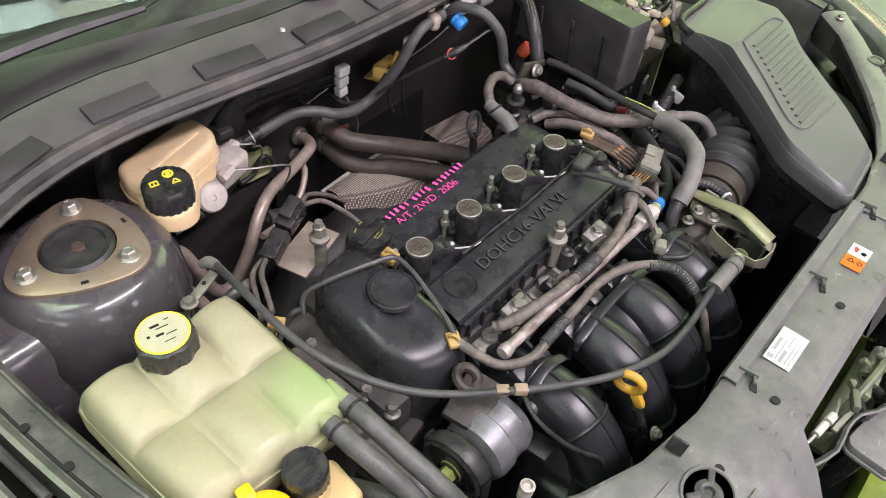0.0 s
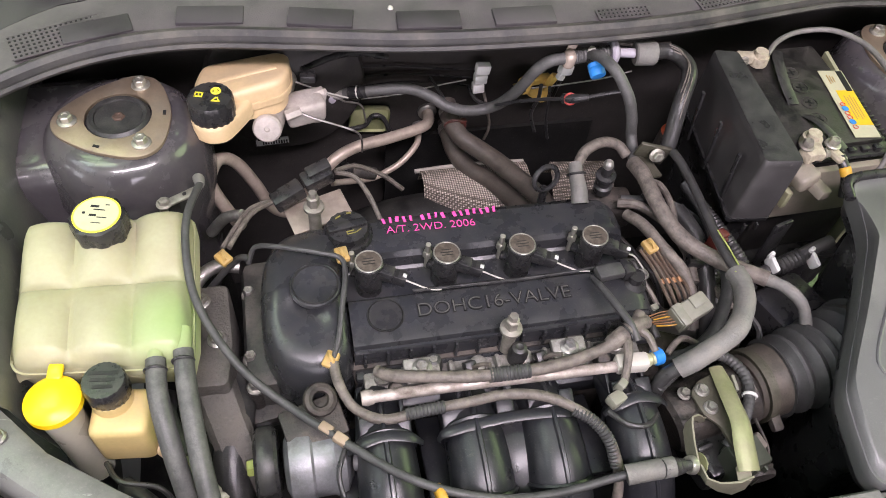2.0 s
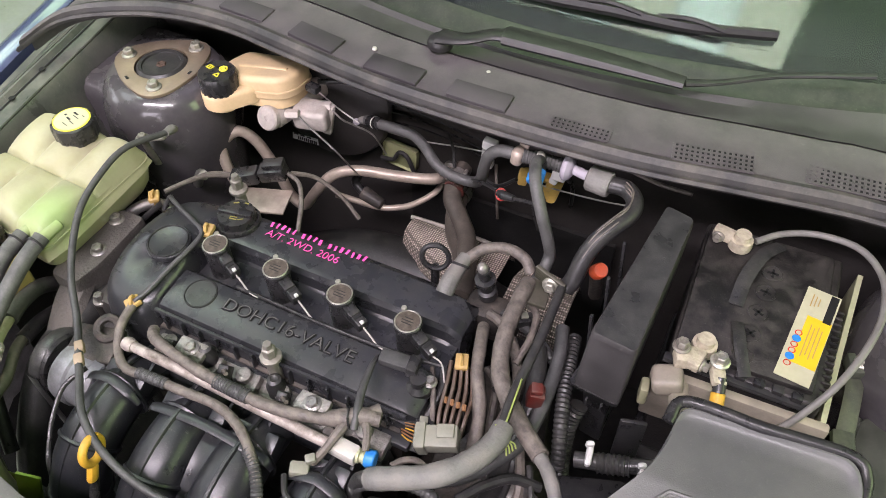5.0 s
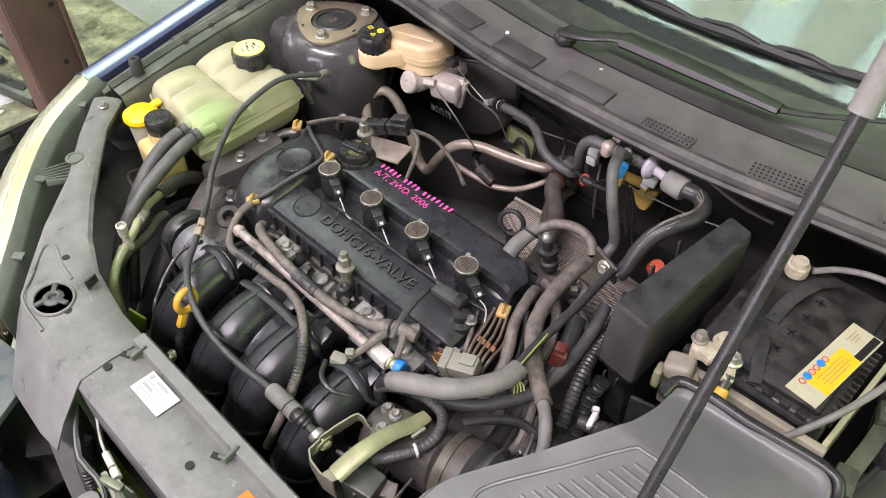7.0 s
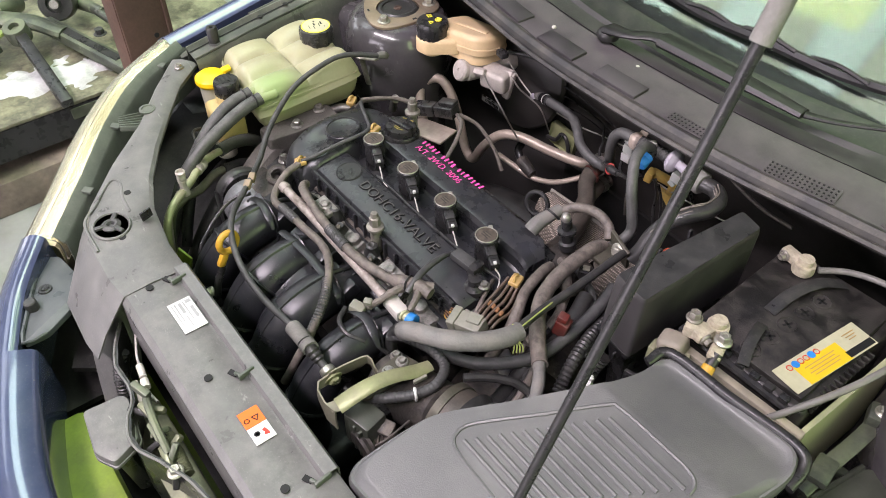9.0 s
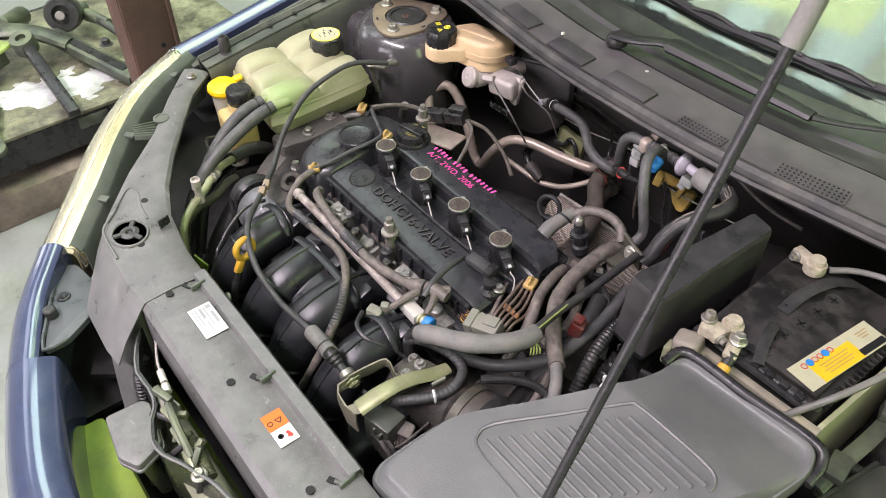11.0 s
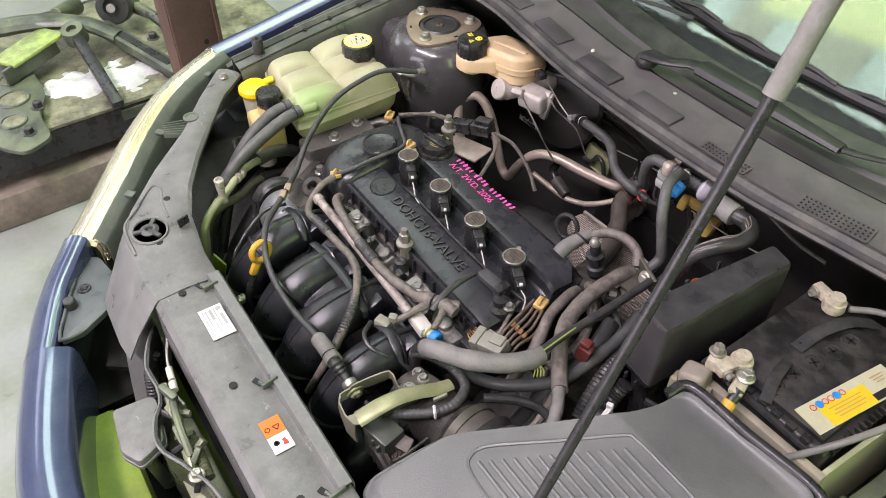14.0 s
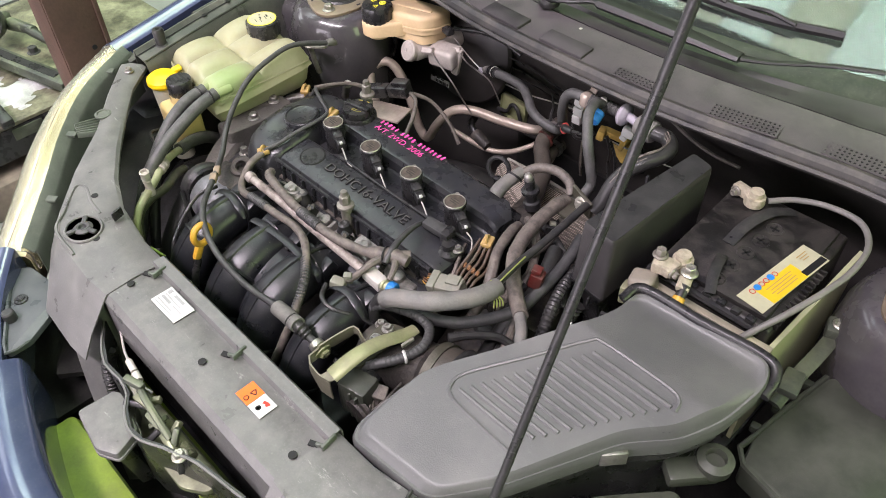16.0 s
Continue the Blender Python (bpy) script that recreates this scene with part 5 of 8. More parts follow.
def runner(x, w):
    pts = [(x, -0.120, 0.675), (x, -0.165, 0.696), (x, -0.215, 0.705), (x, -0.266, 0.690), (x, -0.303, 0.648), (x, -0.317, 0.585), (x, -0.310, 0.50), (x, -0.285, 0.42)]
    r = part("runner", tube(pts, [w * 0.72, w * 0.85, w, w * 1.05, w * 1.05, w, w, w], seg=18), M_manifold, manifold, "curved black intake runner")
    sp = smooth_path(pts, 8)
    part("seam_rib", tube([tuple(p + (p - Vector((x, -0.20, 0.56))).normalized() * w) for p in sp[8:46:3]], 0.0035, seg=6), M_manifold, r)
    for i in (14, 24, 33):
        p, d = sp[i], (sp[i + 1] - sp[i - 1]).normalized()
        part("collar_rib", ring(tuple(p), w * 1.04, 0.0032, tuple(d), 24, 6), M_manifold, r)


for x, w in ((-0.010, 0.0340), (0.092, 0.0350), (0.180, 0.0350), (0.283, 0.0315)):
    runner(x, w)
RP = smooth_path([(0, -0.150, 0.690), (0, -0.205, 0.722), (0, -0.262, 0.712), (0, -0.312, 0.668), (0, -0.336, 0.590), (0, -0.330, 0.50)], 6)
part("runner_bridge", sheet([[(x, p.y + d, p.z - d * 0.6) for x, d in ((0.090, 0.004), (0.112, 0.006), (0.127, 0.012), (0.145, 0.012), (0.160, 0.006), (0.182, 0.004))] for p in RP], 0.003), M_manifold, manifold, "moulded web joining the two middle runners")
part("flange", box((0.36, 0.035, 0.05), (0.145, -0.132, 0.672), (12, 0, 0), 0.006), M_manifold, manifold)
part("plenum", box((0.40, 0.13, 0.20), (0.15, -0.265, 0.46), bevel=0.04, seg=4), M_manifold, manifold)
for x0, x1 in ((0.054, 0.218), (-0.046, 0.026), (0.250, 0.316)):
    part("strap_rib", tube([(x0 - 0.006, -0.212, 0.722), (x0 + 0.008, -0.21, 0.737), ((x0 + x1) / 2, -0.206, 0.742), (x1 - 0.008, -0.21, 0.737), (x1 + 0.006, -0.212, 0.722)], [0.003, 0.0060, 0.0065, 0.0060, 0.003], seg=8, flat=0.22), M_manifold, manifold)
    for k in range(3):
        x = x0 + (x1 - x0) * (k + 0.5) / 3
        part("web_rib", box((0.005, 0.05, 0.03), (x, -0.178, 0.708), (20, 0, 0), 0.0015), M_manifold, manifold)
for x in (-0.05, 0.05, 0.141, 0.24):
    part("runner_web", box((0.030, 0.11, 0.008), (x, -0.205, 0.655), (-8, 0, 0), 0.003), M_manifold, manifold)

for x, w_, h_ in ((0.071, 0.030, 0.030), (0.131, 0.022, 0.026), (0.172, 0.030, 0.030), (0.205, 0.018, 0.024), (-0.024, 0.026, 0.030), (0.010, 0.024, 0.026), (0.272, 0.024, 0.028), (0.300, 0.020, 0.026)):
    part("flange_block", box((w_, 0.030, h_), (x, -0.186, 0.716), (24, 0, 0), 0.004), M_manifold, manifold)
    part("block_slot", box((w_ * 0.5, 0.004, h_ * 0.45), (x, -0.2025, 0.716), (24, 0, 0), 0.001), M_ink, manifold)
rail = thing("fuel_rail", (0.13, -0.158, 0.735), "pale dusty fuel rail with injectors along the engine", "fuel rail")
part("tube", tube([(-0.022, -0.158, 0.742), (0.07, -0.160, 0.744), (0.18, -0.162, 0.742), (0.272, -0.163, 0.740)], 0.0068, seg=14), M_rail, rail)
part("end_cap", lathe([(0, -0.008), (0.008, -0.008), (0.0095, 0.0), (0.008, 0.006), (0, 0.006)], (-0.024, -0.158, 0.742), (-1, 0, 0), 18), M_rail, rail)
part("quick_coupling", box((0.040, 0.020, 0.020), (0.290, -0.162, 0.741), (0, 0, -3), 0.004), M_white, rail, "pale cream plastic coupling")
part("coupling_collar", lathe([(0.005, 0), (0.0085, 0), (0.0085, 0.004), (0.0062, 0.005), (0.0062, 0.007), (0.0078, 0.008), (0.0078, 0.011), (0.005, 0.012)], (0.308, -0.1615, 0.7415), (1, 0.1, 0.05), 18), M_limepipe, rail, "yellow-green pipe nut")
part("blue_clip", rod((0.318, -0.160, 0.742), (0.330, -0.158, 0.742), 0.0105, seg=16), M_blue, rail, "bright blue locking clip")
for x in (0.012, 0.098, 0.184, 0.262):
    inj = part("injector", rod((x, -0.150, 0.735), (x, -0.128, 0.695), 0.0085), M_dirty, rail)
    part("injector_plug", box((0.014, 0.022, 0.018), (x + 0.004, -0.135, 0.728), (30, 0, 10), 0.002), M_black, inj)
for x in (0.045, 0.225):
    part("rail_bracket", box((0.042, 0.030, 0.010), (x, -0.128, 0.730), (10, 0, 0), 0.002), M_headledge, rail, "bare alloy rail bracket")
    part("bracket_bolt", hexbolt((x, -0.126, 0.735), 0.008, 0.006), M_steel, rail)
for x in (0.060, 0.165):
    part("rubber_mount", lathe([(0, 0), (0.012, 0), (0.012, 0.018), (0.009, 0.022), (0.009, 0.03), (0.005, 0.032), (0, 0.028)], (x, -0.118, 0.705), seg=18), M_rubber, rail)
hose("injector_loom", "brown-grey taped injector loom over the fuel rail", "wire loom", [(-0.008, -0.128, 0.745), (0.004, -0.139, 0.752), (0.03, -0.148, 0.758), (0.09, -0.157, 0.757), (0.15, -0.160, 0.756), (0.20, -0.158, 0.756), (0.24, -0.151, 0.758), (0.27, -0.143, 0.761), (0.298, -0.128, 0.764)], 0.0072, M_tape, ribs=0.0003, pitch=0.009, wob=0.14)
hose("breather_hose", "grey-brown loom looping over the intake manifold", "wire loom", [(-0.056, -0.112, 0.748), (-0.052, -0.138, 0.744), (-0.038, -0.165, 0.735), (-0.008, -0.185, 0.738), (0.035, -0.185, 0.745), (0.085, -0.184, 0.748), (0.132, -0.183, 0.751), (0.175, -0.196, 0.756), (0.214, -0.224, 0.752), (0.236, -0.253, 0.735), (0.243, -0.285, 0.70), (0.235, -0.32, 0.64)], 0.0060, M_tape, wob=0.08)
for pts, r in (([(0.016, -0.1852, 0.7425), (0.038, -0.1850, 0.7455), (0.060, -0.1845, 0.7470)], 0.0070), ([(0.116, -0.1590, 0.7563), (0.140, -0.1598, 0.7562), (0.163, -0.1598, 0.7560)], 0.0084), ([(0.200, -0.214, 0.7535), (0.218, -0.228, 0.750), (0.233, -0.248, 0.739), (0.241, -0.272, 0.715)], 0.0068)):
    hose("loom_sleeve", "ribbed grey plastic sleeve round the engine loom", "wire sleeve", pts, r, M_coolhose, seg=12, ribs=0.0007, pitch=0.0042)
hose("drop_wire", "black wire dropping beside the first intake runner", "wire", [(-0.052, -0.205, 0.735), (-0.064, -0.235, 0.728), (-0.058, -0.268, 0.712), (-0.046, -0.292, 0.700), (-0.034, -0.310, 0.69), (-0.030, -0.325, 0.65)], 0.0030, M_black, seg=8)
knot = thing("loom_knot", (0.292, -0.130, 0.762), "brown taped knot where the injector loom branches", "wire loom")
part("tape_wrap", tube([(0.262, -0.145, 0.760), (0.280, -0.137, 0.764), (0.300, -0.127, 0.766), (0.318, -0.122, 0.764)], [0.008, 0.0115, 0.011, 0.0085], seg=12, sub=8, wob=0.16), M_tape, knot)
part("branch", tube([(0.286, -0.138, 0.764), (0.282, -0.158, 0.762), (0.276, -0.176, 0.752), (0.268, -0.192, 0.742)], [0.0065, 0.0055, 0.005, 0.0045], seg=9, wob=0.1), M_tape, knot)
part("branch", tube([(0.300, -0.128, 0.765), (0.312, -0.142, 0.764), (0.318, -0.158, 0.755)], [0.006, 0.005, 0.0045], seg=9, wob=0.1), M_tape, knot)
part("tie", ring((0.286, -0.135, 0.7645), 0.0122, 0.0014, (0.9, 0.4, 0.1), 18, 6), M_black, knot, "black cable tie")
hose("loom_branch", "grey taped loom crossing the end of the valve cover", "wire loom", [(0.27, -0.142, 0.76), (0.300, -0.125, 0.767), (0.312, -0.112, 0.766)], 0.0075, M_tape)
hose("sensor_wire", "grey sheathed wire hanging over the valve cover end", "wire", [(0.272, -0.048, 0.762), (0.276, -0.070, 0.770), (0.283, -0.100, 0.775), (0.292, -0.128, 0.774), (0.297, -0.146, 0.765)], [0.0028, 0.0045, 0.005, 0.0045], M_coolhose, seg=10)
hose("cover_loom", "black wire lying over the timing end between two ochre clips", "wire", [(-0.145, 0.052, 0.735), (-0.134, 0.060, 0.756), (-0.110, 0.046, 0.772), (-0.085, 0.034, 0.778), (-0.058, 0.024, 0.779), (-0.032, 0.012, 0.778), (-0.030, -0.012, 0.775), (-0.038, -0.05, 0.768), (-0.046, -0.085, 0.758), (-0.055, -0.108, 0.752)], 0.0034, M_coolhose, seg=8)
for i, (at, r) in enumerate((((-0.030, 0.020, 0.774), 10), ((-0.058, -0.108, 0.749), -30), ((-0.175, 0.065, 0.735), 40), ((0.365, -0.010, 0.758), 20))):
    c = thing("wire_clip", at, "ochre plastic wire clip on the engine", "clip", "ochre clips")
    part("body", box((0.016, 0.020, 0.008), at, (8, 0, r), 0.002), M_tan, c)
    part("loop", ring((at[0], at[1], at[2] + 0.004), 0.006, 0.0022, (1, 0.4, 0.1), 16, 6), M_tan, c)
    part("foot", box((0.007, 0.010, 0.014), (at[0], at[1], at[2] - 0.008), (0, 0, r), 0.0015), M_tan, c)

# ---- dipstick ----
dip = thing("oil_dipstick", (0.038, -0.292, 0.70), "yellow oil dipstick handle in front of the manifold", "dipstick")
part("loop", ring((0.038, -0.288, 0.744), 0.0152, 0.0052, (0.95, 0.20, 0.10), 28, 10), M_dipyellow, dip)
part("neck", box((0.010, 0.013, 0.024), (0.042, -0.303, 0.720), (-32, 0, 8), 0.004), M_dipyellow, dip)
part("tube", tube([(0.041, -0.306, 0.708), (0.045, -0.325, 0.66), (0.06, -0.33, 0.55)], 0.006), M_black, dip)
part("bracket_bolt", hexbolt((0.048, -0.335, 0.675), 0.006, 0.007, (0, -0.8, 0.6)), M_bolt, dip)

# ---- front accessories ----
alt = thing("power_steering_pump", (-0.10, -0.20, 0.55), "cast alloy belt-driven pump with a black ribbed pulley", "pump")
part("pulley", lathe([(0, 0), (0.012, 0), (0.017, 0.007), (0.034, 0.007), (0.038, 0.0), (0.042, 0.003), (0.040, 0.006), (0.042, 0.009), (0.040, 0.012), (0.042, 0.015), (0.040, 0.018), (0.042, 0.021), (0.039, 0.026), (0, 0.026)], (-0.154, -0.190, 0.674), (1, 0, 0), 40), M_capblack, alt, "black ribbed pulley")
part("pulley_nut", hexbolt((-0.150, -0.190, 0.674), 0.010, 0.013, (-1, 0, 0)), M_lime, alt, "pulley nut coloured for a lime reflection")
part("body", lathe([(0, 0), (0.028, 0), (0.040, 0.006), (0.043, 0.016), (0.043, 0.030), (0.040, 0.033), (0.040, 0.052), (0.042, 0.056), (0.038, 0.068), (0.022, 0.076), (0, 0.076)], (-0.122, -0.194, 0.674), (1, 0, 0), 36), M_pump, alt)
part("outlet", rod((-0.045, -0.215, 0.705), (-0.018, -0.222, 0.712), 0.010), M_pump, alt)
part("bracket", box((0.07, 0.05, 0.012), (-0.085, -0.165, 0.712), (10, -5, 12), 0.004), M_dirty, alt)
part("lifting_eye", ring((-0.075, -0.145, 0.728), 0.014, 0.006, (0.2, -0.4, 1), 20, 8), M_dirty, alt)
belt = [(-0.141, -0.19 + 0.0425 * math.cos(a), 0.674 + 0.0425 * math.sin(a)) for a in [math.radians(d) for d in range(0, 181, 15)]]
tagged(part("drive_belt", tube([(-0.141, -0.1475, 0.45)] + belt + [(-0.141, -0.2325, 0.45)], 0.009, seg=6, sub=2, flat=0.25), M_rubber), "black ribbed drive belt round the pump pulley", "belt")

# ---- cables and hoses ----
hose("long_cable", "black sheathed cable arching over the front of the engine", "cable", [(-0.192, 0.146, 0.792), (-0.205, 0.075, 0.812), (-0.207, 0.02, 0.805), (-0.200, -0.03, 0.792), (-0.180, -0.075, 0.775), (-0.150, -0.118, 0.758), (-0.110, -0.156, 0.746), (-0.076, -0.188, 0.747), (-0.045, -0.218, 0.750), (0.004, -0.261, 0.758), (0.055, -0.286, 0.755), (0.11, -0.297, 0.745), (0.17, -0.297, 0.738), (0.225, -0.292, 0.740), (0.245, -0.292, 0.742)], 0.0048, M_coolhose)
cab = thing("throttle_cable_end", (0.28, -0.293, 0.75), "grey rubber sleeve at the end of the throttle cable", "cable")
part("sleeve", tube([(0.238, -0.292, 0.742), (0.262, -0.293, 0.747), (0.290, -0.294, 0.750)], 0.0112, seg=14), M_sleeve, cab)
part("boot", tube([(0.275, -0.294, 0.750), (0.29, -0.294, 0.748), (0.305, -0.291, 0.738)], [0.0105, 0.009, 0.0075], seg=12, ribs=0.0008), M_rubber, cab)
part("cable_tip", rod((0.296, -0.293, 0.744), (0.316, -0.290, 0.734), 0.0055, seg=12), M_coolhose, cab)
for at in ((-0.072, -0.190, 0.747), (-0.058, -0.205, 0.749)):
    c = tagged(part("cable_clip", box((0.016, 0.011, 0.011), at, (0, 5, -42), 0.002), M_beigeclip), "beige clip round the long cable", "clip", "ochre clips")
brk = thing("cable_bracket", (-0.20, 0.14, 0.77), "bare metal cable bracket beside the strut tower", "bracket")
part("arm", box((0.052, 0.013, 0.004), (-0.221, 0.136, 0.776), (0, -18, 10), 0.0015), M_studmetal, brk)
part("arm_hole", lathe([(0, 0), (0.0028, 0), (0.0028, 0.0006), (0, 0.0006)], (-0.214, 0.138, 0.7805), (-0.3, 0, 1), 12), M_ink, brk)
part("cable_head", tube([(-0.199, 0.162, 0.782), (-0.195, 0.152, 0.790), (-0.193, 0.138, 0.794)], [0.0055, 0.0075, 0.0058], seg=12), M_sleeve, brk)
part("bolt", hexbolt((-0.240, 0.132, 0.772), 0.007, 0.006), M_studmetal, brk)
part("stay", tube([(-0.241, 0.132, 0.772), (-0.246, 0.140, 0.74), (-0.25, 0.15, 0.70)], 0.006, seg=8, flat=0.4), M_studmetal, brk)

hose("wiring_loom", "thick grey taped wiring loom at the end of the engine", "wire loom", [(0.392, 0.132, 0.762), (0.393, 0.10, 0.770), (0.397, 0.045, 0.766), (0.410, 0.0, 0.760), (0.432, -0.03, 0.758), (0.465, -0.061, 0.760), (0.495, -0.085, 0.763)], 0.0108, M_tape, wob=0.06, seg=14)
hose("loom_tail", "grey metal-ended loom tail towards the air duct", "wire loom", [(0.488, -0.08, 0.763), (0.512, -0.103, 0.765), (0.528, -0.125, 0.755), (0.535, -0.145, 0.725), (0.535, -0.15, 0.69)], 0.008, M_sleeve)
hose("foam_sleeve_hose", "thick grey foam-sleeved wire loom curving round the connector", "hose", [(0.447, -0.078, 0.778), (0.446, -0.10, 0.781), (0.433, -0.132, 0.784), (0.405, -0.163, 0.784), (0.362, -0.180, 0.770), (0.338, -0.183, 0.752)], 0.0128, M_sleeve, seg=16, wob=0.05)
hose("sleeve_tail", "black hose end below the foam sleeve", "hose", [(0.345, -0.182, 0.757), (0.325, -0.184, 0.740), (0.318, -0.19, 0.715), (0.318, -0.19, 0.68)], 0.009, M_rubber)
hose("earth_cable", "black cable with a yellow-green tracer along the engine end", "cable", [(0.438, 0.120, 0.790), (0.440, 0.097, 0.792), (0.442, 0.05, 0.790), (0.442, 0.0, 0.786), (0.442, -0.04, 0.784), (0.446, -0.08, 0.783)], 0.006, M_rubber)
hose("tracer_wire", "lime green tracer wire beside the loom", "wire", [(0.444, -0.02, 0.7905), (0.447, -0.05, 0.7905), (0.450, -0.085, 0.788)], 0.0011, M_lime, seg=6)
for k in range(4):
    hose("loose_wire", "loose lime wire end at the foam sleeve", "wire", [(0.440 + 0.003 * k, -0.084, 0.790), (0.449 + 0.003 * k, -0.090, 0.784 - 0.001 * k), (0.458 + 0.002 * k, -0.096 + 0.003 * k, 0.772), (0.461 + 0.002 * k, -0.100 + 0.004 * k, 0.764)], 0.0010, M_lime, seg=5)
hose("lower_coolant_hose", "grey-green rubber hose below the foam sleeve", "hose", [(0.335, -0.160, 0.715), (0.356, -0.153, 0.72), (0.374, -0.151, 0.72), (0.402, -0.138, 0.72), (0.431, -0.114, 0.722), (0.463, -0.064, 0.728), (0.470, -0.013, 0.737), (0.466, 0.048, 0.75), (0.455, 0.09, 0.757)], 0.0085, M_coolhose)
hose("throttle_coolant_hose", "thin black hose under the throttle bracket", "hose", [(0.318, -0.192, 0.725), (0.333, -0.184, 0.735), (0.355, -0.172, 0.735), (0.383, -0.164, 0.735), (0.410, -0.169, 0.735), (0.424, -0.196, 0.735), (0.416, -0.227, 0.733), (0.396, -0.255, 0.728), (0.375, -0.27, 0.715)], 0.0068, M_coolhose, ribs=0.0005)
hose("end_loom", "brown-grey taped loom dropping behind the connector", "wire loom", [(0.362, 0.06, 0.74), (0.372, 0.03, 0.752), (0.385, -0.01, 0.752), (0.402, -0.04, 0.742), (0.412, -0.07, 0.72), (0.412, -0.10, 0.69)], 0.0082, M_tape)
for k in range(5):
    hose("bare_wire", "brown wires fanning from the loom", "wire", [(0.352 + 0.007 * k, -0.012, 0.755), (0.360 + 0.008 * k, -0.04, 0.752 - 0.003 * k), (0.366 + 0.008 * k, -0.07, 0.745), (0.372 + 0.007 * k, -0.09, 0.735)], 0.0024, M_brownwire, seg=6)
for k in range(4):
    tagged(part("wire_splice", rod((0.366 + 0.008 * k, -0.055, 0.7475), (0.368 + 0.008 * k, -0.062, 0.745), 0.0028, seg=8), M_copper), "small orange splice on a brown wire", "splice", "orange splices")
con = thing("loom_connector", (0.385, -0.11, 0.75), "grey multi-pin connector with wires hanging from the loom", "connector")
part("housing", box((0.050, 0.026, 0.024), (0.382, -0.110, 0.753), (10, -8, 20), 0.003), M_greyconn, con)
part("lock_tab", box((0.020, 0.016, 0.006), (0.390, -0.104, 0.767), (10, -8, 20), 0.0015), M_greyconn, con)
part("collar", box((0.012, 0.030, 0.028), (0.366, -0.116, 0.751), (10, -8, 20), 0.002), M_greyconn, con)
for k in range(6):
    part("wire", tube([(0.360, -0.124 + 0.004 * k, 0.750), (0.350, -0.122 + 0.004 * k, 0.746), (0.340 - 0.002 * (k % 3), -0.116 + 0.003 * k, 0.738)], 0.0010, seg=5), M_copper if k % 3 else M_dipyellow, con)
sensor = thing("cam_sensor", (0.318, -0.045, 0.745), "black cam sensor with a grey plug on the valve cover end", "sensor")
part("body", lathe([(0, 0), (0.016, 0), (0.016, 0.012), (0.010, 0.018), (0.010, 0.028), (0, 0.028)], (0.330, -0.055, 0.735), seg=20), M_black, sensor)
part("plug", box((0.040, 0.020, 0.013), (0.296, -0.047, 0.766), (0, 4, 8), 0.004), M_coolhose, sensor)
part("plug_collar", box((0.014, 0.024, 0.018), (0.318, -0.044, 0.764), (0, 4, 8), 0.003), M_black, sensor)
part("bolt", hexbolt((0.342, -0.048, 0.752), 0.006, 0.006), M_steel, sensor)

# ---- throttle body, bracket, air duct ----
tb = thing("throttle_valve", (0.40, -0.225, 0.68), "dark throttle housing with an olive bracket", "throttle")
part("body", rod((0.335, -0.215, 0.672), (0.445, -0.195, 0.692), 0.041, seg=28), M_dirty, tb)
part("motor", box((0.05, 0.06, 0.05), (0.375, -0.262, 0.665), (0, 0, 15), 0.008), M_black, tb)
part("bracket_arm", tube([(0.394, -0.180, 0.733), (0.392, -0.205, 0.738), (0.387, -0.232, 0.746), (0.384, -0.258, 0.750), (0.380, -0.282, 0.745), (0.377, -0.309, 0.737)], [0.0090, 0.0110, 0.0110, 0.0115, 0.0125, 0.0125], seg=12, flat=0.42), M_strip, tb, "olive bent bracket strip")
part("bracket_plate", slab(rounded([(0.352, -0.205), (0.366, -0.192), (0.388, -0.186), (0.388, -0.275), (0.374, -0.280), (0.370, -0.250), (0.356, -0.235)], 0.006), 0.727, 0.731, 0.001), M_legmetal, tb, "bare metal bolted plate")
EDGE = [(0.381, -0.316, 0.736, 0.036), (0.362, -0.320, 0.737, 0.034), (0.340, -0.317, 0.736, 0.020), (0.328, -0.309, 0.735, 0.014), (0.3265, -0.292, 0.735, 0.016)]
part("front_plate", sheet([[(x, y, z), (x, y - 0.001, z - d * 0.5), (x + 0.002, y - 0.001, z - d)] for x, y, z, d in EDGE], 0.0022), M_bracket, tb, "folded sheet-metal front plate")
EDGE = [(0.3265, -0.292, 0.735, 0.014), (0.330, -0.268, 0.738, 0.022), (0.335, -0.246, 0.741, 0.022), (0.338, -0.2405, 0.742, 0.018), (0.345, -0.239, 0.741, 0.012), (0.352, -0.240, 0.736, 0.010), (0.356, -0.239, 0.729, 0.012), (0.368, -0.236, 0.727, 0.014)]
part("side_strip", sheet([[(x, y, z), (x - 0.001, y, z - d * 0.5), (x - 0.003, y, z - d)] for x, y, z, d in EDGE], 0.0022), M_bracket, tb, "stepped sheet-metal side strip")
part("gusset", slab(rounded([(0.379, -0.318), (0.362, -0.318), (0.366, -0.300), (0.384, -0.296)], 0.003, 2), 0.731, 0.733), M_bracket, tb)
part("actuator", box((0.044, 0.036, 0.060), (0.396, -0.284, 0.692), (0, 0, 12), 0.005), M_darkcover, tb, "olive-grey plastic actuator housing")
for k in range(3):
    part("actuator_rib", box((0.004, 0.040, 0.050), (0.384 + 0.012 * k, -0.285, 0.690), (0, 0, 12), 0.001), M_darkcover, tb)
part("actuator_plug", box((0.024, 0.020, 0.022), (0.416, -0.268, 0.698), (20, 10, 30), 0.003), M_tape, tb, "brown-grey wire plug")
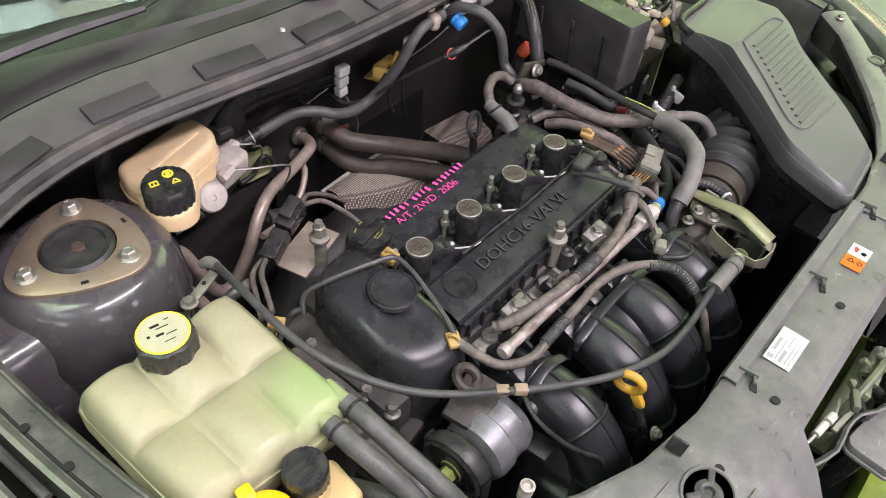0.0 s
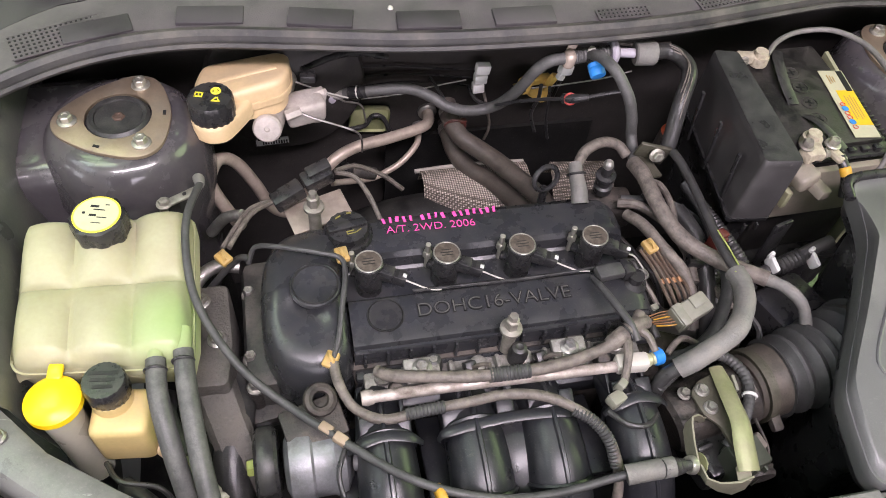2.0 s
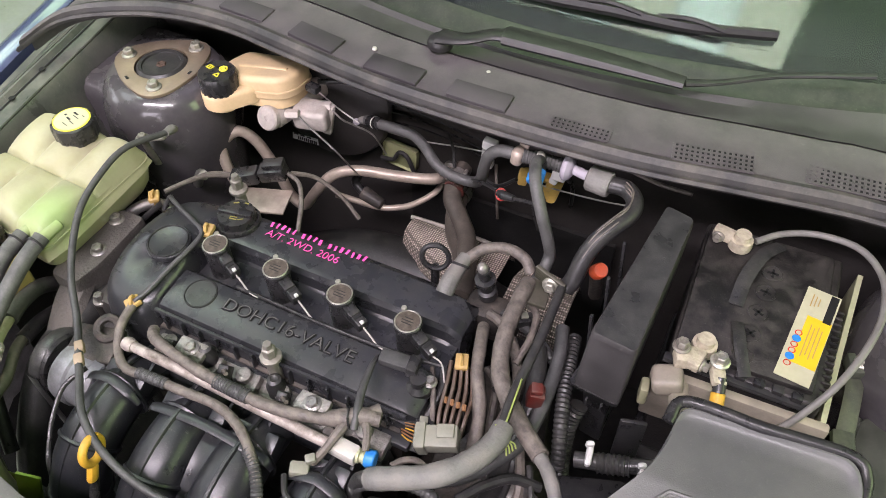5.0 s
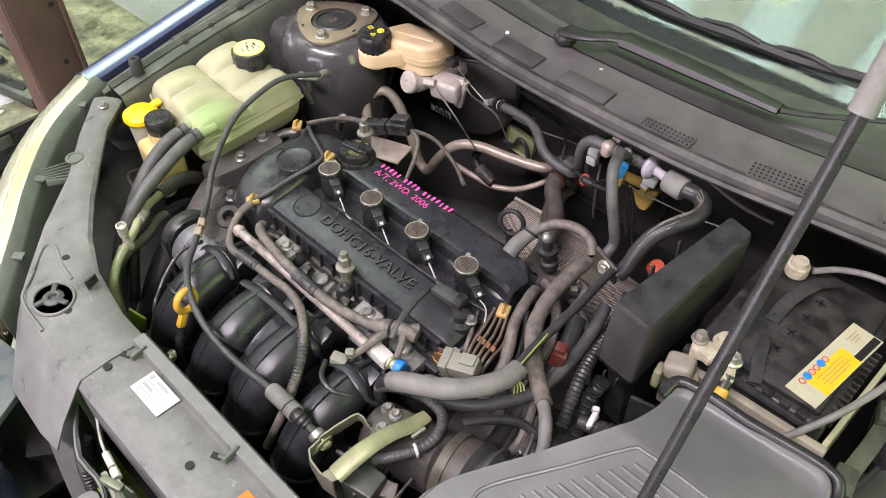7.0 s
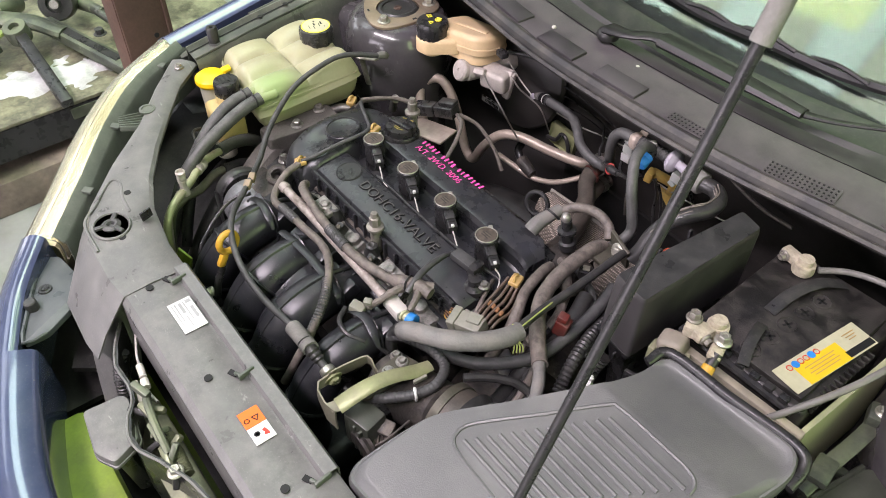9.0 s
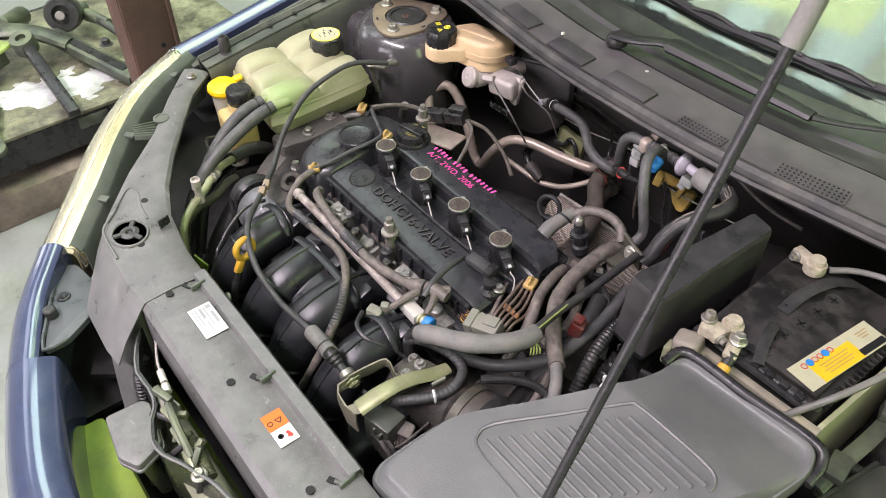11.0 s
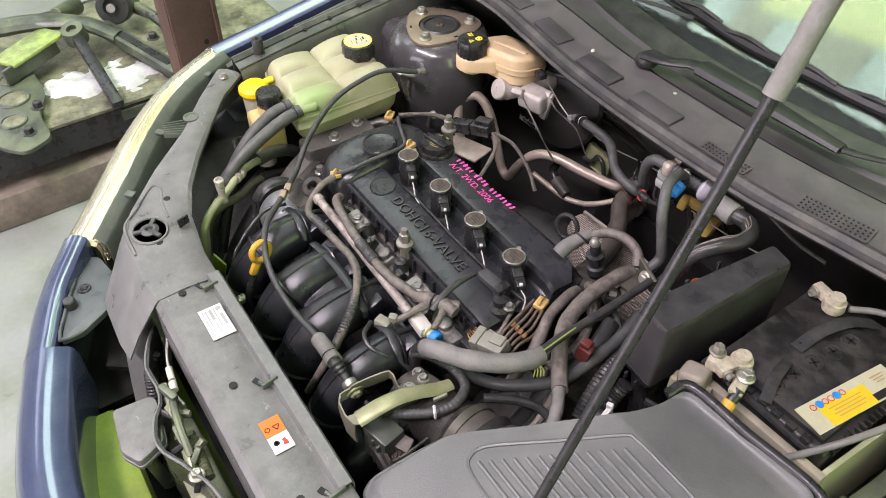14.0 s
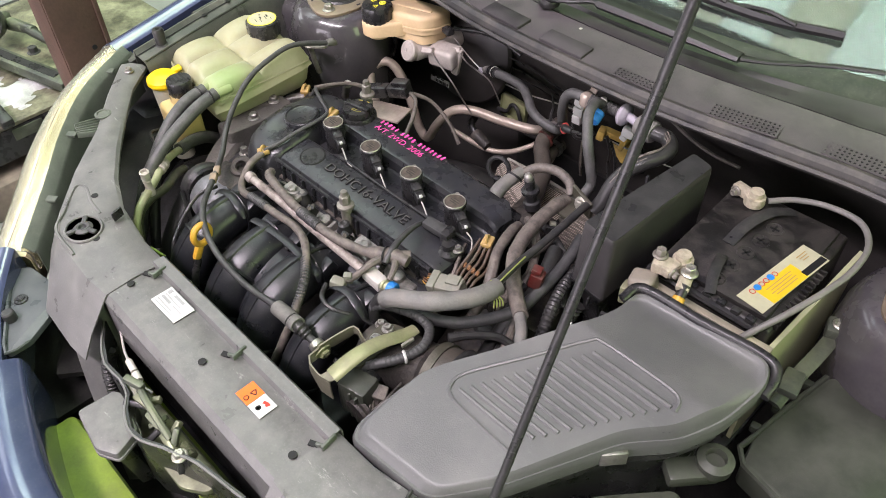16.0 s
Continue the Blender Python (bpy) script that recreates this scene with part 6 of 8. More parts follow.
part("cable_nut", lathe([(0, 0), (0.0095, 0), (0.0105, 0.003), (0.0105, 0.008), (0.008, 0.010), (0, 0.010)], (0.314, -0.289, 0.731), (1, 0, -0.3), 18), M_bolt, tb)
part("lock_nut", hexbolt((0.330, -0.288, 0.726), 0.0085, 0.006, (1, 0, -0.3)), M_strip, tb)
part("cable_thread", rod((0.308, -0.289, 0.731), (0.338, -0.286, 0.722), 0.0042, seg=10), M_strip, tb)
part("return_spring", tube([(0.408, -0.290, 0.680), (0.432, -0.262, 0.680)], 0.013, seg=16, sub=8, ribs=0.0024, pitch=0.005), M_tape, tb)
part("quadrant", lathe([(0, 0), (0.022, 0), (0.024, 0.004), (0.022, 0.008), (0.024, 0.012), (0, 0.012)], (0.412, -0.304, 0.682), (0, 1, 0.1), 22), M_dirty, tb, "dirty throttle quadrant")
part("link_rod", tube([(0.430, -0.24, 0.705), (0.432, -0.275, 0.700), (0.425, -0.298, 0.690)], 0.0022, seg=6), M_dirty, tb)
part("pale_tag", box((0.004, 0.020, 0.006), (0.406, -0.205, 0.737), (0, 0, -6), 0.001), M_greyconn, tb)
part("hose_clip", ring((0.419, -0.222, 0.734), 0.0072, 0.0022, (0.45, 0.9, 0.05), 18, 6), M_labelwhite, tb, "white hose clip")
for p in ((0.366, -0.205, 0.731), (0.368, -0.228, 0.731), (0.348, -0.202, 0.722)):
    part("bolt", hexbolt(p, 0.006, 0.006), M_steel, tb)
for x, y, w, h in ((0.355, -0.262, 0.02, 0.014), (0.346, -0.275, 0.016, 0.02)):
    part("cable_drum_rib", box((w, 0.006, h), (x, y, 0.700), (20, 0, 12), 0.002), M_rubber, tb)
duct = thing("air_intake_duct", (0.50, -0.19, 0.68), "black corrugated rubber air intake duct with a clamp", "air duct")
part("bellows", tube([(0.478, -0.188, 0.696), (0.505, -0.184, 0.698), (0.535, -0.178, 0.700), (0.58, -0.166, 0.702), (0.62, -0.150, 0.70)], [0.0455, 0.0475, 0.0500, 0.0520, 0.0530], seg=32, ribs=0.0055, pitch=0.0205), M_coolhose, duct)
part("cuff", rod((0.440, -0.195, 0.694), (0.484, -0.187, 0.696), 0.0445, 0.0465, seg=32), M_hose, duct)
part("clamp", lathe([(0.0450, -0.006), (0.0470, -0.006), (0.0470, 0.006), (0.0450, 0.006), (0.0450, -0.006)], (0.450, -0.193, 0.695), (1, 0.18, 0.04), 36), M_legmetal, duct, "dull steel hose clamp")
part("clamp_screw", box((0.014, 0.026, 0.012), (0.462, -0.240, 0.690), (25, 0, 10), 0.003), M_dirty, duct)

# clutter between the cover and the fuel rail
part("head_ledge", box((0.345, 0.032, 0.022), (0.150, -0.124, 0.697), (6, 0, 0), 0.004), M_headledge, engine, "pale cast ledge of the cylinder head")
for k in range(6):
    part("ledge_boss", lathe([(0, 0), (0.011, 0), (0.010, 0.010), (0.006, 0.012), (0, 0.011)], (0.0 + 0.058 * k, -0.119, 0.706), (0, -0.15, 1), 16), M_headledge, engine)
for k, x in enumerate((0.024, 0.082, 0.140, 0.198, 0.256)):
    part("ledge_rib", box((0.006, 0.030, 0.016), (x, -0.128, 0.712), (10, 0, 6 * (k % 3 - 1)), 0.002), M_headledge, engine)
for k, x in enumerate((0.012, 0.098, 0.184, 0.262)):
    hose("injector_lead", "thin brown lead from the loom to an injector plug", "wire", [(x + 0.006, -0.137, 0.737), (x + 0.012, -0.140, 0.748), (x + 0.022, -0.146, 0.756)], 0.0028, M_tape, seg=7)
lc = thing("loom_clip", (0.258, -0.205, 0.735), "olive plastic loom clip on the intake manifold", "clip")
part("block", box((0.022, 0.016, 0.014), (0.258, -0.203, 0.738), (0, 10, 25), 0.003), M_greyconn, lc)
part("tab", box((0.012, 0.010, 0.018), (0.266, -0.190, 0.745), (10, 0, 40), 0.002), M_greyconn, lc)
part("stem", box((0.010, 0.012, 0.03), (0.256, -0.205, 0.722), (0, 0, 25), 0.002), M_black, lc)
for pts in ([(0.258, -0.206, 0.735), (0.268, -0.212, 0.724), (0.288, -0.212, 0.718), (0.308, -0.208, 0.712), (0.322, -0.20, 0.70)], [(0.245, -0.215, 0.735), (0.262, -0.235, 0.738), (0.285, -0.238, 0.735), (0.305, -0.222, 0.725)]):
    hose("vacuum_line", "thin black vacuum line over the last intake runner", "hose", pts, 0.0036, M_rubber, seg=8)

# ---- coolant tank ----
def coolant_tank():
    t = thing("coolant_expansion_tank", (-0.30, 0.0, 0.66), "cream translucent coolant expansion tank, green coolant at its outlets", "coolant tank")
    X0, X1, Y0, Y1 = -0.402, -0.200, -0.095, 0.108
    n = 60
    rows = []
    for j in range(n + 1):
        v = j / n
        row = []
        for i in range(n + 1):
            u = i / n
            x, y = X0 + (X1 - X0) * u, Y0 + (Y1 - Y0) * v
            # rounded plan: pull the corners in
            e = max(0.0, max(abs(u - 0.5), abs(v - 0.5)) * 2 - 0.8) / 0.2
            fx = abs(math.sin(math.pi * min(1, max(0, (u - 0.02) / 0.96)) * 3)) ** 0.5
            fy = abs(math.sin(math.pi * (0.06 + 0.88 * v) * 2)) ** 0.5
            z = 0.783 + 0.019 * fx * fy + 0.010 * (v - 0.4) - 0.03 * e ** 2.2
            sx = 1 - 0.05 * max(0, abs(v - 0.5) * 2 - 0.75) / 0.25 - (0.03 if u > 0.5 else 0.06) * max(0.0, 0.5 - v)
            row.append((CX - 0.581 + (x - (CX - 0.581)) * sx, y + 0.02 * (u - 0.5) * (1 - v) * -1, z))
        rows.append(row)
    part("upper_shell", sheet(rows), M_tank, t, "cream moulded shell of six bulges", 60)
    out = rounded([(r[0], r[1]) for r in (rows[0][0], rows[0][-1], rows[-1][-1], rows[-1][0])], 0.022, 5)
    cx, cy = -0.301, 0.006
    part("lower_shell", sheet([[(cx + (x - cx) * s, cy + (y - cy) * s, z) for x, y in out] for s, z in ((0.995, 0.776), (1.005, 0.768), (0.995, 0.752), (0.95, 0.728), (0.86, 0.712), (0.5, 0.71), (0.0, 0.71))], closed=True), M_tank, t, "", 50)
    part("seam_flange", sheet([[(cx + (x - cx) * s, cy + (y - cy) * s, z) for x, y in out] for s, z in ((0.99, 0.770), (1.022, 0.770), (1.022, 0.764), (0.99, 0.764))], closed=True), M_tank, t)
    neck = part("neck", lathe([(0.024, 0.780), (0.027, 0.795), (0.027, 0.806), (0.0, 0.806)], (-0.302, 0.076, 0), seg=28), M_tank, t)
    cap = part("cap", lathe([(0.0, 0.796), (0.029, 0.796), (0.0315, 0.799), (0.032, 0.820), (0.031, 0.826), (0.0275, 0.828), (0, 0.828)], (-0.302, 0.076, 0), seg=48, flutes=8, depth=0.0016), M_capblack, t, "black screw cap with a printed warning disc")
    part("cap_rim_print", lathe([(0, 0), (0.027, 0), (0.027, 0.0007), (0, 0.0007)], (-0.302, 0.076, 0.8279), seg=36), M_yellow, cap, "yellow printed ring")
    part("cap_disc", lathe([(0, 0), (0.0247, 0), (0.0247, 0.0007), (0, 0.0007)], (-0.302, 0.076, 0.8284), seg=36), M_ivory, cap, "ivory printed disc")
    bm = None
    for k, (dx, dy, w, h) in enumerate(((-0.002, 0.012, 0.012, 0.005), (0.003, 0.006, 0.016, 0.002), (-0.004, -0.001, 0.010, 0.005), (0.006, -0.006, 0.014, 0.002), (-0.014, 0.004, 0.004, 0.005), (0.012, 0.012, 0.006, 0.002), (0.0, -0.013, 0.014, 0.0015))):
        bm = plate(w * 0.8, h * 0.6, pose(-0.302 + dx, 0.076 + dy, 0.8292, 0, 0, -14), 0.0004, bm)
    part("cap_print", bm, M_ink, cap, "small black pictograms")
    for x, y in ((-0.243, -0.098), (-0.214, -0.092)):
        part("outlet", rod((x, y + 0.03, 0.782), (x, y - 0.012, 0.782), 0.0085), M_tank, t)
    return t


coolant_tank()
for k, (pts) in enumerate(([(-0.243, -0.098, 0.782), (-0.241, -0.135, 0.777), (-0.234, -0.175, 0.760), (-0.225, -0.215, 0.728), (-0.215, -0.255, 0.68), (-0.205, -0.30, 0.60)],
                           [(-0.214, -0.092, 0.784), (-0.212, -0.128, 0.777), (-0.207, -0.175, 0.760), (-0.199, -0.228, 0.735), (-0.19, -0.275, 0.69), (-0.18, -0.32, 0.60)])):
    h = thing("coolant_hose", pts[0], "grey-black rubber coolant hose from the expansion tank", "hose", "coolant hoses")
    part("hose", tube(pts, 0.0110, seg=14), M_greyhose, h)
    part("clamp", ring((pts[0][0], pts[0][1] - 0.012, pts[0][2] - 0.001), 0.0110, 0.0018, (0, 1, 0.1), 20, 6), M_black, h)
hose("lower_radiator_hose", "thick black radiator hose below the tank", "hose", [(-0.17, -0.06, 0.66), (-0.175, -0.12, 0.665), (-0.185, -0.19, 0.64), (-0.17, -0.26, 0.58), (-0.15, -0.32, 0.5)], 0.022, M_rubber, seg=14)

# ---- washer filler and power steering reservoir ----
w = thing("washer_filler", (-0.347, -0.125, 0.66), "translucent washer filler neck with a bright yellow cap", "washer filler")
part("neck", lathe([(0, 0.60), (0.019, 0.60), (0.020, 0.70), (0.022, 0.75), (0.022, 0.768), (0, 0.768)], (-0.347, -0.127, 0), seg=24), M_neck, w)
cap = part("cap", lathe([(0, 0.760), (0.027, 0.762), (0.030, 0.767), (0.029, 0.774), (0.020, 0.781), (0.008, 0.783), (0, 0.783)], (-0.347, -0.125, 0), (0, 0, 1), 32), M_yellowcap, w, "bright yellow snap cap")
part("cap_tab", box((0.016, 0.018, 0.007), (-0.345, -0.095, 0.779), (10, 0, -8), 0.003), M_yellowcap, cap)
ps = thing("power_steering_reservoir", (-0.292, -0.13, 0.66), "amber power steering reservoir with a black screw cap", "fluid reservoir")
part("body", box((0.062, 0.056, 0.072), (-0.286, -0.135, 0.715), (0, 0, -6), 0.010, 3), M_psyellow, ps)
part("neck", rod((-0.293, -0.122, 0.742), (-0.293, -0.120, 0.766), 0.022, seg=24), M_psyellow, ps)
cap = part("cap", lathe([(0, 0.762), (0.0215, 0.762), (0.023, 0.764), (0.023, 0.788), (0.0215, 0.791), (0, 0.792)], (-0.293, -0.119, 0), seg=48, flutes=24, depth=0.0008), M_capblack, ps, "black knurled cap")
bm = None
for k in range(3):
    bm = plate(0.030 - 0.005 * k, 0.004, pose(-0.293, -0.111 - 0.008 * k, 0.7922, 0, 0, -6), 0.0004, bm)
part("cap_print", bm, M_deep, cap)
part("outlet", rod((-0.262, -0.15, 0.69), (-0.245, -0.165, 0.685), 0.008), M_cream, ps)

# ---- air conditioning lines at the front ----
ac = thing("air_conditioning_line", (-0.16, -0.275, 0.66), "greenish alloy air conditioning line with a capped service port", "pipe")
part("pipe", tube([(-0.232, -0.170, 0.700), (-0.212, -0.205, 0.710), (-0.194, -0.233, 0.713), (-0.170, -0.256, 0.714), (-0.151, -0.279, 0.714), (-0.132, -0.303, 0.714), (-0.117, -0.322, 0.706), (-0.108, -0.335, 0.680), (-0.104, -0.342, 0.60)], 0.0066, seg=14), M_limepipe, ac)
part("union", lathe([(0.006, -0.011), (0.0105, -0.011), (0.0112, -0.008), (0.0112, -0.003), (0.0090, -0.001), (0.0090, 0.002), (0.0108, 0.004), (0.0108, 0.010), (0.006, 0.011)], (-0.194, -0.233, 0.713), (0.62, -0.78, 0.03), 18), M_zincpale, ac, "pale ribbed pipe union")
part("port", lathe([(0, -0.012), (0.0085, -0.010), (0.0080, 0.0), (0.0060, 0.004), (0.0060, 0.020), (0, 0.020)], (-0.150, -0.279, 0.716), (0.1, 0.0, 1), 16), M_zincpale, ac)
part("port_cap", lathe([(0, 0), (0.0070, 0), (0.0075, 0.003), (0.0062, 0.005), (0.0062, 0.007), (0.0076, 0.009), (0.0076, 0.013), (0.0066, 0.015), (0.0066, 0.017), (0.0080, 0.018), (0.0080, 0.022), (0.0055, 0.023), (0.0045, 0.018), (0, 0.018)], (-0.149, -0.279, 0.733), (0.12, 0.0, 1), 22), M_zincpale, ac, "pale ribbed service port")
part("branch", tube([(-0.160, -0.286, 0.706), (-0.150, -0.300, 0.700), (-0.140, -0.318, 0.68), (-0.135, -0.330, 0.62)], 0.0045, seg=10), M_zincpale, ac)
hose("air_conditioning_hose", "blue-black air conditioning hose behind the support", "hose", [(-0.226, -0.182, 0.704), (-0.240, -0.148, 0.698), (-0.252, -0.11, 0.68), (-0.258, -0.07, 0.64)], 0.0115, M_greyhose)
hose("second_alloy_line", "olive alloy line below the service port", "pipe", [(-0.222, -0.170, 0.664), (-0.206, -0.205, 0.676), (-0.178, -0.246, 0.680), (-0.166, -0.280, 0.684), (-0.152, -0.312, 0.672), (-0.146, -0.33, 0.60)], 0.0078, M_acline)
hose("line_sleeve", "black sleeve with a clamp on the lower line", "hose", [(-0.238, -0.12, 0.640), (-0.228, -0.152, 0.658), (-0.214, -0.188, 0.671)], 0.0105, M_rubber)
hose("corner_hose", "black hose low behind the support corner", "hose", [(-0.30, -0.18, 0.66), (-0.26, -0.22, 0.665), (-0.21, -0.26, 0.64), (-0.17, -0.30, 0.58)], 0.010, M_rubber)
hose("corner_wire", "black wire loop behind the support corner", "wire", [(-0.31, -0.17, 0.70), (-0.29, -0.20, 0.715), (-0.25, -0.21, 0.70), (-0.23, -0.24, 0.66)], 0.003, M_rubber, seg=7)
leaf = thing("cooling_fan", (-0.09, -0.33, 0.55), "black fan blades behind the radiator, coloured for green light", "fan")
for k in range(5):
    a = 72 * k + 20
    part("blade", box((0.03, 0.004, 0.085), (-0.09 + 0.055 * math.sin(radians(a)), -0.335, 0.58 + 0.055 * math.cos(radians(a))), (0, a, 20), 0.0015), M_foam, leaf)
part("hub", rod((-0.09, -0.35, 0.58), (-0.09, -0.32, 0.58), 0.022), M_black, leaf)

# ---- brake reservoir, master cylinder and booster ----
br = thing("brake_fluid_reservoir", (-0.11, 0.31, 0.75), "amber brake fluid reservoir with a black cap printed yellow", "brake reservoir")
BO = [(-0.186, 0.345), (-0.082, 0.352), (-0.066, 0.342), (-0.066, 0.300), (-0.080, 0.278), (-0.125, 0.268), (-0.150, 0.262), (-0.190, 0.268), (-0.198, 0.300)]
part("tank", slab(rounded(BO, 0.016, 4), 0.788, 0.826, 0.010, 4, zf=lambda x, y: 0.10 * (x + 0.12) + 0.10 * (0.30 - y)), M_cream, br)
part("tank_belly", slab(rounded([(-0.13 + (x + 0.13) * 0.9, 0.308 + (y - 0.308) * 0.9) for x, y in BO], 0.016, 4), 0.772, 0.790, 0.004), M_cream, br)
part("tank_ridge", tube([(-0.165, 0.296, 0.8215), (-0.13, 0.303, 0.8245), (-0.085, 0.310, 0.8275)], 0.0045, seg=8, flat=0.8), M_cream, br)
part("tank_seam", slab(rounded([(-0.13 + (x + 0.13) * 1.03, 0.308 + (y - 0.308) * 1.04) for x, y in BO], 0.016, 4), 0.797, 0.801, 0.001, zf=lambda x, y: 0.10 * (x + 0.12) + 0.10 * (0.30 - y)), M_cream, br)
part("lobe", slab(rounded([(-0.203, 0.262), (-0.200, 0.232), (-0.180, 0.217), (-0.158, 0.219), (-0.142, 0.238), (-0.118, 0.272), (-0.130, 0.300), (-0.192, 0.300)], 0.012, 4), 0.784, 0.812, 0.008, 3), M_cream, br, "lobe below the filler")
part("neck", lathe([(0.006, 0.772), (0.022, 0.775), (0.029, 0.786), (0.0285, 0.812), (0, 0.812)], (-0.172, 0.250, 0), seg=28), M_cream, br)
cap = part("cap", lathe([(0, 0.806), (0.0285, 0.806), (0.030, 0.809), (0.0298, 0.834), (0.028, 0.838), (0, 0.839)], (-0.172, 0.250, 0), (0, 0, 1), 60, flutes=20, depth=0.001), M_capblack, br, "black knurled cap with yellow symbols")
bm = ring((-0.160, 0.212, 0.8415), 0.0055, 0.0014)
ring((-0.160, 0.212, 0.8415), 0.0018, 0.0012, bm=bm)
for dx, dy, w_, h_, a in ((-0.020, 0.199, 0.010, 0.002, 0), (-0.020, 0.206, 0.010, 0.002, 0), (-0.0245, 0.2025, 0.0018, 0.009, 0), (-0.0155, 0.2025, 0.0018, 0.009, 0), (-0.020, 0.2025, 0.0015, 0.008, 0),
                          (0.0035, 0.193, 0.011, 0.0018, 0), (0.0010, 0.1965, 0.009, 0.0018, 60), (0.0062, 0.1965, 0.009, 0.0018, -60)):
    plate(w_, h_, pose(-0.160 + dx, dy, 0.8415, 0, 0, a), 0.0008, bm)
bm.transform(pose(-0.172, 0.250, 0, 0, 0, -14) @ pose(0.166, -0.2025, -0.0015))
part("cap_symbols", bm, M_yellow, cap, "yellow printed warning symbols")
part("level_plug", box((0.022, 0.016, 0.012), (-0.043, 0.312, 0.806), (0, 0, -8), 0.003), M_black, br)
mc = thing("brake_master_cylinder", (-0.10, 0.29, 0.74), "cast alloy brake master cylinder below its reservoir", "master cylinder")
part("body", rod((-0.104, 0.274, 0.753), (-0.075, 0.375, 0.758), 0.019, seg=22), M_zincpale, mc)
part("outlet_block", box((0.058, 0.040, 0.040), (-0.052, 0.310, 0.752), (8, 0, 14), 0.008, 3), M_zincpale, mc)
part("flange_ear", box((0.016, 0.012, 0.060), (-0.030, 0.322, 0.742), (0, 12, 14), 0.004), M_zincpale, mc)
part("front_plug", lathe([(0, 0.002), (0.003, 0.002), (0.004, 0), (0.018, 0), (0.0205, 0.003), (0.0205, 0.012), (0.018, 0.014), (0, 0.014)], (-0.107, 0.262, 0.760), (0.1, 0.85, -0.35), 26), M_zincpale, mc)
for x, y, q in ((-0.080, 0.280, ((0.014, 0.263, 0.743), (0.026, 0.272, 0.715), (0.030, 0.30, 0.66))), (-0.044, 0.318, ((0.010, 0.330, 0.738), (0.035, 0.345, 0.715), (0.045, 0.365, 0.66)))):
    part("pipe_union", rod((x, y, 0.765), (x + 0.022, y + 0.006, 0.768), 0.008, seg=6), M_zincpale, mc)
    hose("brake_pipe", "thin steel brake pipe from the master cylinder", "pipe", [(x + 0.02, y + 0.004, 0.767), (x + 0.045, y - 0.004, 0.758)] + list(q), 0.0016, M_steel, seg=6)
bo = thing("brake_booster", (-0.07, 0.385, 0.70), "round black brake servo on the firewall", "brake servo")
part("drum", lathe([(0, 0), (0.06, 0), (0.10, -0.012), (0.118, -0.02), (0.122, -0.028), (0.118, -0.036), (0.10, -0.06)], (-0.075, 0.365, 0.735), (0, -1, 0.12), 44), M_darkpaint, bo)
part("booster_label", box((0.05, 0.001, 0.012), (-0.105, 0.345, 0.655), (-8, 0, 3)), M_greyink, bo, "small grey printed label")
bm = None
for k in range(12):
    bm = box((0.0022 if k % 3 else 0.003, 0.001, 0.006), (-0.127 + k * 0.004, 0.3440, 0.6535), (-8, 0, 3), bm=bm)
for k in range(3):
    bm = box((0.008, 0.001, 0.0025), (-0.123 + k * 0.013, 0.3442, 0.6605), (-8, 0, 3), bm=bm)
part("label_print", bm, M_ink, bo)
valve = thing("vacuum_check_valve", (0.0, 0.375, 0.71), "white vacuum check valve on the servo", "valve")
part("disc", lathe([(0, 0), (0.004, 0.0005), (0.014, 0), (0.0155, 0.004), (0.0135, 0.008), (0.006, 0.009), (0.006, 0.016), (0, 0.016)], (-0.012, 0.378, 0.708), (0.3, -0.8, 0.3), 24), M_lilac, valve)
part("nozzle", rod((-0.008, 0.374, 0.712), (0.016, 0.366, 0.722), 0.0078), M_sleeve, valve)

# ---- pipes and hoses along the firewall ----
pipe = thing("alloy_coolant_pipe", (-0.05, 0.29, 0.60), "bent bare alloy pipe running across the firewall", "pipe")
part("pipe", tube([(-0.165, 0.225, 0.60), (-0.185, 0.228, 0.655), (-0.196, 0.240, 0.690), (-0.182, 0.268, 0.703), (-0.160, 0.282, 0.680), (-0.138, 0.290, 0.62), (-0.118, 0.292, 0.560), (-0.090, 0.290, 0.548), (-0.055, 0.285, 0.60), (-0.020, 0.296, 0.645), (0.02, 0.315, 0.655), (0.08, 0.335, 0.650), (0.135, 0.355, 0.648), (0.150, 0.375, 0.645), (0.152, 0.400, 0.640)], 0.0095, seg=12), M_pipe, pipe)
part("flange", lathe([(0, 0), (0.016, 0), (0.016, 0.006), (0.012, 0.009), (0, 0.009)], (0.152, 0.402, 0.640), (0, -1, 0), 20), M_steel, pipe)
p2 = thing("thin_alloy_pipe", (0.12, 0.36, 0.60), "thin bare alloy pipe with a sensor below the coolant pipe", "pipe")
part("pipe", tube([(0.138, 0.392, 0.605), (0.130, 0.365, 0.600), (0.105, 0.345, 0.585), (0.080, 0.335, 0.575), (0.045, 0.320, 0.575), (-0.02, 0.295, 0.60)], 0.0055, seg=10), M_pipe, p2)
part("flange", lathe([(0, 0), (0.012, 0), (0.012, 0.006), (0, 0.008)], (0.139, 0.402, 0.606), (0, -1, 0), 16), M_steel, p2)
part("sensor", rod((0.015, 0.325, 0.592), (0.055, 0.322, 0.582), 0.014, 0.010, seg=14), M_dirty, p2)
part("sensor_boot", tube([(0.015, 0.326, 0.592), (0.0, 0.330, 0.606), (0.004, 0.336, 0.622)], 0.008, seg=10), M_black, p2)
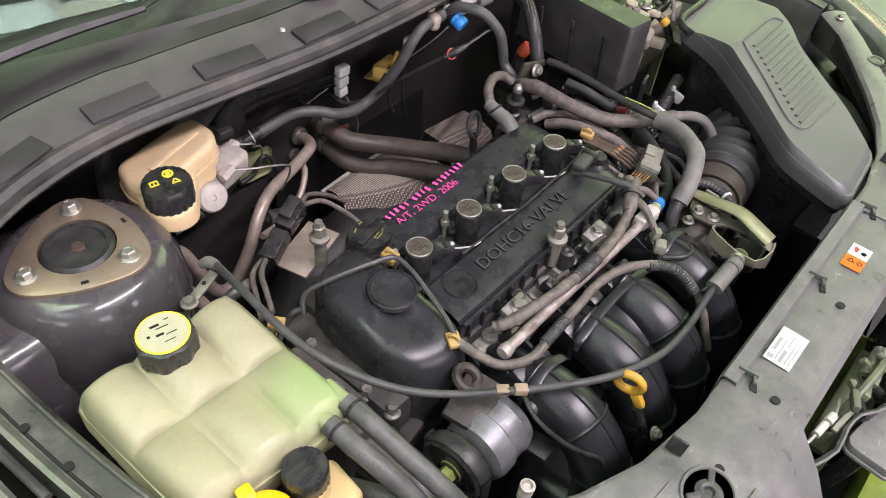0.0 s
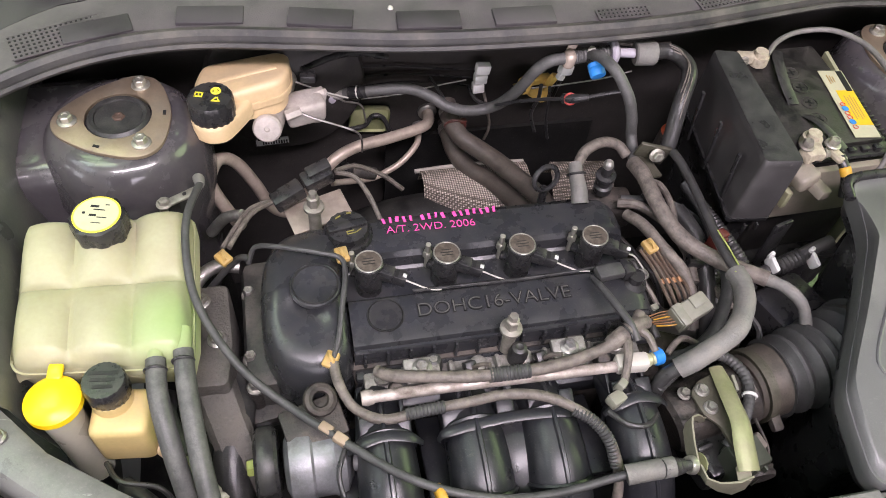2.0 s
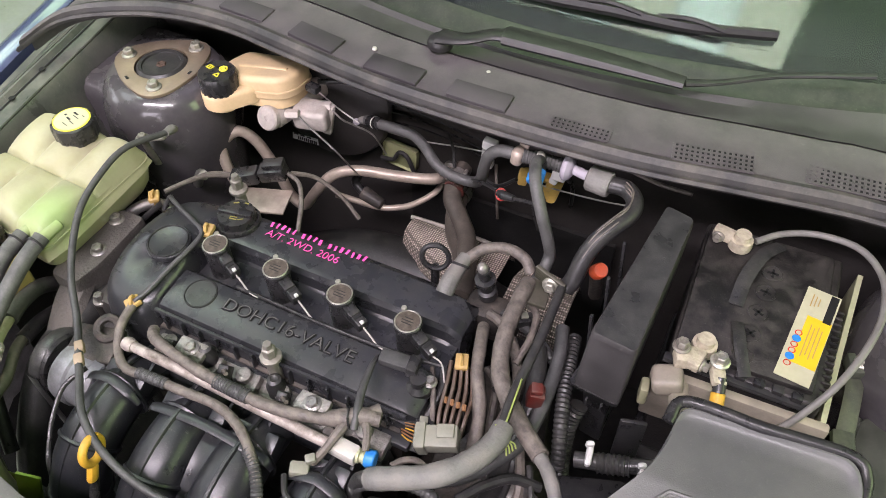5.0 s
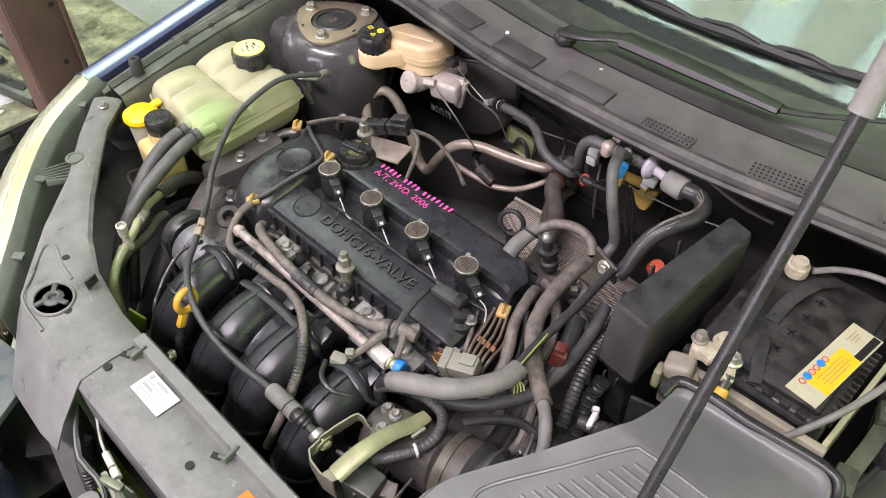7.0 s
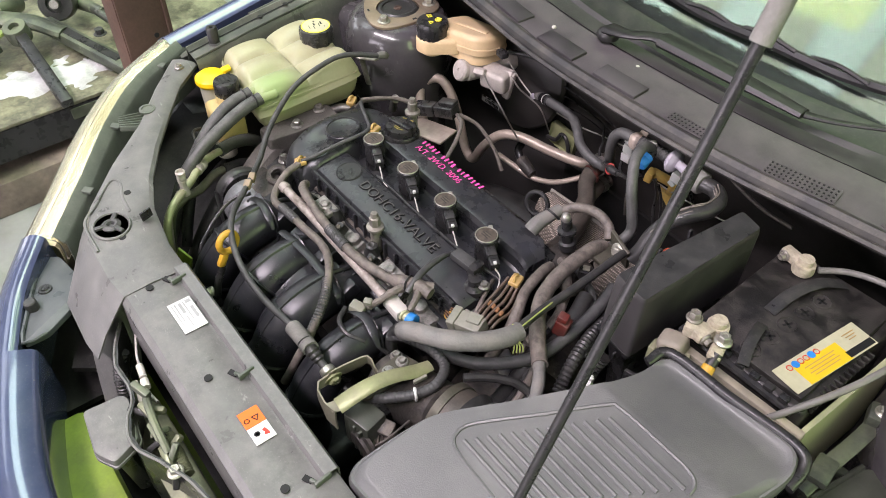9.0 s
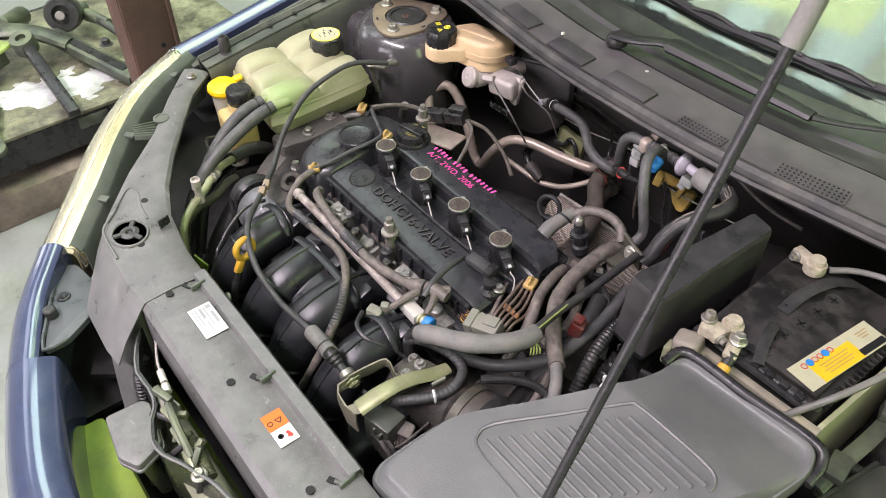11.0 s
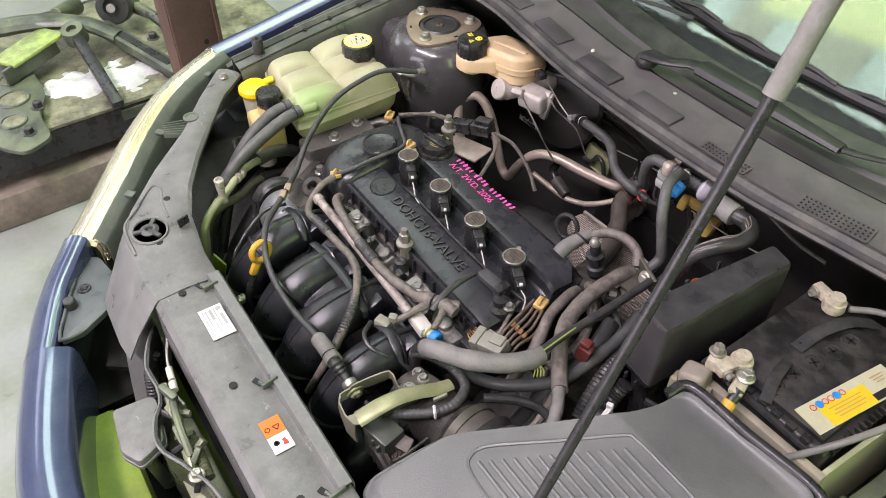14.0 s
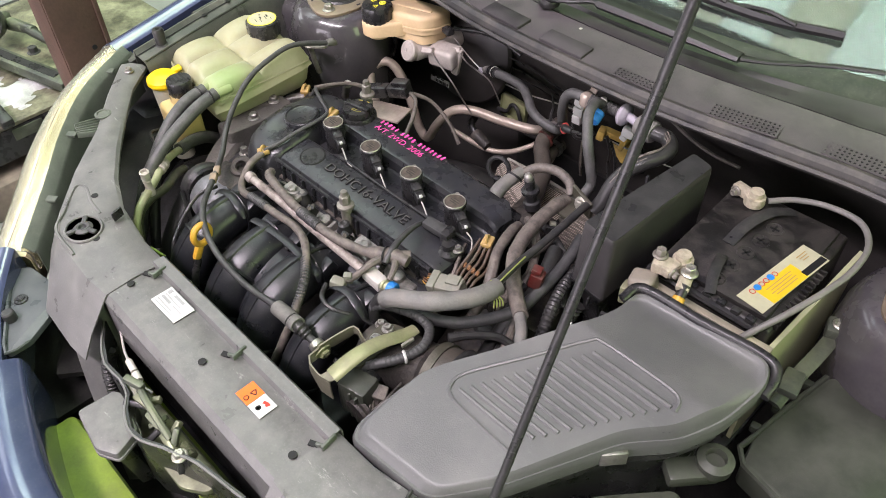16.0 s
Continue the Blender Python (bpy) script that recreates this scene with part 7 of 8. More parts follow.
for k, (pts) in enumerate(([(0.181, 0.385, 0.668), (0.181, 0.352, 0.664), (0.190, 0.322, 0.655), (0.212, 0.300, 0.648), (0.240, 0.268, 0.645), (0.262, 0.225, 0.65), (0.282, 0.175, 0.66), (0.29, 0.14, 0.665)],
                           [(0.184, 0.388, 0.622), (0.184, 0.360, 0.617), (0.190, 0.328, 0.606), (0.208, 0.295, 0.600), (0.235, 0.262, 0.605), (0.255, 0.215, 0.615), (0.27, 0.165, 0.625), (0.275, 0.12, 0.63)])):
    h = thing("heater_hose", pts[0], "dark brown rubber heater hose at the firewall", "hose", "heater hoses")
    part("hose", tube(pts, 0.0150, seg=16), M_hose, h)
    q = Vector(pts[1])
    part("clamp", lathe([(0.0155, -0.005), (0.0168, -0.005), (0.0168, 0.005), (0.0155, 0.005)], tuple(q + Vector((0, 0.012, 0.002))), (0, 1, 0.1), 22), M_steel, h)
    part("clamp_ear", box((0.006, 0.012, 0.008), (q.x + 0.012, q.y + 0.012, q.z + 0.014), (0, 30, 0), 0.0015), M_steel, h)
shield = thing("exhaust_heat_shield", (0.14, 0.25, 0.55), "dimpled bare metal exhaust heat shield behind the engine", "heat shield")
part("upper_sheet", sheet([[(x, yf - 0.012, 0.57), (x, yf, 0.596), (x, yf + 0.01, 0.600), (x, 0.295, 0.600), (x, 0.308, 0.594), (x, 0.322, 0.56)] for x, yf in ((0.126, 0.272), (0.145, 0.258), (0.18, 0.238), (0.22, 0.220), (0.27, 0.205), (0.305, 0.20))], 0.0015), M_weave, shield)
part("side_sheet", sheet([[(0.325, 0.190, 0.55), (0.328, 0.215, 0.60), (0.332, 0.245, 0.618), (0.340, 0.285, 0.612), (0.34, 0.30, 0.57)], [(0.43, 0.180, 0.56), (0.43, 0.205, 0.61), (0.43, 0.235, 0.622), (0.43, 0.27, 0.618), (0.43, 0.29, 0.58)]], 0.0015), M_weave, shield)
part("edge_roll", tube([(0.118, 0.312, 0.590), (0.20, 0.314, 0.592), (0.305, 0.312, 0.590)], 0.004, seg=8), M_heat, shield)
part("sensor_pipe", rod((0.155, 0.18, 0.60), (0.225, 0.17, 0.605), 0.008), M_steel, shield)
part("exhaust_body", tube([(-0.10, 0.20, 0.46), (0.05, 0.24, 0.52), (0.2, 0.25, 0.52), (0.38, 0.22, 0.50)], 0.055, seg=14), M_deep, shield)

vac = thing("vacuum_hose", (0.15, 0.33, 0.75), "black vacuum hose curving from the servo along the firewall", "hose")
part("hose", tube([(0.012, 0.367, 0.721), (0.038, 0.358, 0.730), (0.073, 0.352, 0.737), (0.110, 0.350, 0.736), (0.140, 0.334, 0.732), (0.165, 0.319, 0.722), (0.195, 0.315, 0.714), (0.228, 0.316, 0.714), (0.248, 0.300, 0.742), (0.262, 0.278, 0.788), (0.274, 0.266, 0.826), (0.291, 0.262, 0.845), (0.314, 0.262, 0.848)], 0.0085, seg=14), M_greyhose, vac)
part("hose_cuff", rod((0.018, 0.3645, 0.7235), (0.046, 0.3565, 0.7315), 0.0102, seg=16), M_black, vac)
part("white_band", rod((0.030, 0.3612, 0.7272), (0.034, 0.3600, 0.7284), 0.0108), M_white, vac)
part("bracket_clip", box((0.017, 0.021, 0.026), (0.318, 0.261, 0.847), (0, 6, -8), 0.007, 3), M_pipe, vac, "bare metal hose bracket")
part("bracket_tongue", box((0.013, 0.004, 0.034), (0.325, 0.272, 0.866), (-12, 18, -8), 0.002), M_pipe, vac)
part("bracket_fork", box((0.005, 0.012, 0.012), (0.333, 0.268, 0.878), (0, 18, 0), 0.001), M_pipe, vac)
part("tee", tube([(0.322, 0.263, 0.848), (0.345, 0.266, 0.848), (0.382, 0.269, 0.847)], 0.0098, seg=16, sub=6, ribs=0.0007, pitch=0.0045), M_greyhose, vac)
part("tee_nub", lathe([(0, 0), (0.006, 0), (0.005, 0.006), (0, 0.007)], (0.349, 0.262, 0.857), (0, -0.2, 1), 12), M_white, vac)
part("blue_spout", rod((0.351, 0.262, 0.850), (0.352, 0.246, 0.847), 0.009), M_black, vac)
part("blue_collar", lathe([(0.008, 0), (0.0112, 0), (0.0115, 0.004), (0.0106, 0.006), (0.0115, 0.008), (0.0112, 0.017), (0.010, 0.019), (0, 0.019)], (0.352, 0.247, 0.847), (0.08, -0.88, -0.45), 20), M_blue, vac, "bright blue quick connector")
part("lilac_disc", lathe([(0, 0), (0.016, 0), (0.0185, 0.003), (0.0185, 0.007), (0.015, 0.011), (0.009, 0.014), (0, 0.014)], (0.380, 0.269, 0.847), (1, -0.05, 0), 26), M_lilac, vac, "pale lilac check valve")
part("spigot", rod((0.393, 0.268, 0.847), (0.418, 0.262, 0.848), 0.0070), M_lilac, vac)
part("filter", lathe([(0.007, 0), (0.015, 0), (0.0172, 0.002), (0.0172, 0.028), (0.015, 0.031), (0.009, 0.031)], (0.416, 0.262, 0.848), (1, -0.12, 0.02), 22), M_sleeve, vac, "grey foam-covered filter")
part("right_hose", tube([(0.440, 0.259, 0.849), (0.466, 0.260, 0.849), (0.482, 0.246, 0.847), (0.484, 0.222, 0.846), (0.474, 0.199, 0.844), (0.459, 0.176, 0.832), (0.450, 0.159, 0.812), (0.446, 0.148, 0.788), (0.440, 0.138, 0.770)], 0.0112, seg=16), M_rubber, vac)
for k in range(5):
    a = 0.35 + 0.5 * k
    off = Vector((0.0035 * math.cos(a * 2), 0.0118 * math.cos(a), 0.0118 * math.sin(a)))
    part("braid_line", tube([tuple(Vector(p) + off) for p in ((0.468, 0.258, 0.849), (0.481, 0.246, 0.847), (0.483, 0.222, 0.846), (0.473, 0.199, 0.844), (0.459, 0.177, 0.832), (0.450, 0.160, 0.812))], 0.0011, seg=5), M_tape, vac)
hose("purge_hose", "grey hose dropping from the vacuum tee to the engine", "hose", [(0.349, 0.262, 0.851), (0.352, 0.236, 0.868), (0.363, 0.206, 0.868), (0.376, 0.190, 0.850), (0.386, 0.182, 0.830), (0.396, 0.180, 0.800), (0.402, 0.177, 0.772), (0.399, 0.150, 0.758), (0.394, 0.128, 0.760)], 0.0080, M_greyhose, seg=14)
wp = thing("white_plug", (0.355, 0.345, 0.745), "white plastic plug hanging before the firewall", "connector", "white connectors")
part("block", box((0.022, 0.014, 0.018), (0.355, 0.341, 0.760), (0, 10, 8), 0.003), M_brightwhite, wp)
part("tab", box((0.012, 0.010, 0.010), (0.348, 0.339, 0.747), (0, 24, 8), 0.002), M_brightwhite, wp)
part("lead", tube([(0.360, 0.346, 0.752), (0.366, 0.360, 0.735), (0.368, 0.380, 0.70), (0.366, 0.392, 0.65)], 0.0035, seg=7), M_black, wp)
elb = thing("water_outlet_hose", (0.33, 0.13, 0.74), "brown-grey elbow hose at the rear of the valve cover", "hose")
part("hose", tube([(0.388, 0.150, 0.760), (0.375, 0.160, 0.772), (0.350, 0.160, 0.780), (0.322, 0.148, 0.778), (0.305, 0.128, 0.768)], 0.0076, seg=12), M_tape, elb)
part("elbow", tube([(0.304, 0.132, 0.770), (0.301, 0.112, 0.766), (0.299, 0.092, 0.762), (0.298, 0.078, 0.752)], [0.0095, 0.0105, 0.0115, 0.012], seg=14), M_sleeve, elb, "grey rubber elbow")
part("clamp", ring((0.302, 0.118, 0.767), 0.0118, 0.002, (0, 1, 0.7), 20, 6), M_black, elb)
eye = thing("engine_lifting_eye", (0.262, 0.125, 0.72), "black steel engine lifting ring behind the valve cover", "lifting eye")
part("ring", ring((0.262, 0.124, 0.757), 0.0185, 0.0038, (0.25, -1, 0.3), 28, 8), M_black, eye)
part("stem", rod((0.262, 0.120, 0.70), (0.262, 0.123, 0.74), 0.006), M_black, eye)
ob = thing("bracket_block", (0.42, 0.13, 0.75), "bare metal bracket with a bolt beside the loom", "bracket")
part("plate", box((0.045, 0.006, 0.04), (0.418, 0.138, 0.772), (12, 8, -15), 0.002), M_legmetal, ob)
part("arm", box((0.03, 0.04, 0.006), (0.408, 0.122, 0.762), (0, 14, 10), 0.002), M_legmetal, ob)
part("bolt", hexbolt((0.422, 0.130, 0.777), 0.008, 0.008, (0, -1, 0.2)), M_bolt, ob)
s2 = thing("coolant_sensor", (0.345, 0.135, 0.74), "black temperature sensor on the water outlet", "sensor")
part("body", lathe([(0.013, 0), (0.013, 0.012), (0.009, 0.014), (0.009, 0.028), (0.014, 0.030), (0.014, 0.036), (0.008, 0.038), (0.008, 0.054), (0, 0.054)], (0.345, 0.112, 0.735), (-0.10, -0.10, 1), 16), M_black, s2)
part("tip", lathe([(0.0065, 0), (0.0075, 0.004), (0.006, 0.010), (0.003, 0.013), (0, 0.013)], (0.339, 0.1065, 0.788), (-0.10, -0.10, 1), 14), M_steel, s2)
part("outlet_housing", box((0.075, 0.045, 0.05), (0.355, 0.105, 0.70), bevel=0.010), M_dirty, s2)
conw = thing("white_connector", (0.234, 0.385, 0.71), "white block connectors on the firewall", "connector", "white connectors")
for k in range(3):
    part("block", box((0.023 - 0.002 * k, 0.014, 0.0165), (0.231 - 0.002 * k, 0.374, 0.745 - 0.0188 * k), (0, 6 - 5 * k, 0), 0.002), M_brightwhite, conw)
    hose("thin_wire", "thin black wire along the firewall", "wire", [(0.226, 0.383, 0.736 - 0.0175 * k), (0.17, 0.392, 0.735 - 0.014 * k), (0.10, 0.394, 0.745 - 0.016 * k), (0.04, 0.392, 0.75 - 0.02 * k)], 0.0018, M_black, seg=5)
yc = thing("yellow_connector", (0.32, 0.335, 0.73), "yellow plastic connector bracket on the firewall", "connector")
part("upper_bar", box((0.052, 0.014, 0.014), (0.318, 0.364, 0.722), (10, 4, 10), 0.003), M_ochre, yc)
part("arm", box((0.014, 0.022, 0.020), (0.296, 0.352, 0.722), (0, 10, 20), 0.003), M_ochre, yc)
part("arm", box((0.010, 0.012, 0.034), (0.340, 0.356, 0.722), (10, 20, 6), 0.002), M_ochre, yc)
bm = slab(rounded([(-0.034, 0.010), (0.032, 0.016), (0.022, -0.024), (0.012, -0.026)], 0.004, 2), -0.008, 0.008, 0.002)
bm.transform(pose(0.322, 0.378, 0.692, 70, 0, 8))
part("wedge", bm, M_ochre, yc, "wedge-shaped lower half")
part("slot", box((0.040, 0.006, 0.006), (0.320, 0.362, 0.7105), (0, 4, 10), 0.001), M_ink, yc)
rp = thing("red_tipped_plug", (0.325, 0.25, 0.79), "black plug with a red tip on a wire", "plug")
part("red_tip", ring((0.314, 0.218, 0.812), 0.0072, 0.0021, (-0.3, -0.8, 0.5), 20, 8), M_redring, rp, "red plastic ring")
part("body", tube([(0.308, 0.226, 0.806), (0.318, 0.215, 0.815), (0.336, 0.208, 0.822)], [0.0072, 0.0066, 0.0045], seg=12), M_black, rp)
part("lead", tube([(0.334, 0.209, 0.821), (0.355, 0.202, 0.831), (0.374, 0.196, 0.838), (0.388, 0.188, 0.835)], 0.0028, seg=7), M_black, rp)
part("rear_lead", tube([(0.308, 0.227, 0.805), (0.290, 0.245, 0.79), (0.262, 0.272, 0.765), (0.235, 0.30, 0.735)], 0.0028, seg=7), M_black, rp)
oc = thing("orange_cap", (0.49, 0.19, 0.76), "orange-red plastic cap on a fitting beside the fuse box", "cap")
part("cap", lathe([(0, 0), (0.0095, 0), (0.0105, 0.003), (0.0105, 0.018), (0.0090, 0.021), (0, 0.021)], (0.463, 0.188, 0.760), (0.35, -0.35, 0.8), 18), M_orangecap, oc)
part("fitting", rod((0.466, 0.200, 0.70), (0.464, 0.189, 0.762), 0.009), M_dirty, oc)
# embossed strokes on the firewall and dark plates behind the hoses
bm = None
for k in range(14):
    bm = box((0.0022, 0.002, 0.010 + 0.004 * (k % 3)), (0.157 + 0.0062 * k, 0.4055, 0.762), (0, 10 * (k % 3 - 1), 0), bm=bm)
part("stamped_marks", bm, M_black, fw, "unreadable stamped marks")
part("firewall_plate", box((0.066, 0.006, 0.050), (0.054, 0.397, 0.636), (0, 6, 0), 0.008), M_strip, fw, "dull olive-tan plate")
hose("firewall_wire", "black wire loom bending along the firewall", "wire", [(0.02, 0.388, 0.625), (0.045, 0.386, 0.632), (0.058, 0.386, 0.652), (0.075, 0.384, 0.648), (0.088, 0.384, 0.612)], 0.004, M_black)
hose("firewall_loom", "black wiring loom low on the firewall", "wire loom", [(-0.05, 0.335, 0.80), (0.0, 0.36, 0.80), (0.04, 0.375, 0.79), (0.08, 0.38, 0.775)], 0.005, M_black)

hl = thing("heater_hose_clip", (0.186, 0.335, 0.660), "dark red clip round the heater hose", "clip")
part("band", ring((0.186, 0.338, 0.661), 0.0162, 0.0024, (0.1, 1, 0.25), 22, 6), M_darkred, hl)
part("tab", box((0.010, 0.008, 0.008), (0.198, 0.336, 0.672), (0, 20, 0), 0.002), M_darkred, hl)
for k, pts in enumerate(([(0.150, 0.392, 0.72), (0.165, 0.380, 0.700), (0.172, 0.366, 0.690), (0.176, 0.372, 0.655), (0.170, 0.384, 0.625)],
                         [(0.215, 0.385, 0.700), (0.222, 0.368, 0.690), (0.236, 0.352, 0.690), (0.262, 0.338, 0.700), (0.292, 0.334, 0.730)],
                         [(0.238, 0.384, 0.698), (0.246, 0.370, 0.665), (0.252, 0.362, 0.630), (0.250, 0.372, 0.590)],
                         [(0.318, 0.336, 0.735), (0.322, 0.345, 0.700), (0.318, 0.352, 0.660), (0.330, 0.350, 0.620)],
                         [(0.330, 0.330, 0.735), (0.338, 0.338, 0.700), (0.342, 0.342, 0.655), (0.352, 0.340, 0.610)],
                         [(0.395, 0.385, 0.790), (0.440, 0.380, 0.775), (0.490, 0.375, 0.768), (0.540, 0.372, 0.770)])):
    hose("firewall_lead", "thin black lead hanging before the firewall", "wire", pts, 0.0026 + 0.0006 * (k % 2), (M_rubber, M_black, M_tape)[k % 3], seg=7)
for k, pts in enumerate(([(0.04, 0.385, 0.692), (0.10, 0.383, 0.697), (0.16, 0.386, 0.706), (0.21, 0.388, 0.712)], [(0.30, 0.352, 0.716), (0.36, 0.352, 0.718), (0.43, 0.355, 0.722), (0.48, 0.360, 0.728)], [(-0.06, 0.345, 0.770), (-0.02, 0.340, 0.752), (0.015, 0.338, 0.738)])):
    hose("glint_line", "thin wire across the firewall, pale for its glints", "pipe", pts, 0.0013, M_glint, seg=6)

# connectors behind the timing end
cb = thing("oxygen_sensor_connector", (-0.05, 0.18, 0.72), "grey-black double connector on a bracket behind the engine", "connector")
part("block", box((0.042, 0.026, 0.022), (-0.046, 0.186, 0.735), (5, -12, 18), 0.003), M_capblack, cb)
part("block_top", box((0.034, 0.018, 0.008), (-0.044, 0.188, 0.751), (5, -12, 18), 0.002), M_capblack, cb)
part("second_block", box((0.045, 0.024, 0.022), (-0.088, 0.170, 0.722), (0, -14, 22), 0.003), M_capblack, cb)
part("bracket", box((0.085, 0.050, 0.004), (-0.050, 0.152, 0.702), (0, -4, 15), 0.001), M_pipe, cb, "bare tan bracket plate")
for pts in ([(-0.11, 0.163, 0.72), (-0.135, 0.14, 0.73), (-0.152, 0.110, 0.735), (-0.168, 0.08, 0.735)], [(-0.11, 0.17, 0.715), (-0.14, 0.152, 0.722), (-0.16, 0.12, 0.725), (-0.178, 0.09, 0.722)],
            [(-0.02, 0.19, 0.738), (0.005, 0.18, 0.735), (0.022, 0.155, 0.72), (0.035, 0.12, 0.70)], [(-0.02, 0.195, 0.735), (0.01, 0.215, 0.72), (0.05, 0.22, 0.69), (0.08, 0.215, 0.66)]):
    hose("sensor_lead", "dark sensor lead behind the engine", "wire", pts, 0.0036, M_tape, seg=8)
hose("side_pipe", "bare steel pipe beside the timing cover", "pipe", [(-0.16, 0.075, 0.70), (-0.19, 0.075, 0.705), (-0.215, 0.055, 0.70), (-0.232, 0.02, 0.68)], 0.009, M_steel)
hose("side_probe", "thin dark probe lead beside the timing cover", "wire", [(-0.20, 0.05, 0.69), (-0.175, 0.06, 0.715), (-0.155, 0.062, 0.735), (-0.142, 0.055, 0.74)], 0.0045, M_rubber)
hose("tower_pipe", "steel tube between the tower and the engine", "pipe", [(-0.20, 0.17, 0.66), (-0.175, 0.16, 0.70), (-0.15, 0.145, 0.72)], 0.008, M_steel)

# ---- fuse box ----
fb = thing("fuse_box", (0.53, 0.13, 0.62), "tall black plastic fuse box with a flat lid", "fuse box")
out = [(0.500, 0.022), (0.552, 0.016), (0.558, 0.232), (0.522, 0.240)]
c = Vector((0.533, 0.128))
ro = rounded(out, 0.006, 3)
part("lid", sheet([[(c.x + (x - c.x) * s + dx, c.y + (y - c.y) * s2, z) for x, y in ro] for s, s2, z, dx in ((1.10, 1.01, 0.755, -0.004), (1.02, 1.0, 0.853, 0), (1.0, 0.995, 0.860, 0), (0.95, 0.985, 0.8635, 0), (0.5, 0.5, 0.8635, 0), (0, 0, 0.8635, 0))], closed=True), M_fuselid, fb, "black lid")
part("lid_top", sheet([[(c.x + (x - c.x) * s, c.y + (y - c.y) * s2, 0.8642) for x, y in ro] for s, s2 in ((0.93, 0.98), (0.5, 0.5), (0, 0))], closed=True), M_dusttop, fb, "dusty lid top")
part("base", sheet([[(c.x + (x - c.x) * s - 0.006, c.y + (y - c.y) * s2, z) for x, y in ro] for s, s2, z in ((0.55, 0.80, 0.62), (0.62, 0.86, 0.70), (0.70, 0.92, 0.738), (1.16, 1.015, 0.750), (1.18, 1.02, 0.757), (0.9, 0.9, 0.757), (0, 0, 0.757))], closed=True), M_black, fb)
for y in (0.06, 0.12, 0.18):
    part("side_rib", box((0.004, 0.006, 0.09), (0.4945, y, 0.795), (0, -4, 0), 0.001), M_black, fb)
for x in (0.514, 0.532):
    part("base_rib", box((0.003, 0.006, 0.012), (x, 0.012, 0.745), bevel=0.001), M_black, fb)
part("latch", box((0.010, 0.020, 0.03), (0.570, 0.035, 0.775), (0, 0, 10), 0.003), M_olive, fb, "grey-green lid latch")
hose("fuse_box_conduit", "black corrugated conduit below the fuse box", "cable", [(0.505, 0.03, 0.70), (0.500, 0.015, 0.67), (0.505, -0.01, 0.62), (0.52, -0.04, 0.56)], 0.010, M_rubber, ribs=0.0014)
part("bracket", box((0.03, 0.006, 0.10), (0.572, 0.008, 0.70), (0, 0, 15), 0.002), M_black, fb)

# ---- battery ----
bat = thing("car_battery", (0.66, 0.18, 0.58), "black car battery with a yellow warning label and oxidised terminals", "battery")
part("case", box((0.165, 0.225, 0.21), (0.660, 0.183, 0.703), (0, 0, 2), 0.006, 3), M_battery, bat)
part("lid_step", box((0.150, 0.205, 0.010), (0.656, 0.185, 0.810), (0, 0, 2), 0.003), M_battery, bat)
for k in range(5):
    x, y = 0.655 + 0.002 * k, 0.100 + 0.033 * k
    pl = part("vent_plug", lathe([(0, 0), (0.0125, 0), (0.0125, 0.001), (0.0110, 0.0014), (0.0105, 0.0006), (0, 0.0006)], (x, y, 0.8148), seg=24), M_battery, bat)
    bm = box((0.013, 0.0028, 0.0008), (x, y, 0.8158), (0, 0, 40 + 13 * k))
    box((0.013, 0.0028, 0.0008), (x, y, 0.8158), (0, 0, 130 + 13 * k), bm=bm)
    part("plug_cross", bm, M_ink, pl)
for k in range(14):
    part("grip_tooth", box((0.010, 0.0035, 0.008), (0.7445, 0.088 + 0.0095 * k, 0.806), (0, 0, 2), 0.001), M_battery, bat)
part("carry_strap", tube([(0.633, 0.165, 0.8160), (0.635, 0.205, 0.8235), (0.646, 0.248, 0.8245), (0.664, 0.282, 0.8150)], 0.0085, seg=8, flat=0.14), M_rubber, bat, "flat black carrying strap")
part("carry_strap", tube([(0.664, 0.072, 0.8155), (0.652, 0.098, 0.8230), (0.645, 0.122, 0.8225), (0.640, 0.142, 0.8155)], 0.0070, seg=8, flat=0.14), M_rubber, bat, "flat black carrying strap")
lm = Matrix.Translation((0.716, 0.158, 0.8166)) @ pose(0, 0, 0, 0, 0, 84)
lab = part("warning_label", plate(0.140, 0.038, lm, 0.0008), M_ivory, bat, "yellow and ivory warning label")
part("label_yellow", plate(0.072, 0.027, lm @ pose(-0.010, -0.005, 0.0006), 0.0005), M_labelyellow, lab)
part("label_black", plate(0.044, 0.009, lm @ pose(0.046, -0.0125, 0.0009), 0.0005), M_ink, lab)
for dx in (-0.040, -0.013):
    part("label_blue_dot", lathe([(0, 0), (0.0050, 0), (0.0050, 0.0004), (0, 0.0004)], tuple(lm @ Vector((dx, 0.0105, 0.0012))), seg=14), M_blue, lab, "round blue symbol")
for dx in (-0.050, -0.031, -0.022, -0.004):
    part("label_ring", ring(tuple(lm @ Vector((dx, 0.0105, 0.0012))), 0.0036, 0.0006, seg=12, tseg=4), M_red, lab)
for k in range(4):
    part("text_line", plate(0.05 - 0.008 * (k % 2), 0.0012, lm @ pose(-0.010, 0.001 - 0.0042 * k, 0.0012), 0.0003), M_tan, lab)
for k in range(3):
    part("text_line", plate(0.02 - 0.004 * k, 0.0012, lm @ pose(0.050, 0.010 - 0.004 * k, 0.0012), 0.0003), M_tan, lab)


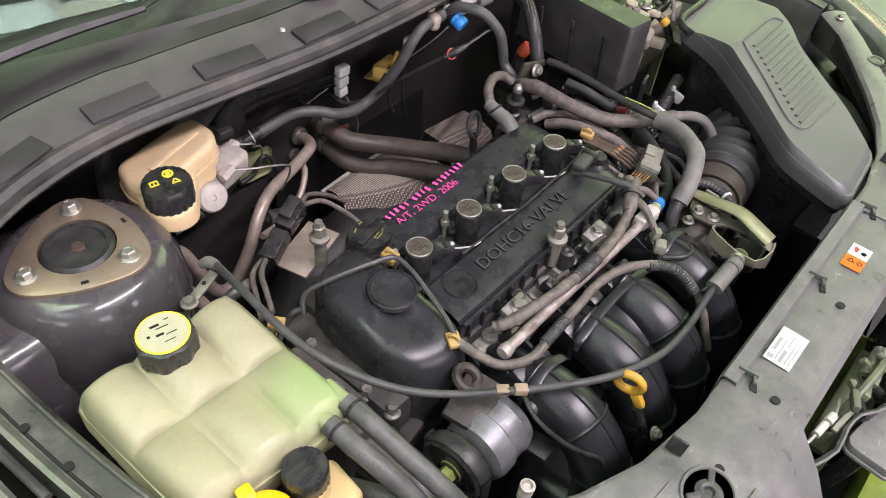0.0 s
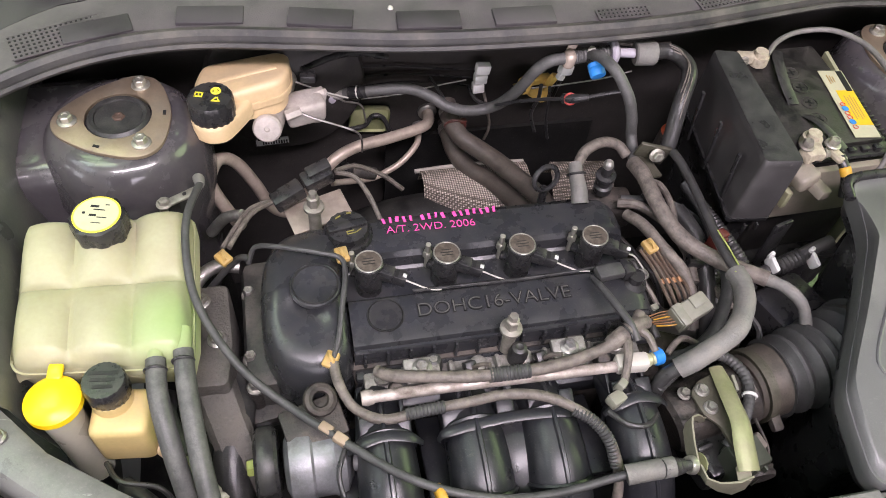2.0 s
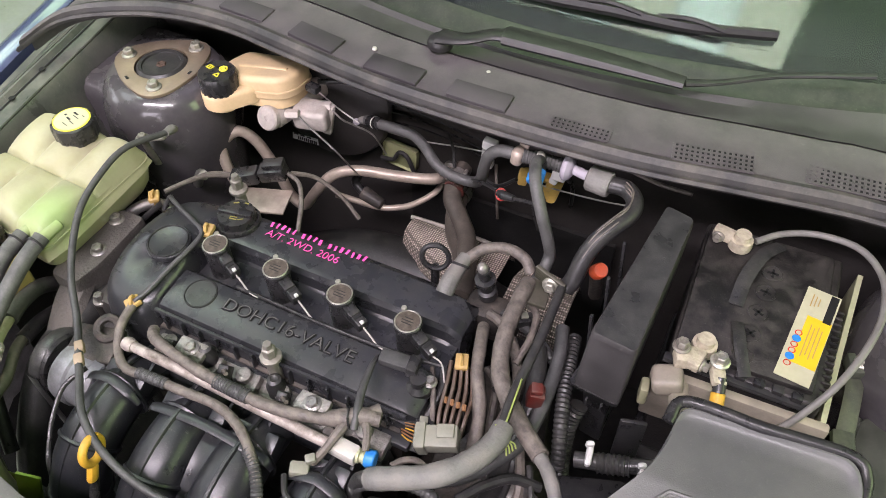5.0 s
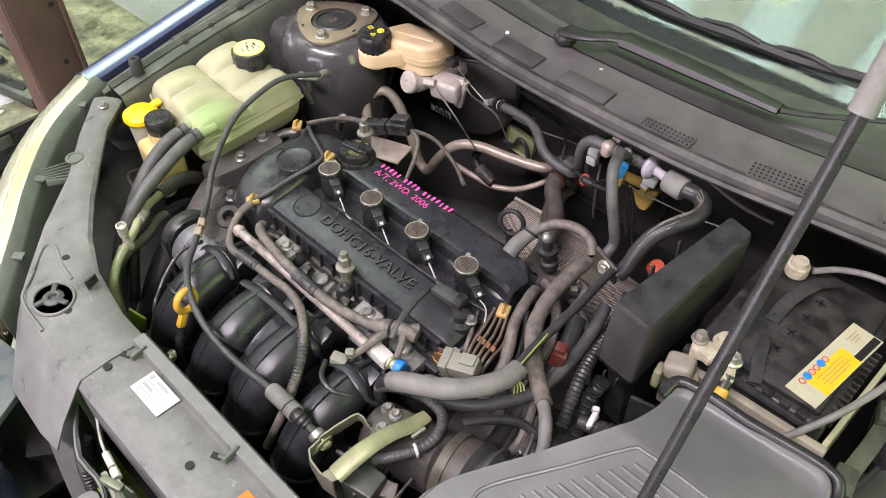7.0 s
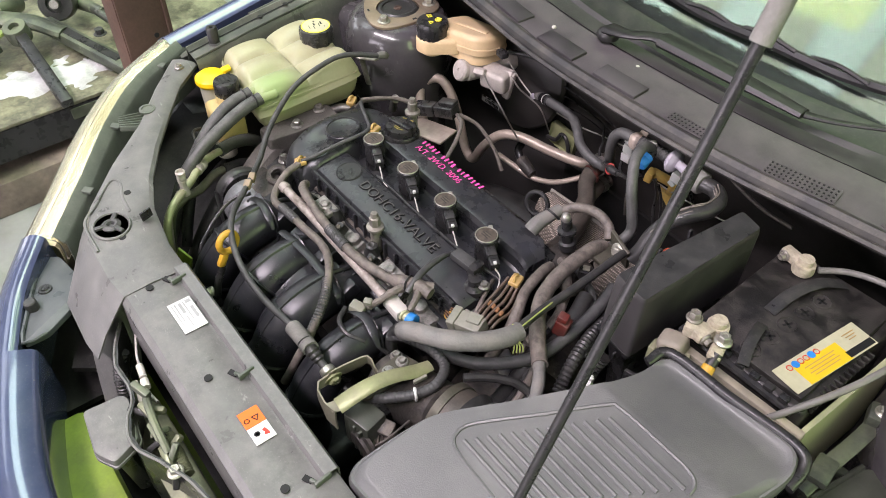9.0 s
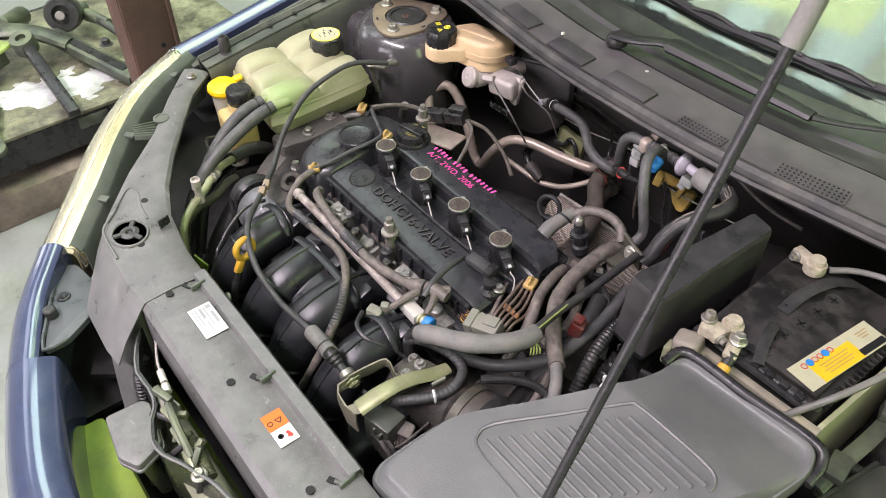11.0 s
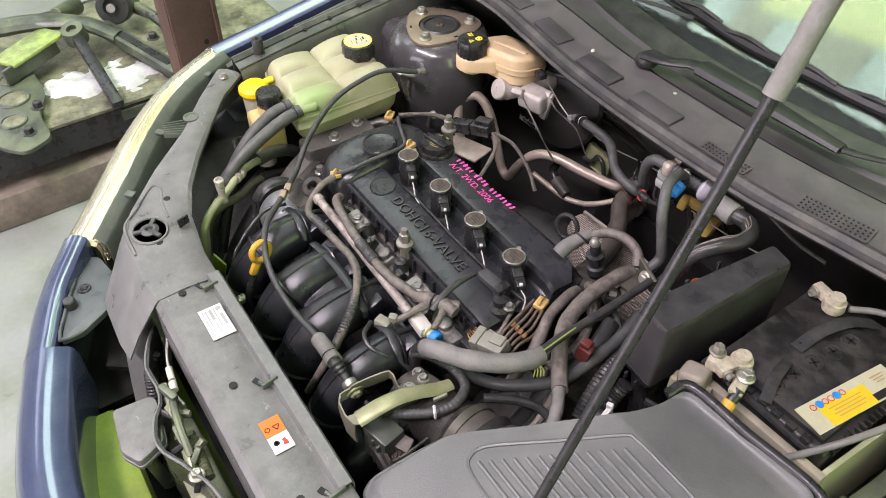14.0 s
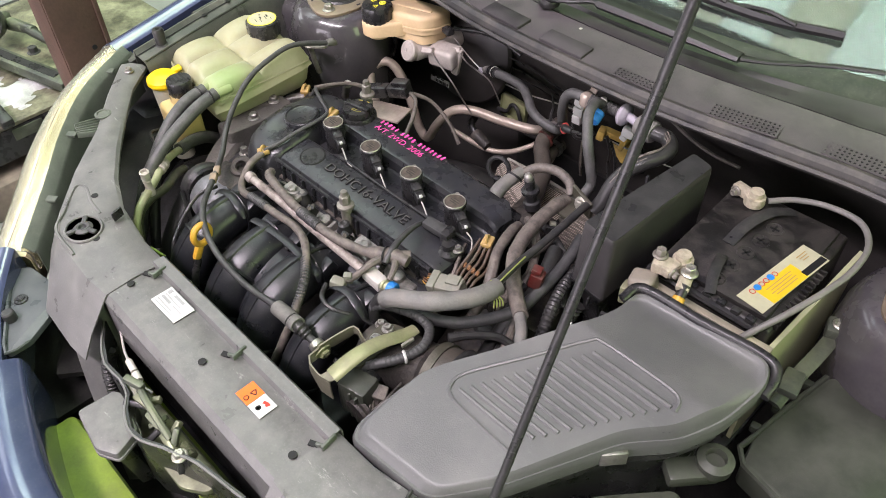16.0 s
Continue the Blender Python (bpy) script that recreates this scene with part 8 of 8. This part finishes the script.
def terminal(x, y, a, s=1.0):
    t = thing("battery_terminal", (x, y, 0.81), "whitish oxidised battery clamp with a bolt", "battery clamp", "battery clamps")
    part("post", lathe([(0, 0), (0.0105, 0), (0.0095, 0.028), (0, 0.028)], (x, y, 0.812), seg=20), M_terminal, t)
    part("clamp_ring", lathe([(0.010, 0.004), (0.0140, 0.004), (0.0145, 0.007), (0.0135, 0.018), (0.010, 0.018)], (x, y, 0.814), seg=22), M_terminal, t)
    dx, dy = math.cos(radians(a)), math.sin(radians(a))
    part("jaw", box((0.026, 0.016, 0.014), (x + dx * 0.022, y + dy * 0.022, 0.827), (0, 0, a), 0.003), M_terminal, t)
    part("bolt", hexbolt((x + dx * 0.026 - dy * 0.008, y + dy * 0.026 + dx * 0.008, 0.827), 0.0055, 0.007, (-dy, dx, 0)), M_studmetal, t)
    return t


terminal(0.617, 0.256, 170)
t = terminal(0.614, 0.085, -100)
part("link_block", box((0.026, 0.022, 0.018), (0.600, 0.062, 0.826), (0, 0, 20), 0.004), M_terminal, t)
part("link_bolt", hexbolt((0.592, 0.066, 0.836), 0.007, 0.010), M_studmetal, t)
part("cable_lug", box((0.017, 0.030, 0.010), (0.636, 0.056, 0.825), (0, 10, 20), 0.004), M_terminal, t)
part("lug_bolt", hexbolt((0.634, 0.068, 0.832), 0.0075, 0.010), M_bolt, t)
part("cable", tube([(0.640, 0.052, 0.826), (0.644, 0.030, 0.812), (0.646, 0.015, 0.785)], 0.007, seg=10), M_black, t)
part("yellow_band", rod((0.6425, 0.038, 0.819), (0.6445, 0.028, 0.811), 0.0078), M_dipyellow, t)
tc = thing("terminal_cover", (0.59, 0.05, 0.80), "beige plastic terminal cover half open", "terminal cover")
part("shell", box((0.034, 0.030, 0.026), (0.590, 0.040, 0.805), (0, -12, 15), 0.007, 3), M_tray, tc)
part("lip", box((0.020, 0.038, 0.016), (0.607, 0.028, 0.796), (0, 10, 15), 0.004), M_tray, tc)
hose("battery_cable", "grey battery earth cable arching over the battery side", "cable", [(0.633, 0.262, 0.828), (0.660, 0.285, 0.832), (0.700, 0.298, 0.836), (0.745, 0.285, 0.845), (0.772, 0.245, 0.85), (0.778, 0.195, 0.85), (0.770, 0.145, 0.845), (0.752, 0.095, 0.83), (0.730, 0.062, 0.805), (0.712, 0.045, 0.78)], 0.0042, M_batcable, seg=10)
tray = thing("battery_tray", (0.66, 0.17, 0.56), "tan-grey plastic battery tray", "battery tray")
part("floor", box((0.19, 0.26, 0.012), (0.665, 0.175, 0.592), bevel=0.004), M_black, tray)
part("front_wall", box((0.19, 0.012, 0.09), (0.665, 0.058, 0.752), (0, 0, 2), 0.003), M_tray, tray, "dusty tan front wall")
part("side_wall", sheet([[(0.756, 0.06, 0.60), (0.757, 0.06, 0.787)], [(0.757, 0.17, 0.60), (0.760, 0.17, 0.79)], [(0.760, 0.29, 0.60), (0.764, 0.29, 0.80)]], 0.006), M_trayside, tray, "side wall coloured paler for the green side light")
part("clamp_rail", tube([(0.578, 0.070, 0.803), (0.65, 0.071, 0.803), (0.735, 0.074, 0.80)], 0.007, seg=8, flat=0.7), M_black, tray, "black hold-down rail")
for k in range(7):
    part("rail_tooth", box((0.012, 0.010, 0.012), (0.60 + 0.02 * k, 0.076, 0.806), (0, 0, 2), 0.002), M_black, tray)
br2 = thing("wing_bracket", (0.79, 0.14, 0.72), "bare metal bracket arm beside the battery", "bracket")
part("arm", tube([(0.785, 0.25, 0.735), (0.792, 0.18, 0.735), (0.790, 0.10, 0.735), (0.788, 0.05, 0.728)], 0.010, seg=6, flat=0.4), M_metalgrey, br2)
part("foot", box((0.03, 0.03, 0.02), (0.792, 0.20, 0.742), (0, 0, 20), 0.004), M_metalgrey, br2)
part("bolt", hexbolt((0.792, 0.20, 0.752), 0.007, 0.007), M_bolt, br2)
part("foot", box((0.025, 0.04, 0.012), (0.79, 0.085, 0.738), (0, 0, 10), 0.003), M_metalgrey, br2)
rcv = thing("relay_cover", (0.88, 0.07, 0.66), "flat dark olive-grey plastic cover beside the battery", "cover")
part("lid", slab(rounded([(0.815, 0.165), (0.93, 0.20), (0.97, 0.05), (0.95, -0.06), (0.80, -0.03), (0.79, 0.02)], 0.01), 0.66, 0.70, 0.006), M_darkcover, rcv)
part("lid_edge", tube([(0.812, 0.160, 0.698), (0.792, 0.022, 0.698), (0.802, -0.028, 0.698), (0.948, -0.057, 0.698)], 0.004, seg=6, sub=2), M_darkcover, rcv)
for x, y in ((0.806, 0.135), (0.797, 0.075), (0.792, 0.03)):
    part("hinge_tab", box((0.018, 0.012, 0.012), (x - 0.004, y, 0.694), (0, 0, 8), 0.003), M_darkcover, rcv)


# ---- air filter box ----
air = thing("air_filter_box", (0.62, -0.17, 0.60), "grey plastic air filter box with a ribbed sloping lid", "air filter box")
OUT = [(0.612, -0.008), (0.776, 0.002), (0.788, -0.025), (0.779, -0.085), (0.757, -0.132), (0.716, -0.172), (0.684, -0.230), (0.650, -0.292), (0.602, -0.352), (0.490, -0.361), (0.480, -0.345), (0.483, -0.300), (0.488, -0.262), (0.503, -0.237), (0.540, -0.183), (0.570, -0.135), (0.599, -0.088), (0.608, -0.050)]
OUTR = rounded(OUT, 0.016, 4)
AC = (0.62, -0.16)


def rim_z(y):
    return 0.770 + (y + 0.37) * 0.183


def top_z(x, y):
    """Lid surface: climbs from the front to a crease, then falls to the rear rim."""
    d = y + 0.100
    z = 0.788 + (y + 0.35) * 0.25
    if d > 0:
        z -= d * 0.41
    return z


rows = []
for s, lift in ((1.0, -0.02), (1.012, -0.006), (1.012, 0.004), (1.0, 0.008), (0.985, 0.008)):
    rows.append([(AC[0] + (x - AC[0]) * s, AC[1] + (y - AC[1]) * s, rim_z(y) + lift) for x, y in OUTR])
for s, k in [(0.975, 0.35), (0.955, 0.8), (0.935, 1.0)] + [(0.92 - 0.02 * q, 1.0) for q in range(47)]:
    r = []
    for x, y in OUTR:
        px, py = AC[0] + (x - AC[0]) * s, AC[1] + (y - AC[1]) * s
        r.append((px, py, (rim_z(y) + 0.008) * (1 - k) + max(top_z(px, py), rim_z(py) + 0.004 * k) * k))
    rows.append(r)
lid = part("lid", sheet(rows, closed=True), M_airbox, air, "grey sloping lid with moulded ribs", 40)
for k in range(13):
    y = -0.247 + k * 0.0104
    x0, x1 = 0.545 + k * 0.0072, 0.638 + k * 0.0079
    pts = [(x0 + (x1 - x0) * j / 5, y, top_z(x0, y) + 0.0008) for j in range(6)]
    part("lid_rib", tube(pts, 0.0028, seg=8, sub=1, flat=0.9), M_airbox, lid)
b_ = smooth_path([(0.642, -0.264, 0), (0.590, -0.262, 0), (0.546, -0.259, 0), (0.533, -0.248, 0), (0.538, -0.226, 0), (0.580, -0.168, 0), (0.618, -0.114, 0), (0.632, -0.106, 0), (0.68, -0.105, 0), (0.722, -0.106, 0), (0.736, -0.112, 0), (0.739, -0.124, 0)], 4)
part("lid_border", tube([(x, y, top_z(x, y) + 0.0004) for x, y, z in b_], 0.0022, seg=6, sub=1), M_airbox, lid)
part("rear_lip", tube([(0.603, -0.03, rim_z(-0.03) + 0.006), (0.614, -0.004, rim_z(-0.004) + 0.008), (0.69, 0.0, rim_z(0.0) + 0.007), (0.770, 0.008, rim_z(0.008) + 0.003), (0.789, -0.004, rim_z(-0.004) - 0.002), (0.791, -0.03, rim_z(-0.03) - 0.004)], 0.0065, seg=10), M_black, lid, "black rubber lid edge")
part("lower_box", sheet([[(AC[0] + 0.03 * (1 - s) + (x - AC[0]) * s, AC[1] + (y - AC[1]) * s, z if z < 0.7 else rim_z(y) - dz) for x, y in OUTR] for s, z, dz in ((0.985, 0.9, 0.020), (0.97, 0.9, 0.034), (0.80, 0.9, 0.042), (0.74, 0.66, 0), (0.70, 0.52, 0), (0.0, 0.52, 0))], closed=True), M_black, air)
for x, y, a in ((0.712, -0.182, 50), (0.775, -0.06, 95), (0.60, -0.352, 35)):
    part("clip", box((0.030, 0.008, 0.022), (x, y, rim_z(y) - 0.012), (0, 0, a), 0.002), M_steel, air, "bare steel clip")
part("mount_lug", lathe([(0, 0), (0.020, 0), (0.021, 0.014), (0.012, 0.018), (0.011, 0.008), (0, 0.008)], (0.785, -0.085, 0.745), seg=20), M_darkcover, air)
part("mount_arm", box((0.06, 0.03, 0.02), (0.770, -0.105, 0.74), (0, 0, 50), 0.005), M_darkcover, air)
tagged(part("front_cover", slab(rounded([(0.665, -0.29), (0.71, -0.20), (0.77, -0.13), (0.84, -0.16), (0.80, -0.27), (0.72, -0.34)], 0.012), 0.70, 0.735, 0.008), M_darkcover), "flat olive-grey plastic cover beside the air box", "cover")
# hoses in the gap between fuse box and air duct
mh = thing("breather_pipe", (0.58, -0.05, 0.72), "black pipe with white clips beside the air box", "pipe")
part("pipe", tube([(0.525, -0.045, 0.712), (0.565, -0.038, 0.722), (0.60, -0.03, 0.732), (0.63, -0.025, 0.74)], 0.0095, seg=12), M_rubber, mh)
part("sleeve", tube([(0.55, -0.041, 0.718), (0.585, -0.034, 0.727)], 0.0115, seg=12, sub=4, ribs=0.001), M_rubber, mh)
for x in (0.517, 0.577):
    part("clip", box((0.008, 0.024, 0.020), (x + 0.022, -0.042, 0.726), (20, 0, 10), 0.004), M_labelwhite, mh, "white plastic hose clip")
    part("clip_ear", box((0.010, 0.007, 0.012), (x + 0.019, -0.034, 0.738), (10, 0, 25), 0.003), M_labelwhite, mh)
rc = tagged(part("resonator", box((0.09, 0.10, 0.07), (0.565, -0.095, 0.665), (0, 0, 20), 0.012), M_black), "black plastic resonator box beside the duct", "resonator")
rr = thing("red_relay", (0.495, -0.045, 0.72), "small dark red connector among the looms", "connector")
part("block", box((0.019, 0.019, 0.026), (0.460, -0.012, 0.752), (0, 10, 20), 0.003), M_darkred, rr)
part("top", box((0.014, 0.014, 0.008), (0.461, -0.013, 0.771), (0, 10, 20), 0.002), M_darkred, rr)
hose("gearbox_loom", "black corrugated loom beside the fuse box", "wire loom", [(0.47, 0.10, 0.73), (0.478, 0.06, 0.735), (0.488, 0.01, 0.735), (0.50, -0.03, 0.725), (0.51, -0.06, 0.70)], 0.0085, M_rubber, ribs=0.0008)
hose("gearbox_hose", "black hose descending to the gearbox", "hose", [(0.435, 0.06, 0.74), (0.45, 0.02, 0.73), (0.455, -0.02, 0.71), (0.45, -0.07, 0.68), (0.44, -0.12, 0.62)], 0.012, M_rubber)
for k, (pts, r, m_) in enumerate((([(0.36, 0.085, 0.735), (0.385, 0.070, 0.742), (0.415, 0.040, 0.735), (0.432, 0.0, 0.722), (0.430, -0.045, 0.712)], 0.0068, M_tape),
                                  ([(0.372, 0.10, 0.725), (0.405, 0.085, 0.735), (0.438, 0.070, 0.735), (0.470, 0.045, 0.722), (0.492, 0.01, 0.70)], 0.0058, M_coolhose),
                                  ([(0.345, -0.015, 0.738), (0.352, -0.045, 0.728), (0.348, -0.080, 0.715), (0.352, -0.115, 0.705)], 0.0048, M_rubber),
                                  ([(0.330, -0.020, 0.735), (0.342, -0.040, 0.742), (0.352, -0.062, 0.735), (0.362, -0.085, 0.722)], 0.0032, M_tape),
                                  ([(0.425, -0.150, 0.715), (0.445, -0.120, 0.712), (0.470, -0.095, 0.705), (0.500, -0.085, 0.690)], 0.0062, M_rubber),
                                  ([(0.345, -0.150, 0.728), (0.358, -0.140, 0.735), (0.372, -0.135, 0.732), (0.392, -0.140, 0.722)], 0.0040, M_tape),
                                  ([(0.40, 0.115, 0.742), (0.418, 0.095, 0.755), (0.424, 0.060, 0.752), (0.420, 0.025, 0.742)], 0.0046, M_tape))):
    hose("branch_loom", ("dusty taped branch loom at the gearbox end", "grey hose among the looms at the gearbox end")[m_ is not M_tape], "wire loom", pts, r, m_, seg=9)
for at, rz in (((0.352, -0.085, 0.722), 20), ((0.436, -0.02, 0.725), -10), ((0.405, 0.088, 0.745), 40)):
    c = thing("loom_plug", at, "small black plug on the engine loom", "connector", "loom plugs")
    part("housing", box((0.022, 0.015, 0.014), at, (6, 8, rz), 0.002), M_capblack, c)
    part("latch", box((0.010, 0.008, 0.004), (at[0], at[1], at[2] + 0.009), (6, 8, rz), 0.001), M_greyconn, c, "grey latch")
gb = thing("gearbox", (0.47, 0.0, 0.3), "grimy dark gearbox casing beside the engine", "gearbox")
part("casing", lathe([(0, 0), (0.12, 0), (0.135, 0.02), (0.13, 0.08), (0.10, 0.14), (0.06, 0.17), (0, 0.18)], (0.33, -0.01, 0.47), (1, 0, 0), 28), M_dirty, gb)
part("shift_housing", box((0.10, 0.09, 0.06), (0.42, 0.02, 0.62), (0, 8, 12), 0.012), M_dirty, gb)
part("bracket", box((0.12, 0.03, 0.02), (0.44, -0.07, 0.64), (0, 5, -20), 0.004), M_steel, gb)
for k in range(7):
    a = k * 0.9
    hose("low_wire", "dusty wire low beside the engine end", "wire", [(0.36 + 0.02 * k, 0.05 - 0.02 * k, 0.70), (0.38 + 0.02 * k, 0.02 - 0.02 * k + 0.02 * math.sin(a), 0.69), (0.40 + 0.015 * k, -0.02 - 0.02 * k, 0.66 + 0.01 * math.cos(a)), (0.41 + 0.012 * k, -0.05 - 0.018 * k, 0.62)], 0.004 + 0.001 * (k % 3), M_tape if k % 2 else M_rubber, seg=7)

# ---- stickers on the radiator support ----
lab = thing("parts_label", (0.171, -0.402, 0.784), "white printed parts label on the support panel", "label")
m = pose(0.171, -0.402, 0.7843, 0, 0, 0)
part("sheet", plate(0.058, 0.031, m), M_labelwhite, lab)
bm = plate(0.006, 0.007, m @ pose(-0.022, 0.010, 0.0005))
part("print_block", bm, M_greyink, lab)
bm = None
for k, (x, y, w_, h_) in enumerate(((0.0, 0.0105, 0.022, 0.004), (-0.006, 0.004, 0.036, 0.0015), (-0.014, -0.001, 0.020, 0.004), (0.012, -0.001, 0.020, 0.002), (-0.008, -0.007, 0.034, 0.0015), (-0.004, -0.011, 0.042, 0.0012))):
    bm = plate(w_, h_, m @ pose(x, y, 0.0005), 0.0003, bm)
part("print", bm, M_greyink, lab, "unreadable grey print")
st = thing("fan_warning_sticker", (0.372, -0.409, 0.784), "orange and white fan warning sticker on the support panel", "sticker")
m = pose(0.372, -0.409, 0.7843, 0, 0, 0)
part("orange_half", plate(0.0245, 0.025, m @ pose(-0.0125, 0, 0)), M_orange, st)
part("white_half", plate(0.0245, 0.025, m @ pose(0.0125, 0, 0)), M_labelwhite, st)
bm = None
for a in (90, 210, 330):
    bm = plate(0.008, 0.0012, m @ pose(-0.010 + 0.0024 * math.cos(radians(a + 90)), 0.004 + 0.0024 * math.sin(radians(a + 90)), 0.0005, 0, 0, a), 0.0003, bm)
ring(tuple(m @ Vector((-0.010, -0.007, 0.0006))), 0.003, 0.0006, seg=10, tseg=4, bm=bm)
part("triangle_symbol", bm, M_ink, st)
bm = None
for k in range(4):
    bm = plate(0.007, 0.0022, m @ pose(0.0115, -0.005, 0.0005, 0, 0, 45 * k), 0.0003, bm)
part("fan_symbol", bm, M_ink, st)
bm = plate(0.007, 0.004, m @ pose(0.0125, 0.005, 0.0005, 0, 0, 20))
plate(0.003, 0.006, m @ pose(0.0165, 0.005, 0.0005, 0, 0, -20), 0.0003, bm)
part("red_symbol", bm, M_red, st)

# ---- scrap on the floor beside the car ----
scrap = thing("scrap_subframe", (-1.55, -0.25, 0.0), "grey-green steel axle subframe lying on a black frame", "subframe")
part("base_frame", box((0.06, 1.2, 0.10), (-1.315, -0.20, 0.20), (0, 0, 2), 0.006), M_black, scrap, "black steel base frame")
part("base_frame", box((0.06, 1.2, 0.10), (-2.0, -0.2, 0.21), (0, 0, 2), 0.006), M_black, scrap)
part("deck", box((0.72, 1.2, 0.012), (-1.645, -0.2, 0.256), (0, 0, 2), 0.003), M_deck, scrap, "steel deck blotched dark and pale lime")
out = rounded([(-1.68, -0.50), (-1.57, -0.42), (-1.44, -0.41), (-1.30, -0.455), (-1.17, -0.45), (-1.13, -0.53), (-1.20, -0.59), (-1.42, -0.58), (-1.6, -0.57)], 0.03)
part("stamped_arm", slab(out, 0.288, 0.300, 0.004), M_metalgrey, scrap, "stamped steel arm with round openings")
for x, y, r in ((-1.54, -0.485, 0.030), (-1.42, -0.50, 0.042), (-1.30, -0.525, 0.034)):
    part("arm_opening", lathe([(0, 0), (r, 0), (r, 0.002), (0, 0.002)], (x, y, 0.3003), seg=24), M_deck, scrap, "opening showing the deck")
    part("opening_lip", ring((x, y, 0.301), r, 0.005, seg=24, tseg=6), M_metalgrey, scrap)
part("side_plate", box((0.11, 0.20, 0.012), (-1.60, -0.40, 0.355), (4, -4, 28), 0.005), M_limeplate, scrap, "steel plate coloured for the lime light on it")
part("side_flange", box((0.012, 0.20, 0.05), (-1.545, -0.41, 0.335), (4, -4, 28), 0.004), M_metalgrey, scrap)
part("diagonal_bar", box((0.34, 0.035, 0.030), (-1.41, -0.255, 0.325), (0, 14, 2), 0.006), M_black, scrap, "black diagonal bar")
part("bar_eye", lathe([(0, -0.025), (0.034, -0.025), (0.036, -0.02), (0.036, 0.02), (0.034, 0.025), (0.016, 0.025), (0.016, 0.01), (0, 0.01)], (-1.58, -0.262, 0.365), (0.2, -0.2, 1), 22), M_metalgrey, scrap)
part("channel_arm", box((0.38, 0.055, 0.035), (-1.48, -0.105, 0.312), (0, 6, 20), 0.008), M_metalgrey, scrap, "pressed steel channel arm")
part("channel_groove", box((0.30, 0.026, 0.002), (-1.48, -0.105, 0.3305), (0, 6, 20)), M_black, scrap)
part("cross_tube", tube([(-1.78, -0.55, 0.36), (-1.72, -0.35, 0.37), (-1.66, -0.22, 0.355), (-1.56, -0.14, 0.33)], [0.045, 0.04, 0.034, 0.03], seg=10, flat=0.6), M_metalgrey, scrap)
part("bush", lathe([(0, -0.04), (0.05, -0.04), (0.055, -0.03), (0.055, 0.03), (0.05, 0.04), (0.03, 0.04), (0.03, 0.02), (0.012, 0.02), (0.012, 0.045), (0, 0.045)], (-1.71, -0.10, 0.36), (0.9, -0.4, 0.35), 28), M_rubber, scrap, "black rubber bush")
part("bush_eye", lathe([(0, 0), (0.014, 0), (0.014, 0.012), (0, 0.012)], (-1.665, -0.12, 0.378), (0.9, -0.4, 0.35), 18), M_steel, scrap)
for p, q, r in (((-1.72, -0.03, 0.33), (-1.60, 0.0, 0.34), 0.022), ((-1.62, -0.01, 0.34), (-1.53, 0.02, 0.31), 0.016), ((-1.85, -0.20, 0.33), (-1.74, -0.28, 0.37), 0.03), ((-1.80, -0.02, 0.32), (-1.70, -0.06, 0.35), 0.02)):
    part("link", rod(p, q, r, r * 0.7, seg=10), M_metalgrey, scrap)
for x, y in ((-1.34, -0.45), (-1.22, -0.50), (-1.50, -0.05)):
    part("bolt", hexbolt((x, y, 0.30 if x < -1.2 and y < -0.4 else 0.325), 0.014, 0.018), M_rubber, scrap)
for k in range(3):
    part("frame_slot", box((0.004, 0.09, 0.035), (-1.283, -0.42 + 0.22 * k, 0.225), (0, 0, 2), 0.002), M_metalgrey, scrap)
rows = []
for j in range(61):
    rows.append([])
    for i in range(61):
        u, v = i / 60 - 0.5, j / 60 - 0.5
        d = math.hypot(u * 2, v * 2 - 0.35 * math.sin(u * 6))
        h = (0.72 - d) * 0.040 + 0.022 * noise.noise(Vector((u * 5, v * 8, 3))) + 0.010 * noise.noise(Vector((u * 17, v * 17, 7))) + 0.004 * noise.noise(Vector((u * 60, v * 60, 1)))
        a = radians(25)
        px, py = u * 0.30, v * 0.46
        rows[-1].append((-1.45 + px * math.cos(a) - py * math.sin(a) * 0.3, -0.225 + px * math.sin(a) * 0.3 + py, 0.262 + max(-0.006, min(0.016, h))))
tagged(part("powder_heap", sheet(rows), M_snow), "spilled white powder on the scrap frame", "powder", "", "stuff")
for at, s in (((-1.30, -0.5, 0.055), (0.11, 1.5, 0.11)), ((-1.95, -0.5, 0.055), (0.11, 1.5, 0.11))):
    tagged(part("timber_beam", box(s, at, (0, 0, 2), 0.006), M_timber), "worn timber beam under the scrap frame", "beam", "timber beams")
pl = thing("rusty_channel", (-1.12, 0.0, 0.0), "rusty brown steel channel standing on the floor", "steel channel")
part("web", box((0.012, 0.125, 1.1), (-1.12, -0.012, 0.55), (0, 0, 6), 0.002), M_rust, pl)
part("flange", box((0.075, 0.012, 1.1), (-1.150, 0.050, 0.55), (0, 0, 6), 0.002), M_rust, pl)
part("flange", box((0.075, 0.012, 1.1), (-1.150, -0.075, 0.55), (0, 0, 6), 0.002), M_rust, pl)
for y, z in ((0.012, 0.47), (0.03, 0.62), (-0.04, 0.70)):
    part("slot", lathe([(0, 0), (0.007, 0), (0.007, 0.002), (0, 0.002)], (-1.1135 - 0.1 * (y + 0.012), y, z), (1, 0, 0), 14), M_ink, pl)
